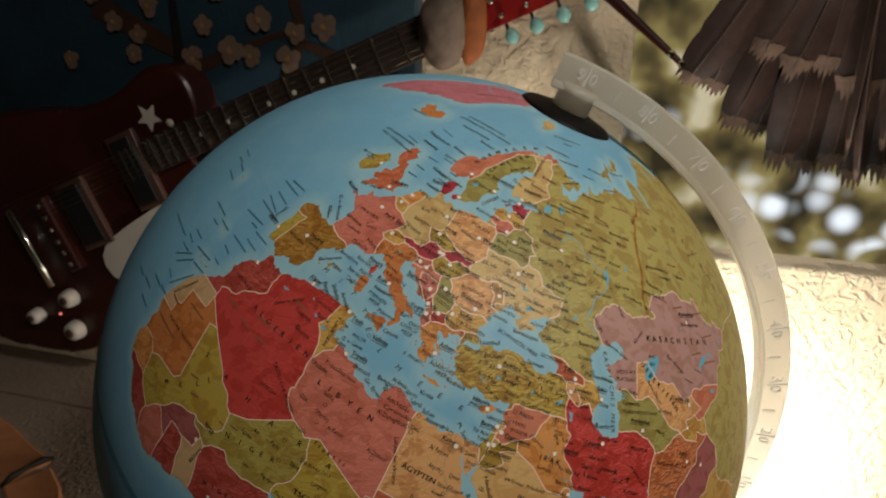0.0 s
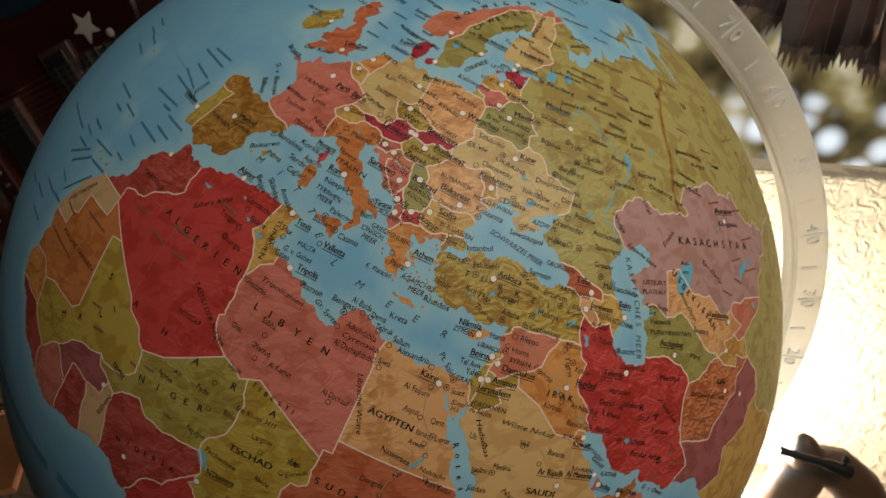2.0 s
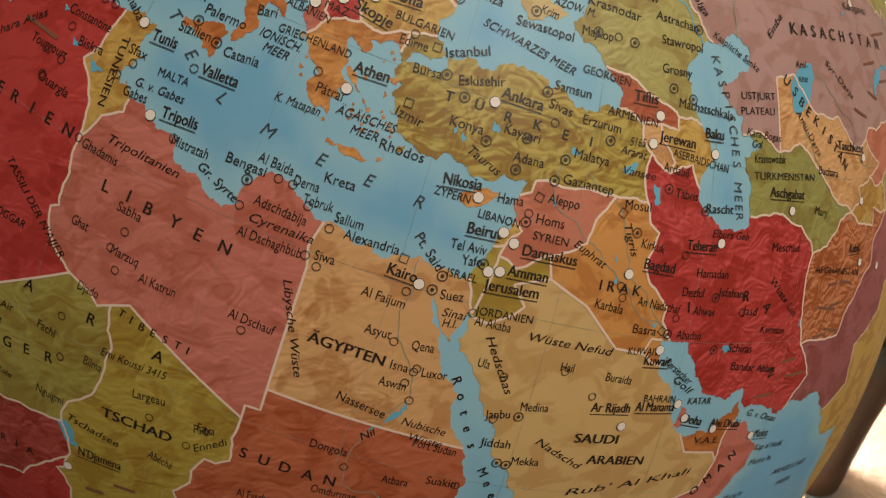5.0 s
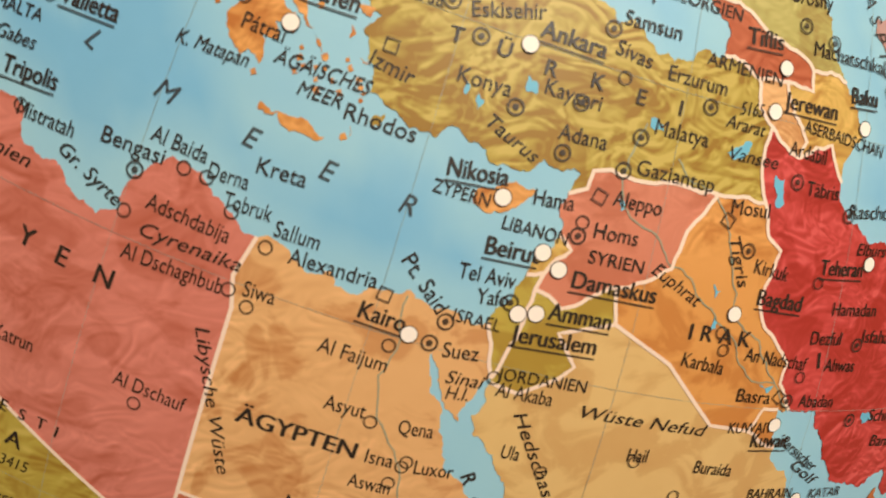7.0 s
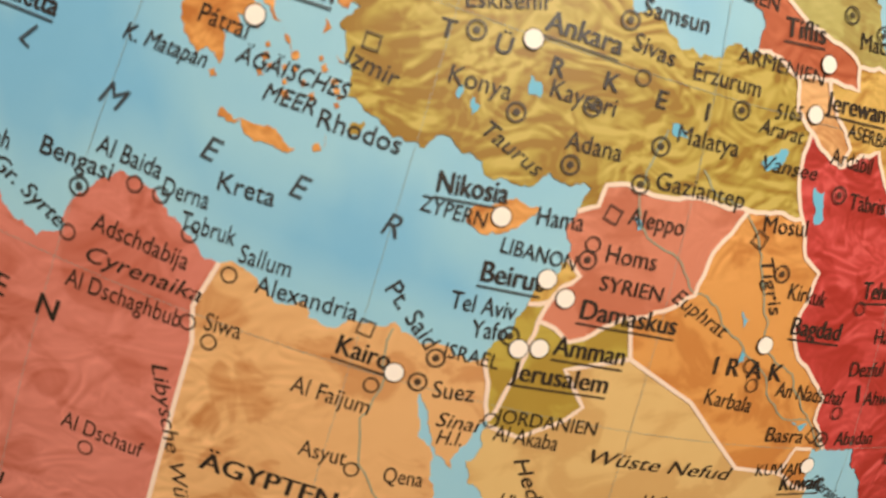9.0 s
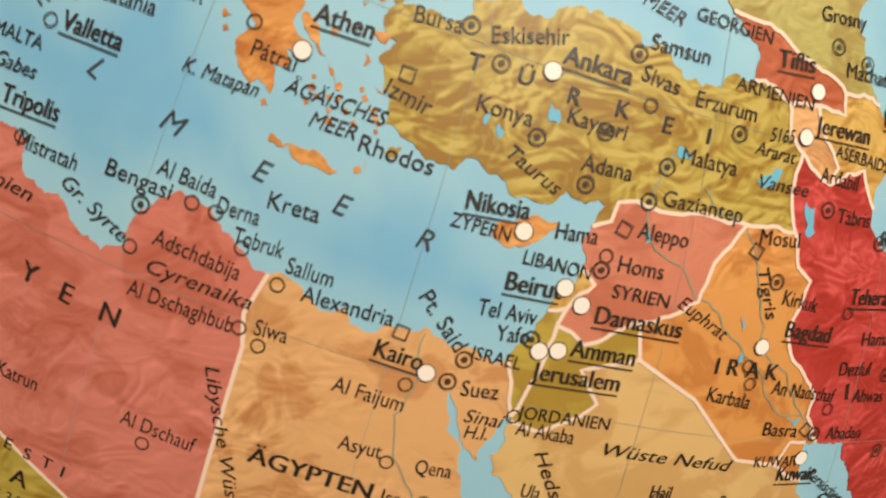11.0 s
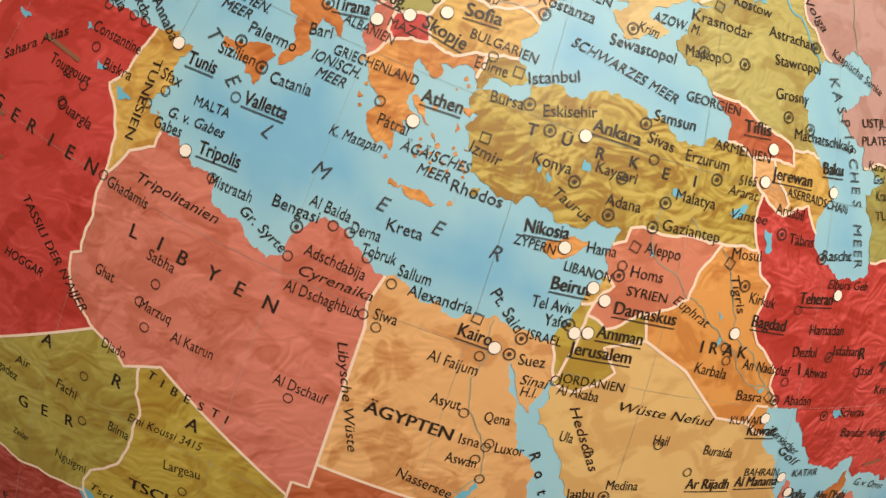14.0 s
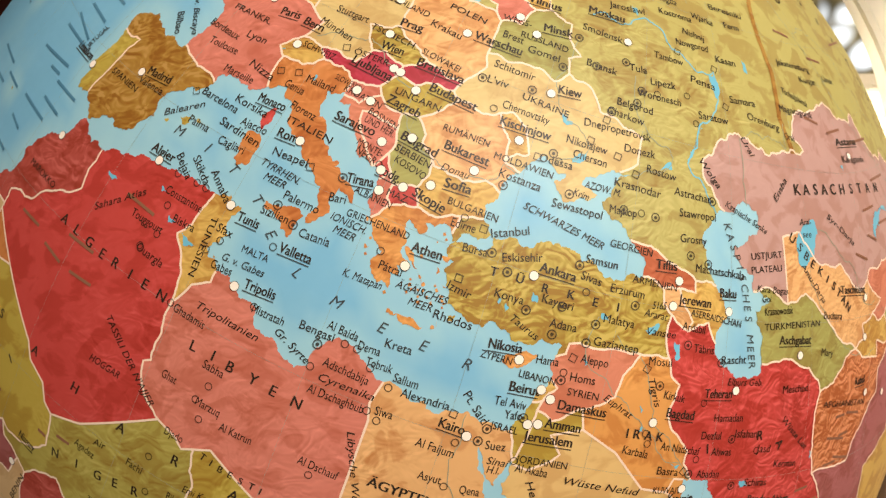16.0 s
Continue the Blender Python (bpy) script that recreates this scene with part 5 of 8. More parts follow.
place_name("c", "Aleppo", 37.77, 35.92, 39.94, 35.94)
place_name("c", "Homs", 37.29, 34.76, 39.26, 34.82)
place_name("C", "SYRIEN", 37.37, 33.95, 39.81, 33.98)
place_name("C", "LIBANON", 33.69, 34.30, 36.40, 34.30)
place_name("B", "Beirut", 33.30, 33.40, 35.46, 33.51)
place_name("B", "Damaskus", 36.93, 33.04, 40.62, 33.10)
place_name("c", "Tel Aviv", 32.66, 32.45, 34.87, 32.56)
place_name("c", "Yafo", 33.62, 31.81, 34.83, 31.94)
place_name("B", "Amman", 36.44, 31.86, 39.05, 31.94)
place_name("B", "Jerusalem", 35.32, 30.88, 38.74, 31.03)
place_name("C", "ISRAEL", 32.91, 31.06, 34.79, 31.07)
place_name("C", "JORDANIEN", 35.29, 29.54, 38.85, 29.69)
place_name("c", "Al Akaba", 35.36, 28.98, 37.62, 29.01)
place_name("c", "Suez", 32.97, 29.83, 34.36, 29.98)
place_name("r", "Sinai", 33.35, 29.02, 34.79, 29.10)
place_name("r", "H.I.", 33.54, 28.49, 34.44, 28.59)
place_name("c", "Pt. Said", 30.45, 32.47, 32.39, 31.07)
place_name("r", "Euphrat", 40.07, 34.11, 42.44, 33.24)
place_name("r", "Tigris", 43.23, 35.78, 44.28, 34.10)
place_name("c", "Mosul", 43.06, 36.53, 45.11, 36.62)
place_name("c", "Kirkuk", 44.79, 34.71, 46.64, 34.57)
place_name("B", "Bagdad", 45.28, 33.63, 47.76, 33.56)
place_name("c", "Karbala", 42.44, 31.16, 44.52, 31.01)
place_name("c", "An Nadschaf", 45.42, 31.61, 48.76, 31.39)
place_name("c", "Basra", 45.51, 30.08, 47.32, 30.05)
place_name("r", "Wüste Nefud", 38.72, 28.81, 44.47, 28.67)
place_name("C", "KUWAIT", 45.60, 28.85, 47.89, 28.92)
place_name("c", "Hail", 41.35, 27.46, 42.30, 27.47)
place_name("c", "Buraida", 44.51, 27.22, 46.44, 27.12)
place_name("r", "Hedschas", 36.25, 28.52, 38.47, 25.64)
place_name("c", "Ula", 36.27, 26.88, 37.03, 26.87)
place_name("C", "ARMENIEN", 40.57, 41.12, 44.63, 41.06)
place_name("B", "Jerewan", 44.92, 40.41, 48.00, 40.40)
place_name("B", "Tiflis", 42.41, 42.19, 44.41, 42.28)
place_name("C", "GEORGIEN", 38.16, 42.85, 42.02, 42.80)
place_name("C", "ASERBAIDSCHAN", 46.14, 39.77, 51.20, 39.40)
place_name("r", "5165", 42.61, 39.80, 43.85, 39.90)
place_name("r", "Ararat", 42.00, 39.30, 44.01, 39.26)
place_name("r", "Vansee", 42.35, 38.28, 45.00, 38.30)
place_name("B", "Baku", 48.74, 41.12, 50.54, 41.18)
place_name("c", "Grosny", 44.43, 44.07, 47.13, 44.16)
place_name("c", "Machatschkala", 46.15, 42.43, 51.31, 42.38)
place_name("c", "Täbris", 46.81, 37.65, 48.74, 37.64)
place_name("c", "Ardabil", 45.50, 38.89, 47.68, 38.79)
place_name("B", "Teheran", 48.40, 34.95, 51.00, 35.02)
place_name("c", "Majkop", 37.56, 44.77, 40.12, 44.90)
place_name("c", "Stawropol", 44.16, 45.62, 48.08, 45.73)
place_name("c", "Izmir", 26.93, 37.76, 28.80, 37.57)
place_name("B", "Madrid", -3.26, 40.31, -0.54, 40.65)
place_name("C", "SPANIEN", -6.53, 38.87, -2.80, 38.92)
place_name("C", "PORTUGAL", -10.98, 38.37, -10.83, 40.77)
place_name("s", "Balearen", 1.01, 38.93, 3.75, 40.82)
place_name("c", "Palma", 3.18, 39.50, 5.28, 39.61)
place_name("c", "Barcelona", 2.59, 41.38, 6.42, 41.47)
place_name("c", "Korsika", 5.54, 42.10, 8.81, 42.14)
place_name("c", "Ajaccio", 7.25, 41.08, 9.64, 41.27)
place_name("B", "Monaco", 7.24, 42.81, 9.79, 43.02)
place_name("c", "Sardinien", 5.65, 40.47, 9.62, 40.39)
place_name("c", "Cagliari", 6.48, 39.45, 8.96, 39.61)
place_name("B", "Rom", 10.37, 41.57, 12.23, 41.72)
place_name("c", "Neapel", 10.90, 40.49, 13.94, 40.78)
place_name("C", "ITALIEN", 10.43, 42.59, 14.69, 42.62)
place_name("s", "TYRRHEN.", 10.53, 39.68, 14.05, 39.66)
place_name("s", "MEER", 11.35, 39.03, 13.25, 39.08)
place_name("c", "Palermo", 13.46, 38.61, 16.41, 38.68)
place_name("B", "Algier", 1.99, 36.85, 4.28, 36.99)
place_name("c", "Bejaia", 4.20, 37.49, 6.14, 36.58)
place_name("c", "Skikda", 5.55, 37.90, 7.67, 36.89)
place_name("c", "Annaba", 7.51, 37.80, 9.85, 36.64)
place_name("B", "Tirana", 17.15, 41.06, 19.20, 41.42)
place_name("c", "Bari", 16.59, 39.65, 17.94, 39.89)
place_name("C", "ALBANIEN", 18.05, 40.73, 21.10, 40.64)
place_name("B", "Skopje", 22.06, 41.91, 24.82, 41.61)
place_name("C", "MAZ.", 20.30, 41.33, 22.16, 41.34)
place_name("B", "Sofia", 24.04, 43.06, 26.28, 43.19)
place_name("C", "BULGARIEN", 24.81, 42.23, 28.98, 42.19)
place_name("C", "KOSOVO", 19.71, 43.31, 22.53, 42.96)
place_name("C", "SERBIEN", 19.34, 43.93, 22.58, 43.69)
place_name("B", "Belgrad", 19.30, 44.67, 22.63, 44.44)
place_name("B", "Sarajevo", 13.73, 44.06, 17.35, 44.12)
place_name("C", "BOSNIEN", 15.96, 45.26, 18.77, 44.99)
place_name("C", "UND HER.", 16.03, 44.70, 18.84, 44.52)
place_name("C", "MONTE-", 16.42, 43.30, 18.76, 43.18)
place_name("C", "NEGRO", 16.63, 42.88, 19.05, 42.53)
place_name("B", "Podg.", 18.87, 42.29, 20.83, 42.23)
place_name("B", "Zagreb", 16.82, 46.36, 19.98, 46.24)
place_name("C", "KROATIEN", 13.11, 45.85, 16.76, 45.74)
place_name("B", "Ljubljana", 12.22, 47.65, 16.28, 47.60)
place_name("C", "SLOWENIEN", 11.90, 46.24, 14.65, 46.21)
place_name("C", "UNGARN", 17.09, 47.06, 21.41, 47.08)
place_name("B", "Budapest", 19.61, 48.10, 24.14, 47.99)
place_name("B", "Bratislava", 17.50, 49.28, 22.16, 49.31)
place_name("C", "SLOWAKEI", 17.43, 50.12, 21.43, 49.91)
place_name("B", "Wien", 13.78, 49.31, 16.04, 49.44)
place_name("C", "ÖSTERR.", 11.97, 48.21, 15.61, 48.42)
place_name("B", "Prag", 14.09, 51.25, 16.41, 51.44)
place_name("C", "TSCHECH.", 11.85, 50.22, 16.82, 50.14)
place_name("B", "Warschau", 21.21, 52.52, 26.25, 52.59)
place_name("C", "POLEN", 17.52, 53.84, 21.76, 53.74)
place_name("c", "Krakau", 16.69, 52.13, 20.17, 52.02)
place_name("B", "Minsk", 27.48, 54.92, 30.77, 55.18)
place_name("C", "WEISS-", 23.12, 54.62, 26.24, 54.81)
place_name("C", "RUSSLAND", 25.44, 53.90, 30.75, 53.99)
place_name("c", "Brest", 23.72, 53.41, 26.02, 53.40)
place_name("c", "Gomel", 26.63, 53.04, 30.15, 53.11)
place_name("B", "Moskau", 31.90, 57.61, 36.65, 57.75)
place_name("c", "Smolensk", 31.66, 56.13, 36.52, 56.07)
place_name("c", "Brjansk", 32.83, 53.63, 36.29, 53.57)
place_name("c", "Tula", 37.68, 54.28, 39.84, 54.42)
place_name("c", "Schitomir", 24.11, 51.22, 28.26, 51.25)
place_name("B", "Kiew", 30.70, 51.06, 33.08, 51.24)
place_name("c", "L'viv", 24.03, 50.07, 26.12, 50.14)
place_name("c", "Chernovtsky", 26.17, 48.88, 30.67, 48.83)
place_name("C", "UKRAINE", 27.60, 49.86, 32.28, 49.68)
place_name("B", "Kischinjow", 26.45, 47.80, 31.14, 47.90)
place_name("C", "MOLDAWIEN", 26.97, 45.71, 32.27, 45.70)
place_name("c", "Odessa", 30.65, 46.49, 33.70, 46.60)
place_name("c", "Kostanza", 27.81, 44.79, 31.49, 44.74)
place_name("c", "Nikolajew", 32.54, 48.16, 36.50, 48.18)
place_name("c", "Cherson", 33.43, 47.41, 36.70, 47.38)
place_name("c", "Dnepropetrovsk", 33.83, 49.58, 40.64, 49.81)
place_name("c", "Charkow", 35.84, 50.87, 39.78, 50.72)
place_name("c", "Donezk", 38.06, 48.74, 41.25, 48.80)
place_name("c", "Rostow", 40.45, 47.83, 43.58, 47.71)
place_name("c", "Krasnodar", 37.57, 46.48, 42.16, 46.42)
place_name("c", "Belgorod", 36.69, 51.63, 40.74, 51.63)
place_name("c", "Woronesch", 38.89, 52.67, 44.03, 52.79)
place_name("c", "Lipezk", 40.24, 53.74, 43.36, 53.89)
place_name("c", "Tambow", 40.63, 55.85, 44.45, 55.84)
place_name("c", "Pensa", 45.26, 54.82, 48.72, 54.63)
place_name("s", "AZOW. M.", 35.03, 45.82, 38.37, 45.85)
place_name("c", "Sewastopol", 32.69, 44.14, 37.12, 44.22)
place_name("r", "Krim", 34.16, 45.17, 35.60, 45.09)
place_name("c", "Astrachan", 43.48, 46.87, 47.51, 46.79)
place_name("c", "Saratow", 46.12, 52.31, 50.05, 52.36)
place_name("C", "RUMÄNIEN", 22.19, 46.17, 26.38, 46.21)
place_name("B", "Bukarest", 22.84, 45.17, 26.77, 45.11)
place_name("r", "Donau", 23.32, 43.92, 25.69, 43.98)
place_name("C", "MAROKKO", -7.70, 30.78, -3.85, 30.83)
place_name("C", "FRANKR.", -0.92, 46.95, 3.47, 47.25)
place_name("B", "Paris", 3.41, 48.21, 5.48, 48.53)
place_name("c", "Mailand", 9.82, 45.24, 12.53, 45.43)
place_name("c", "Genua", 8.42, 44.39, 10.36, 44.40)
place_name("c", "Florenz", 9.98, 43.42, 12.42, 43.37)
place_name("c", "Nizza", 4.48, 44.40, 7.26, 44.22)
place_name("c", "Marseille", 2.84, 43.26, 5.92, 43.46)
place_name("c", "Lyon", 2.31, 45.81, 4.51, 46.01)
place_name("c", "Toulouse", -0.32, 44.22, 2.86, 44.49)
place_name("c", "Bordeaux", -1.72, 45.24, 1.90, 45.31)
place_name("c", "Stuttgart", 7.92, 50.21, 11.34, 50.41)
place_name("c", "München", 7.31, 49.00, 11.09, 48.79)
place_name("B", "Bern", 5.99, 48.40, 8.22, 48.50)
place_name("C", "SCHWEIZ", 7.51, 47.11, 10.83, 47.22)
place_name("c", "Valencia", -3.37, 39.56, -0.47, 39.78)
place_name("c", "Biskra", 6.90, 34.13, 8.84, 34.28)
place_name("c", "Touggourt", 3.70, 33.00, 6.69, 33.13)
place_name("c", "Constantine", 5.13, 35.31, 8.56, 35.45)
place_name("r", "Sahara Atlas", 0.73, 31.77, 3.94, 34.53)
place_name("c", "Ouargla", 5.49, 31.55, 8.03, 31.49)
place_name("r", "HOGGAR", 6.24, 24.18, 8.90, 24.36)
place_name("r", "TASSILI DER N'AJJER", 6.00, 27.08, 11.76, 24.02)
place_name("r", "Air", 9.01, 19.61, 9.94, 19.79)
place_name("c", "Agadez", 7.69, 18.70, 9.41, 18.69)
place_name("c", "Fachi", 11.69, 19.86, 13.00, 19.83)
place_name("C", "TURKMENISTAN", 53.82, 39.28, 61.03, 39.45)
place_name("B", "Aschgabat", 55.64, 38.41, 59.68, 38.33)
place_name("C", "USTJURT", 52.09, 43.67, 55.98, 43.98)
place_name("C", "PLATEAU", 52.11, 42.81, 55.94, 43.10)
place_name("D", "SAUDI", 43.64, 23.39, 46.77, 23.45)
place_name("D", "ARABIEN", 44.99, 22.08, 49.15, 22.05)
place_name("B", "Ar Rijadh", 44.17, 25.34, 46.93, 25.44)
place_name("c", "Medina", 39.62, 24.88, 41.41, 25.04)
place_name("c", "Mekka", 40.14, 21.59, 41.92, 21.72)
place_name("c", "Jiddah", 37.97, 22.50, 39.82, 22.57)
place_name("c", "Janbu", 37.75, 24.12, 39.22, 24.37)
place_name("D", "TSCHAD", 16.96, 16.92, 21.29, 17.29)
place_name("C", "AFGHANISTAN", 61.94, 33.80, 68.94, 32.94)
place_name("r", "Rub' Al Khali", 44.23, 19.84, 53.40, 21.11)
place_name("s", "Persischer", 48.50, 28.50, 50.93, 27.22)
place_name("s", "Golf", 49.48, 27.52, 51.11, 26.63)
place_name("C", "V.A.E.", 52.80, 23.32, 55.20, 23.15)
place_name("C", "KATAR", 51.25, 25.99, 53.30, 25.94)
place_name("C", "BAHRAIN", 47.69, 26.15, 50.20, 26.12)
place_name("B", "Doha", 51.21, 24.82, 52.94, 24.53)
place_name("B", "Abu Dhabi", 53.80, 24.39, 56.69, 24.06)
place_name("B", "Al Manama", 47.28, 25.55, 50.26, 25.57)
place_name("B", "Kuwait", 46.92, 28.33, 48.95, 28.34)
place_name("c", "Rascht", 49.54, 37.08, 52.06, 37.21)
place_name("c", "Hamadan", 49.57, 33.51, 52.44, 33.55)
place_name("c", "Isfahan", 51.81, 32.54, 54.17, 32.45)
place_name("c", "Kerman", 56.42, 30.31, 59.10, 30.08)
place_name("c", "Schiras", 53.61, 29.25, 56.02, 29.09)
place_name("c", "Abadan", 48.96, 29.96, 51.01, 29.95)
place_name("c", "Ahwas", 49.90, 31.39, 51.77, 31.37)
place_name("c", "Mesched", 56.39, 35.23, 59.59, 35.19)
place_name("c", "Bandar Abbas", 54.26, 28.10, 59.01, 27.56)
place_name("c", "Dongola", 28.58, 20.10, 30.78, 20.10)
place_name("c", "Nassersee", 29.12, 23.22, 32.06, 22.84)
place_name("c", "Omdurman", 29.48, 17.36, 32.08, 17.48)
place_name("c", "Al Fascher", 25.65, 15.55, 27.77, 15.83)
place_name("c", "Port Sudan", 34.10, 21.69, 36.75, 21.58)
place_name("c", "Atbara", 33.10, 19.09, 34.64, 19.14)
place_name("c", "Faya", 22.43, 18.64, 23.50, 18.77)
place_name("c", "Fada", 22.31, 18.44, 23.31, 18.69)
place_name("r", "Ennedi", 22.66, 17.28, 24.35, 18.51)
place_name("r", "Tschadsee", 14.96, 15.53, 18.41, 15.41)
place_name("B", "N'Djamena", 16.19, 13.61, 18.93, 14.00)
place_name("c", "Largeau", 18.42, 18.90, 20.38, 19.28)
place_name("r", "Kaspische Senke", 48.98, 46.83, 53.96, 45.38)
place_name("r", "Amu-Darja", 58.50, 43.45, 61.57, 40.90)
place_name("r", "Syr-Darja", 63.37, 46.75, 67.94, 44.58)
place_name("r", "Aral-", 58.82, 46.18, 60.62, 46.23)
place_name("r", "see", 59.05, 45.37, 60.43, 45.39)
place_name("r", "Kara-Bogas", 52.76, 41.70, 56.57, 41.59)
place_name("r", "Gol", 53.40, 41.06, 54.47, 41.09)
place_name("c", "Krasnowodsk", 53.75, 40.22, 57.24, 40.38)
place_name("B", "Taschkent", 64.50, 41.43, 69.23, 41.10)
place_name("c", "Mary", 61.14, 37.46, 62.94, 37.22)
place_name("r", "Nubische", 33.05, 22.79, 35.71, 22.65)
place_name("r", "Wüste", 33.68, 22.00, 35.73, 21.92)
place_name("r", "Nil", 31.27, 21.26, 31.96, 21.82)
place_name("r", "Nadschd", 41.16, 23.12, 44.51, 21.67)
place_name("c", "Dezful", 48.68, 32.39, 50.57, 32.41)
place_name("c", "Buchara", 61.51, 39.90, 64.52, 39.66)
place_name("c", "Jasd", 54.38, 31.48, 55.81, 31.37)
place_name("B", "Astana", 68.94, 51.94, 74.86, 51.90)
place_name("c", "Karaganda", 69.44, 50.67, 75.79, 50.45)
place_name("C", "ISLAND", -23.63, 62.72, -17.93, 63.55)
place_name("C", "GROSSBRITANNIEN", -18.04, 57.61, -6.93, 58.39)
place_name("C", "UND NORDIRLAND", -17.66, 56.81, -5.43, 57.19)
place_name("C", "IRLAND", -13.55, 52.90, -9.73, 53.39)
place_name("s", "EUROPÄISCHES", -10.97, 68.92, 6.06, 69.83)
place_name("s", "NÖRDLICHER POLARKREIS", -12.30, 67.74, 10.64, 68.83)
place_name("s", "NORDMEER", -7.19, 66.59, 4.02, 67.22)
place_name("c", "Shetland-In.", -9.81, 61.96, -1.02, 62.05)
place_name("c", "Stavanger", 0.61, 60.33, 4.52, 60.52)
place_name("c", "Orkney-In.", -7.57, 60.15, -2.17, 60.15)
place_name("s", "NORDSEE", 1.73, 57.59, 6.41, 57.26)
place_name("C", "DÄNEMARK", 4.56, 57.42, 10.86, 57.46)
place_name("B", "Kopenhagen", 4.60, 55.94, 8.53, 56.67)
place_name("c", "Hamburg", 4.26, 54.92, 8.81, 55.23)
place_name("B", "London", -1.56, 52.24, 1.87, 53.14)
place_name("C", "NIED.", 4.23, 53.63, 7.81, 53.44)
place_name("C", "DEUTSCHLAND", 9.14, 52.47, 16.20, 52.57)
place_name("B", "Berlin", 12.22, 53.77, 14.93, 54.34)
place_name("c", "Posen", 15.25, 54.29, 18.18, 54.90)
place_name("c", "Köln", 7.73, 51.75, 9.54, 51.97)
place_name("B", "Stockholm", 14.41, 61.58, 21.07, 61.83)
place_name("c", "Göteborg", 11.76, 59.29, 16.65, 59.40)
place_name("C", "FINNLAND", 24.90, 65.64, 25.17, 69.92)
place_name("s", "OSTSEE", 17.11, 56.86, 19.44, 59.26)
place_name("c", "Kaliningrad", 16.50, 55.91, 22.12, 56.02)
place_name("C", "LITAUEN", 19.71, 57.24, 24.01, 57.37)
place_name("C", "LETTLAND", 20.02, 58.97, 25.15, 59.10)
place_name("C", "ESTLAND", 21.50, 59.54, 25.88, 59.84)
place_name("B", "Riga", 24.68, 58.08, 27.00, 58.24)
place_name("B", "Vilnius", 24.82, 56.67, 28.84, 56.82)
place_name("B", "Tallinn", 24.42, 60.42, 28.63, 60.76)
place_name("B", "Helsinki", 23.64, 62.34, 28.88, 62.62)
place_name("s", "BARENTS", 23.26, 76.71, 41.99, 77.58)
place_name("s", "SEE", 30.18, 75.93, 35.64, 76.05)
place_name("c", "Hammerfest", 22.67, 72.71, 34.56, 72.83)
place_name("c", "Murmansk", 30.54, 71.10, 39.71, 71.63)
place_name("r", "Kola", 33.70, 68.39, 37.50, 68.54)
place_name("s", "WEISSES M.", 34.27, 66.72, 40.11, 68.14)
place_name("c", "Archangelsk", 40.98, 66.25, 49.91, 66.24)
place_name("c", "St. Petersburg", 29.41, 59.96, 36.71, 60.26)
place_name("c", "Petrosawodsk", 34.30, 62.73, 43.58, 62.68)
place_name("c", "Ladogasee", 30.81, 62.02, 38.02, 62.21)
place_name("c", "Wologda", 39.60, 60.73, 44.43, 60.79)
place_name("c", "Jaroslawl", 34.57, 58.65, 39.39, 58.99)
place_name("c", "Kostroma", 41.31, 59.61, 46.47, 59.64)
place_name("c", "Wjatka", 46.49, 60.13, 50.17, 59.92)
place_name("c", "Perm", 52.22, 60.10, 55.19, 60.14)
place_name("c", "Nishnij", 44.67, 58.49, 48.10, 58.30)
place_name("c", "Nowgorod", 43.63, 57.41, 48.51, 57.53)
place_name("c", "Kasan", 49.36, 56.93, 52.67, 56.95)
place_name("c", "Samara", 50.65, 54.03, 54.60, 54.12)
place_name("c", "Jekaterinburg", 61.10, 58.00, 68.80, 57.74)
place_name("c", "Tscheljabinsk", 60.03, 55.69, 64.91, 54.80)
place_name("c", "Kurgan", 65.19, 56.85, 69.47, 56.72)
place_name("c", "Omsk", 71.98, 57.18, 75.18, 56.86)
place_name("C", "GRÖNLAND", -32.17, 74.10, -33.00, 80.27)
place_name("C", "WESTSAHARA", -14.51, 22.29, -12.04, 26.18)
place_name("C", "MAURETANIEN", -12.21, 20.26, -4.96, 20.63)
place_name("B", "Khartum", 32.73, 16.98, 34.75, 17.16)
place_name("c", "Schendi", 33.35, 17.58, 34.90, 17.78)
place_name("c", "Kassala", 35.32, 17.78, 37.22, 17.80)
place_name("c", "Suakin", 35.56, 19.58, 37.40, 19.63)
place_name("c", "Wad Medani", 33.41, 16.03, 36.30, 16.07)
place_name("D", "ERITREA", 38.16, 17.58, 40.95, 17.50)
place_name("B", "Asmera", 37.24, 16.92, 38.98, 16.97)
place_name("c", "Hodeida", 41.69, 17.08, 43.59, 17.09)
place_name("B", "Maskat", 58.68, 23.05, 60.27, 22.87)
place_name("s", "G. v. Oman", 57.11, 24.88, 60.63, 23.88)
place_name("s", "Masira In.", 59.26, 20.77, 62.01, 20.62)
place_name("s", "Kap al Hadd", 59.26, 21.96, 62.67, 21.61)
place_name("s", "ARABISCHES", 62.93, 19.03, 67.96, 18.47)
place_name("s", "MEER", 64.33, 17.61, 66.46, 17.44)
place_name("s", "Kuria Muria In.", 56.31, 18.09, 60.15, 18.15)
place_name("s", "HADRAMAUT", 49.54, 17.05, 53.69, 17.46)
place_name("c", "Tarim", 48.58, 18.49, 49.85, 18.51)
place_name("s", "Wüste Lut", 56.56, 33.45, 59.90, 31.13)
place_name("B", "Niamey", 3.07, 15.93, 4.76, 15.81)
place_name("C", "BENIN", 4.03, 10.80, 4.63, 13.43)
place_name("c", "Zinder", 9.99, 15.80, 11.02, 15.88)
place_name("c", "Nguigmi", 12.70, 16.14, 14.63, 16.21)
place_name("c", "Abéché", 20.22, 15.75, 21.74, 15.58)
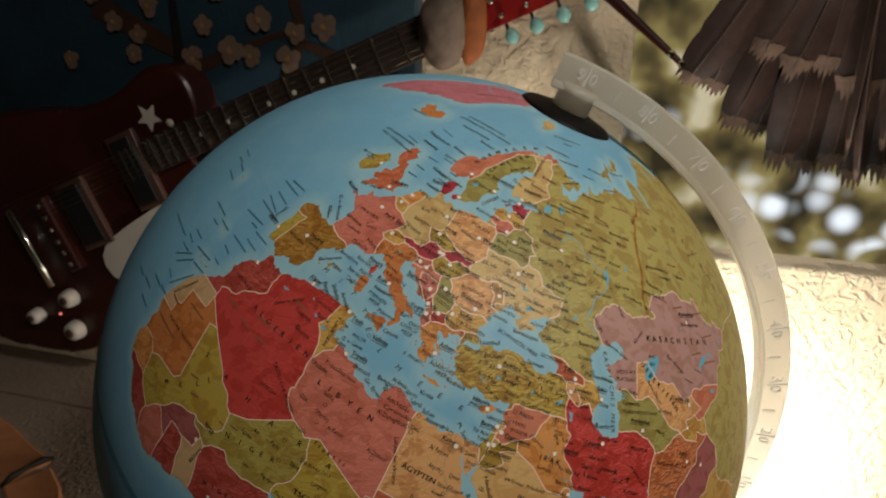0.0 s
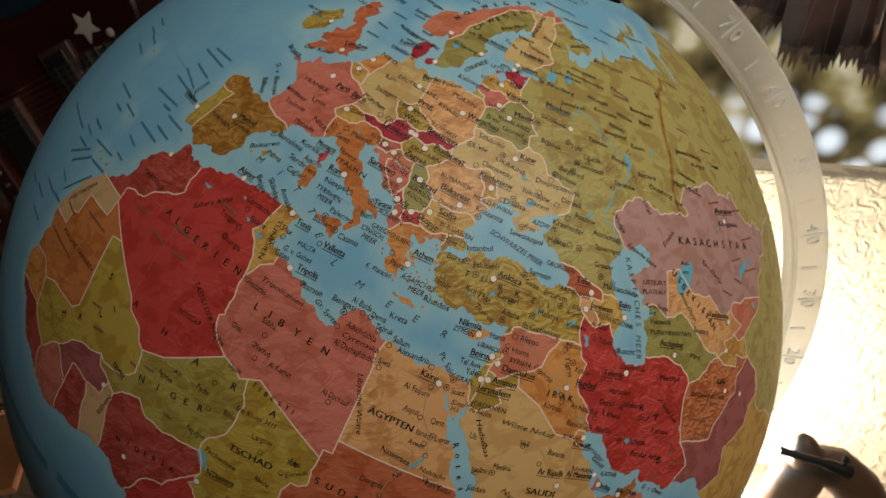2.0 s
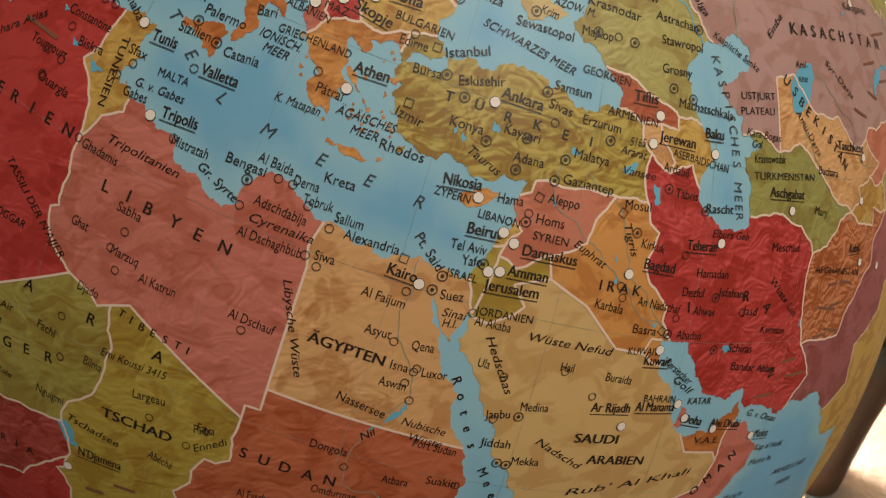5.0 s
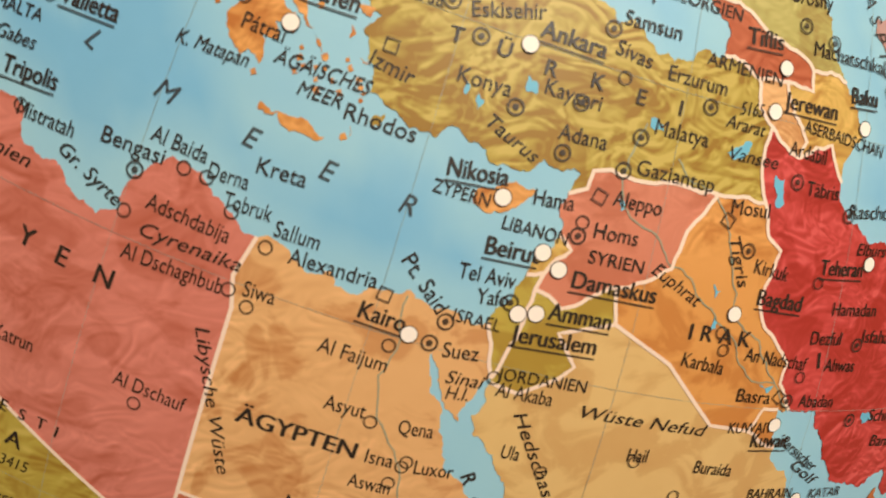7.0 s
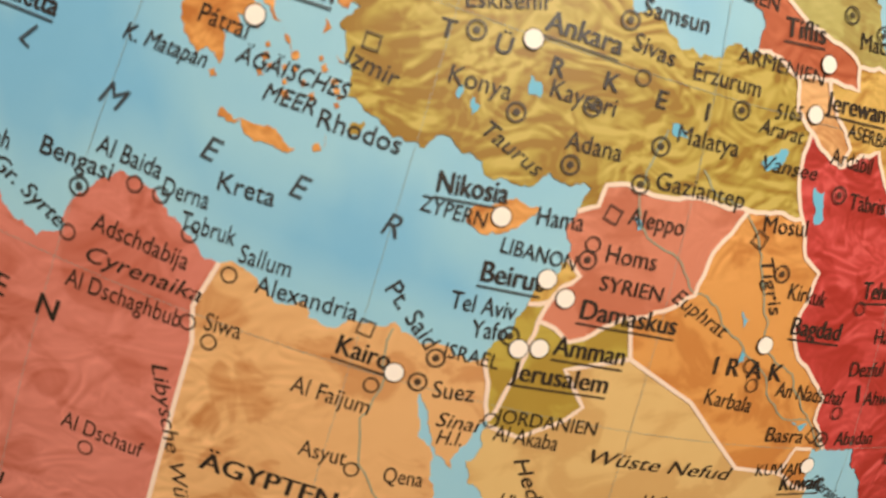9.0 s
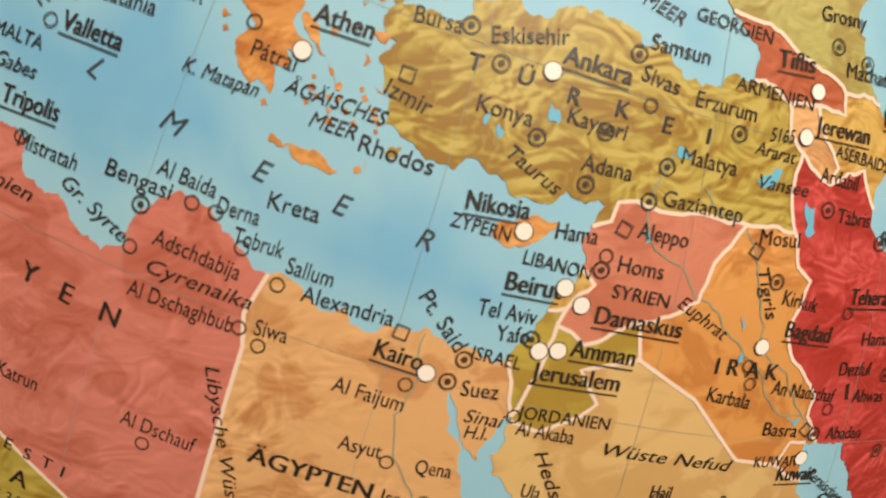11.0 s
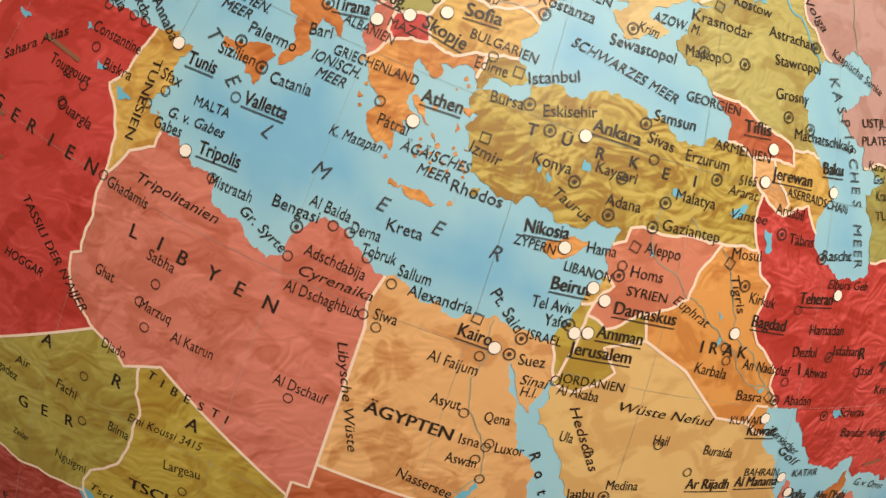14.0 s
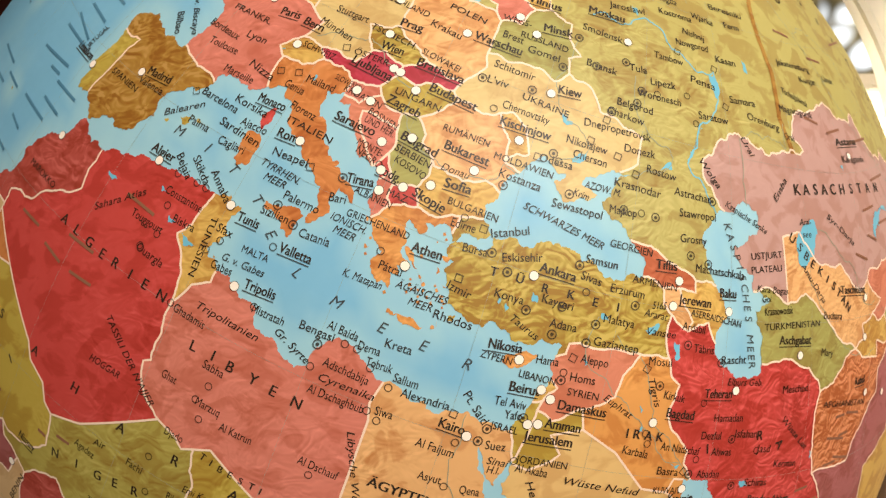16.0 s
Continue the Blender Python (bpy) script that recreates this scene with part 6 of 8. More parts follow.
place_name("B", "Kabul", 66.91, 34.67, 68.76, 34.61)
place_name("s", "Elburs Geb.", 50.36, 35.80, 54.03, 35.80)
place_name("c", "Bergen", -0.38, 62.40, 4.40, 62.29)
place_name("c", "Trondheim", 2.59, 66.08, 8.50, 66.10)
place_name("s", "Der Kanal", -5.71, 49.39, -1.31, 50.60)
place_name("c", "Brest", -7.63, 48.42, -4.59, 48.33)
place_name("c", "Bilbao", -5.59, 44.61, -3.86, 43.28)
place_name("s", "G. v. Biscaya", -6.21, 46.57, -2.31, 43.94)
place_name("c", "Tampere", 24.18, 63.88, 29.67, 63.58)
place_name("c", "Vaasa", 21.47, 64.40, 25.28, 64.61)
place_name("c", "Turku", 19.27, 63.06, 22.71, 62.65)
place_name("c", "Kuopio", 26.67, 66.16, 31.63, 65.95)
place_name("s", "Bottn. Meerb.", 17.60, 64.24, 22.37, 66.84)
place_name("r", "Kanin", 41.53, 70.19, 46.52, 70.18)
place_name("s", "Kolgujew", 44.49, 72.21, 53.47, 71.92)
place_name("s", "Waigatsch", 55.41, 73.09, 67.28, 73.30)
place_name("s", "Onegasee", 35.25, 63.65, 41.51, 63.74)
place_name("s", "Dwina", 45.11, 63.33, 50.00, 62.65)
place_name("c", "Beresniki", 50.09, 61.43, 56.64, 61.34)
place_name("c", "Orenburg", 52.91, 53.11, 57.85, 52.63)
place_name("c", "Orsk", 58.54, 52.12, 60.29, 52.06)
place_name("c", "Magnitogorsk", 58.71, 54.20, 65.23, 53.96)
place_name("r", "Ural", 51.45, 51.66, 52.70, 50.41)
place_name("r", "Emba", 55.67, 47.52, 57.66, 49.11)
place_name("r", "Wolga", 45.89, 49.47, 48.23, 47.82)
place_name("B", "Lissabon", -12.40, 38.35, -9.66, 38.36)
spread_name("MITTELMEER", 0.62, 3.20, 38.80, 6.19, 38.92, 9.01, 38.65, 11.92, 37.83, 14.12, 36.46, 17.10, 35.24, 20.40, 34.73, 23.94, 34.44, 26.97, 34.33, 30.20, 34.15)
spread_name("LIBYEN", 0.62, 12.80, 28.72, 14.31, 28.82, 15.68, 28.73, 17.41, 28.74, 18.92, 28.66, 20.60, 28.63)
spread_name("TÜRKEI", 0.5, 29.87, 39.52, 31.87, 39.60, 33.92, 39.48, 35.95, 39.54, 37.93, 39.47, 39.78, 39.48)
spread_name("IRAK", 0.55, 42.57, 32.39, 43.33, 32.40, 44.26, 32.39, 45.22, 32.38)
spread_name("TIBESTI", 0.42, 16.39, 23.10, 17.03, 23.00, 17.74, 22.92, 18.46, 22.89, 19.22, 22.86, 19.98, 22.87, 20.62, 22.82)
spread_name("ALGERIEN", 0.62, -1.19, 30.08, 0.34, 30.10, 1.86, 30.08, 3.36, 30.05, 4.71, 30.11, 6.18, 30.14, 7.58, 30.18, 9.09, 30.19)
spread_name("NIGER", 0.6, 6.53, 17.14, 8.39, 17.60, 10.14, 17.93, 11.50, 18.24, 13.01, 18.57)
spread_name("SUDAN", 0.62, 25.31, 18.42, 26.51, 18.40, 27.75, 18.38, 29.07, 18.36, 30.34, 18.38)
spread_name("Rotes Meer", 0.5, 35.44, 25.88, 35.99, 25.09, 36.46, 24.23, 36.94, 23.35, 37.53, 22.42, 38.17, 21.47, 38.68, 20.90, 39.23, 20.22, 39.76, 19.48, 40.26, 18.70)
spread_name("KASACHSTAN", 0.75, 59.12, 48.61, 60.60, 48.66, 62.28, 48.71, 63.92, 48.73, 65.67, 48.74, 67.66, 48.73, 69.82, 48.70, 72.00, 48.64, 74.39, 48.53, 77.07, 48.38)
spread_name("KASPISCHES MEER", 0.55, 49.39, 45.51, 49.71, 44.90, 50.10, 44.29, 50.50, 43.69, 50.83, 43.08, 51.15, 42.46, 51.41, 41.85, 51.60, 41.22, 51.80, 40.60, 52.00, 39.97, 52.14, 39.35, 52.28, 38.72, 52.43, 38.09, 52.56, 37.58, 52.71, 37.08)
spread_name("USBEKISTAN", 0.6, 57.53, 45.29, 58.57, 44.71, 59.42, 44.12, 60.31, 43.61, 61.42, 43.09, 62.45, 42.55, 63.42, 42.04, 64.19, 41.52, 64.99, 40.99, 65.70, 40.46)
spread_name("OMAN", 0.6, 54.51, 19.68, 55.34, 20.49, 56.24, 21.23, 57.04, 21.97)
spread_name("IRAN", 0.62, 49.49, 31.80, 54.48, 32.59, 56.78, 31.89, 58.62, 27.60)
spread_name("MALI", 0.6, -5.49, 15.23, -3.26, 16.63, -1.07, 18.68, 0.05, 20.05)
spread_name("NIGERIA", 0.5, 7.05, 10.47, 8.20, 10.87, 9.24, 11.08, 10.23, 11.31, 11.21, 11.53, 12.17, 11.72, 13.15, 11.84)
spread_name("SCHWEDEN", 0.6, 13.06, 61.72, 12.95, 62.69, 13.08, 63.49, 13.96, 64.71, 14.97, 65.60, 15.99, 66.57, 17.42, 67.70, 18.70, 68.69)
spread_name("NORWEGEN", 0.55, 8.10, 62.63, 8.61, 63.92, 9.08, 65.01, 10.01, 66.28, 11.54, 67.54, 13.19, 68.60, 15.91, 70.06, 19.51, 71.22)
spread_name("RUSSLAND", 0.8, 60.63, 64.78, 70.78, 64.51, 82.37, 64.67, 85.45, 62.72, 88.23, 60.65, 90.38, 58.57, 91.88, 56.51, 92.51, 54.91)
spread_name("SAHARA", 0.62, -2.43, 21.97, 1.9, 22.0, 6.17, 22.0, 10.49, 21.79, 14.82, 21.95, 19.14, 21.82)
name_bar(-23.34, 18.44, -20.01, 18.78)
name_bar(-18.10, 20.90, -16.00, 21.03)
name_bar(-32.89, 37.62, -29.74, 37.94)
name_bar(-30.30, 35.87, -26.47, 36.00)
name_bar(-29.58, 37.71, -26.70, 37.78)
name_bar(-34.19, 38.84, -30.46, 39.08)
name_bar(-23.42, 33.09, -19.20, 33.32)
name_bar(-18.67, 32.73, -15.68, 32.81)
name_bar(-20.50, 31.68, -18.43, 31.85)
name_bar(-29.98, 26.03, -22.39, 26.87)
name_bar(-22.02, 27.67, -19.62, 27.64)
name_bar(-21.42, 28.89, -18.66, 29.01)
name_bar(-21.45, 26.28, -18.63, 26.63)
name_bar(-20.88, 24.68, -17.53, 27.06)
name_bar(-19.24, 24.44, -16.21, 26.89)
name_bar(-17.91, 28.16, -13.41, 28.85)
name_bar(-13.08, 29.56, -11.60, 29.49)
name_bar(-15.87, 26.77, -12.64, 27.23)
name_bar(-13.65, 31.54, -11.63, 31.33)
name_bar(-13.89, 33.19, -9.56, 33.19)
name_bar(-11.35, 34.31, -8.37, 34.23)
name_bar(-11.27, 35.69, -7.72, 35.75)
name_bar(-16.59, 36.36, -11.37, 36.87)
name_bar(-13.46, 35.92, -11.66, 36.06)
name_bar(-16.14, 38.61, -11.71, 38.59)
name_bar(-16.13, 39.76, -11.91, 39.08)
name_bar(-15.58, 40.89, -11.89, 40.71)
name_bar(-17.07, 42.39, -11.75, 42.48)
name_bar(-15.86, 43.22, -11.78, 43.49)
name_bar(-27.10, 17.38, -24.29, 17.79)
name_bar(-21.48, 20.39, -18.27, 20.61)
name_bar(-19.39, 23.00, -17.37, 22.75)
name_bar(-20.91, 17.04, -17.81, 17.20)
name_bar(-14.40, 19.18, -8.70, 19.28)
name_bar(-10.39, 23.88, -6.62, 24.02)
name_bar(-14.42, 22.27, -12.29, 22.15)
name_bar(-16.82, 22.23, -13.80, 25.98)
name_bar(-5.49, 28.25, -3.09, 28.33)
name_bar(-1.77, 27.86, 0.40, 27.63)
name_bar(-0.10, 29.45, 2.65, 29.60)
name_bar(1.54, 27.66, 3.79, 27.89)
name_bar(2.54, 33.82, 5.43, 33.73)
name_bar(-11.63, 59.15, -7.31, 59.15)
name_bar(-7.26, 60.22, -2.09, 60.43)
name_bar(-8.25, 61.84, -2.79, 61.99)
name_bar(-1.75, 58.53, 1.43, 58.70)
name_bar(2.53, 57.50, 5.38, 57.59)
name_bar(4.97, 56.68, 7.68, 56.74)
name_bar(1.46, 59.81, 4.10, 59.90)
name_bar(5.61, 58.54, 7.87, 58.51)
name_bar(4.79, 55.03, 7.46, 55.04)
name_bar(-6.56, 48.25, -4.26, 48.26)
name_bar(-1.54, 56.48, 0.99, 56.40)
name_bar(-11.58, 52.78, -9.12, 52.96)
name_bar(-1.13, 54.84, 1.37, 54.96)
name_bar(-8.56, 63.78, -3.88, 63.72)
name_bar(66.08, 67.52, 71.98, 66.74)
name_bar(52.63, 66.23, 59.42, 66.14)
name_bar(63.53, 61.04, 67.18, 60.63)
name_bar(69.97, 58.96, 73.85, 58.66)
name_bar(83.25, 60.27, 91.44, 60.29)
name_bar(50.70, 68.99, 57.75, 69.51)
name_bar(46.00, 62.57, 50.33, 62.43)
name_bar(63.33, 53.92, 65.94, 53.48)
name_bar(67.55, 52.80, 71.09, 53.11)
name_bar(72.31, 51.98, 78.74, 52.14)
name_bar(76.00, 48.90, 80.85, 48.98)
name_bar(71.66, 46.84, 74.88, 47.02)
name_bar(71.62, 45.05, 73.79, 44.45)
name_bar(75.31, 45.60, 80.19, 45.59)
name_bar(68.14, 43.92, 70.62, 43.31)
name_bar(62.98, 31.35, 65.54, 30.96)
name_bar(65.74, 32.81, 67.83, 32.47)
name_bar(64.26, 29.79, 66.66, 29.27)
name_bar(64.00, 32.73, 65.44, 32.73)
name_bar(64.77, 31.27, 66.22, 31.34)
name_bar(62.98, 29.36, 64.77, 29.38)
name_bar(60.41, 27.05, 62.85, 27.00)
name_bar(57.50, 25.92, 59.26, 25.99)
name_bar(63.51, 25.17, 65.29, 25.16)
name_bar(59.72, 28.06, 61.24, 28.19)
name_bar(22.77, 13.15, 23.66, 13.20)
name_bar(17.13, 11.37, 18.29, 11.62)
name_bar(18.74, 12.63, 20.10, 12.84)
name_bar(6.19, 18.19, 7.37, 18.32)
name_bar(-2.77, 18.64, -1.25, 19.01)
name_bar(-1.15, 17.08, 0.25, 17.50)
name_bar(4.57, 17.51, 5.36, 17.50)

# ---- the globe's arm, cap and foot ----
PLASTIC = material("clear_plastic", (0.96, 0.92, 0.83, 1), 0.30, vary=0.08, scale=90, bump=0.10, bump_scale=700, trans=0.48, ior=1.46)
FROST = material("raised_marks", (0.98, 0.96, 0.91, 1), 0.4, vary=0.04, scale=200, bump=0)
CAP = material("cap_plastic", lin(14, 11, 10), 0.5, spec=0.2, vary=0.25, scale=90, bump=0.05)
WOOD = material("dark_foot_wood", lin(92, 58, 36), 0.45, vary=0.45, scale=30, bump=0.1)
pn, pk = PLASTIC.node_tree.nodes, PLASTIC.node_tree.links
cloudy, blend = pn.new("ShaderNodeBsdfTranslucent"), pn.new("ShaderNodeMixShader")
cloudy.inputs["Color"].default_value = (0.96, 0.92, 0.83, 1)
blend.inputs[0].default_value = 0.42
pk.new(pn["Principled BSDF"].outputs[0], blend.inputs[1])
pk.new(cloudy.outputs[0], blend.inputs[2])
pk.new(blend.outputs[0], pn["Material Output"].inputs["Surface"])
AXIS = on_globe(0, 90, 1.0)
OUT = on_globe(ARM_LON, 0, 1.0)
FACE = OUT.cross(AXIS)
if FACE.y > 0:
    FACE = -FACE


def arm_place(lat, r, off=0.0):
    a = radians(lat)
    return (AXIS * math.sin(a) + OUT * math.cos(a)) * r + FACE * off


def band(lat0, lat1, section, n=120):
    """A bar with the given (radius, offset) section, swept along the meridian."""
    bm = bmesh.new()
    rows = []
    for i in range(n + 1):
        la = lat0 + (lat1 - lat0) * i / n
        rows.append([bm.verts.new(arm_place(la, r, o)) for r, o in section])
    for a, b in zip(rows, rows[1:]):
        for j in range(len(section)):
            k = (j + 1) % len(section)
            bm.faces.new((a[j], a[k], b[k], b[j]))
    bm.faces.new(rows[0])
    bm.faces.new(rows[-1][::-1])
    return bm


arm = part("meridian_arm", band(94.2, -97, [(0.1580, -0.0050), (0.1580, 0.0050), (0.1588, 0.0056), (0.1602, 0.0050), (0.1610, 0.0026), (0.1714, 0.0021), (0.1722, 0.0012), (0.1722, -0.0012), (0.1714, -0.0021), (0.1610, -0.0026), (0.1602, -0.0050), (0.1588, -0.0056)]), PLASTIC, globe, "clear plastic meridian arm with raised degrees", smooth=False)


def turned(profile, m, n=40):
    """A solid of revolution about z: (radius, height) pairs."""
    bm = bmesh.new()
    rows = [[bm.verts.new((r * math.cos(2 * math.pi * i / n), r * math.sin(2 * math.pi * i / n), z)) for i in range(n)] for r, z in profile]
    for a, b in zip(rows, rows[1:]):
        for i in range(n):
            bm.faces.new((a[i], a[(i + 1) % n], b[(i + 1) % n], b[i]))
    bm.faces.new(rows[0][::-1])
    bm.faces.new(rows[-1])
    bm.transform(m)
    return bm


pole_frame = AXIS.to_track_quat("Z", "Y").to_matrix().to_4x4()
part("pole_cap", turned([(0.0200, 0.1478), (0.0202, 0.1488), (0.0188, 0.1500), (0.012, 0.1515), (0.006, 0.1522)], pole_frame), CAP, globe, "thin black plastic pole cap")
part("axle", turned([(0.0078, 0.1520), (0.0078, 0.1582), (0.0086, 0.1587), (0.0086, 0.1614), (0.006, 0.1622)], pole_frame), PLASTIC, globe, "clear plastic axle pin")
part("south_cap", turned([(0.02, -0.1475), (0.02, -0.1500), (0.008, -0.1530), (0.0078, -0.1630)], pole_frame), CAP, globe)
low = GLOBE_C.z
part("foot", turned([(0.095, -low), (0.097, -low + 0.004), (0.093, -low + 0.011), (0.06, -low + 0.018), (0.022, -low + 0.027), (0.014, -low + 0.04), (0.013, -low + 0.064), (0.017, -low + 0.072)], Matrix.Translation((-0.03, 0, 0))), WOOD, globe, "dark turned wooden foot")


def raised(verts, faces, depth):
    """Flat marks given depth along the arm's face, with walls on their open edges."""
    n = len(verts)
    seen = {}
    for f in faces:
        for a, b in zip(f, f[1:] + f[:1]):
            key = (min(a, b), max(a, b))
            seen[key] = None if key in seen else (a, b)
    walls = [(a, b, b + n, a + n) for e in seen.values() if e for a, b in [e]]
    low = [v - FACE * depth for v in verts]
    return verts + low, list(faces) + walls


def arm_mark(lat, r, wide, tall, text=None):
    verts, faces = [], []
    a = radians(lat)
    radial = AXIS * math.sin(a) + OUT * math.cos(a)
    down = (AXIS * math.cos(a) - OUT * math.sin(a)) * -1.0
    c = radial * r + FACE * 0.0031
    if text is None:
        for du, dv in ((-wide, -tall), (wide, -tall), (wide, tall), (-wide, tall)):
            verts.append(c + down * du + radial * dv)
        return raised(verts, [(0, 1, 2, 3)], 0.0009)
    for side, ch in zip((-1, 1), text):
        co, fs, _ = GLYPHS[ch]
        mid = (co.max(0) + co.min(0)) / 2
        base = len(verts)
        for p, q in co:
            verts.append(c + down * ((p - mid[0]) * tall + side * wide) + radial * (q - 0.5) * tall)
        faces += [tuple(base + k for k in f) for f in fs]
    return raised(verts, faces, 0.0009)


for step in range(-80, 91, 5):
    ten = step % 10 == 0
    v, f = arm_mark(step, 0.1668 if ten else 0.1650, 0.00032, 0.0042 if ten else 0.0026)
    mesh_object("tick", v, f, FROST, arm, smooth=False)
    if ten:
        v, f = arm_mark(step, 0.1666, 0.0026, 0.0046, text="%02d" % abs(step))
        mesh_object("degree_number", v, f, FROST, arm, "raised number %d" % abs(step), smooth=False)

# ---- the room: plaster wall with a window, masonry shelf ----


def plaster(name, color):
    m = material(name, color, 0.85, vary=0.22, scale=18, bump=0)
    n, k = m.node_tree.nodes, m.node_tree.links
    co = n.new("ShaderNodeTexCoord")
    t = n.new("ShaderNodeTexNoise")
    t.inputs["Scale"].default_value, t.inputs["Detail"].default_value, t.inputs["Distortion"].default_value = 115, 2, 1.0
    k.new(co.outputs["Object"], t.inputs["Vector"])
    r = n.new("ShaderNodeValToRGB")
    r.color_ramp.elements[0].position, r.color_ramp.elements[1].position = 0.44, 0.58
    k.new(t.outputs["Fac"], r.inputs[0])
    t2 = n.new("ShaderNodeTexNoise")
    t2.inputs["Scale"].default_value, t2.inputs["Detail"].default_value = 260, 4
    k.new(co.outputs["Object"], t2.inputs["Vector"])
    mx = n.new("ShaderNodeMath")
    mx.operation = "MULTIPLY_ADD"
    mx.inputs[1].default_value = 0.25
    k.new(t2.outputs["Fac"], mx.inputs[0])
    k.new(r.outputs[0], mx.inputs[2])
    b = n.new("ShaderNodeBump")
    b.inputs["Strength"].default_value, b.inputs["Distance"].default_value = 0.5, 0.0020
    k.new(mx.outputs[0], b.inputs["Height"])
    k.new(b.outputs[0], n["Principled BSDF"].inputs["Normal"])
    return m


PLASTER = plaster("cream_plaster", (0.71, 0.58, 0.40, 1))
STONE = plaster("grey_brown_stone", (0.25, 0.185, 0.135, 1))
FLOOR_MAT = material("dark_floor", (0.16, 0.10, 0.06, 1), 0.5, vary=0.4, scale=12, bump=0.1)
WALL_MAT = material("dim_wall_paint", (0.30, 0.25, 0.20, 1), 0.8, vary=0.15, scale=10, bump=0.1)


def box(x0, x1, y0, y1, z0, z1, bevel=0.0):
    bm = bmesh.new()
    bmesh.ops.create_cube(bm, size=1)
    for v in bm.verts:
        v.co = Vector((x0 if v.co.x < 0 else x1, y0 if v.co.y < 0 else y1, z0 if v.co.z < 0 else z1))
    if bevel:
        bmesh.ops.bevel(bm, geom=bm.edges[:], offset=bevel, segments=3, affect="EDGES", profile=0.5)
    return bm


def setting(name, bm, mat, label):
    ob = part(name, bm, mat, None, smooth=False)
    return tagged(ob, label=label, category=name.split("_")[0], kind="structure")


WY = 0.29
setting("wall_back", box(-2.0, 0.091, WY, WY + 0.035, -0.8, 1.8, 0.004), PLASTER, "rough cream plaster wall beside the window")
setting("wall_below_window", box(0.10, 2.0, 0.205, 0.230, -0.8, 0.248, 0.004), PLASTER, "rough cream plaster wall below the window")
setting("wall_above_window", box(0.0925, 2.0, WY, WY + 0.035, 0.9, 1.8, 0.004), PLASTER, "rough cream plaster wall above the window")
setting("wall_window_side", box(1.1, 2.0, WY, WY + 0.035, -0.8, 0.898), PLASTER, "rough cream plaster wall past the window")
# Unseen floor, ceiling and walls, added so sky light enters only by the window.
setting("floor", box(-2.0, 2.0, -2.4, WY, -0.85, -0.801), FLOOR_MAT, "unseen dark floor added to close the room")
setting("ceiling", box(-2.0, 2.0, -2.4, WY + 0.035, 1.801, 1.9), WALL_MAT, "unseen dim painted ceiling added to shut out sky light")
setting("wall_left", box(-2.1, -2.001, -2.4, WY + 0.035, -0.8, 1.8), WALL_MAT, "unseen dim painted side wall added to shut out sky light")
setting("wall_right", box(2.001, 2.1, -2.4, WY + 0.035, -0.8, 1.8), WALL_MAT, "unseen dim painted side wall added to shut out sky light")
setting("wall_front", box(-2.0, 2.0, -2.5, -2.401, -0.8, 1.8), WALL_MAT, "unseen dim painted wall facing the window, added to close the room")
setting("shelf_rear", box(-1.2, 0.098, 0.2055, WY - 0.002, -0.8, -0.001), STONE, "rough grey-brown rear of the masonry shelf")
setting("shelf_masonry", box(-1.2, 1.2, -0.22, 0.204, -0.8, 0.0, 0.006), STONE, "rough grey-brown masonry shelf under the globe")

# ---- outside: leaves against a bright distance, on a glowing backdrop ----


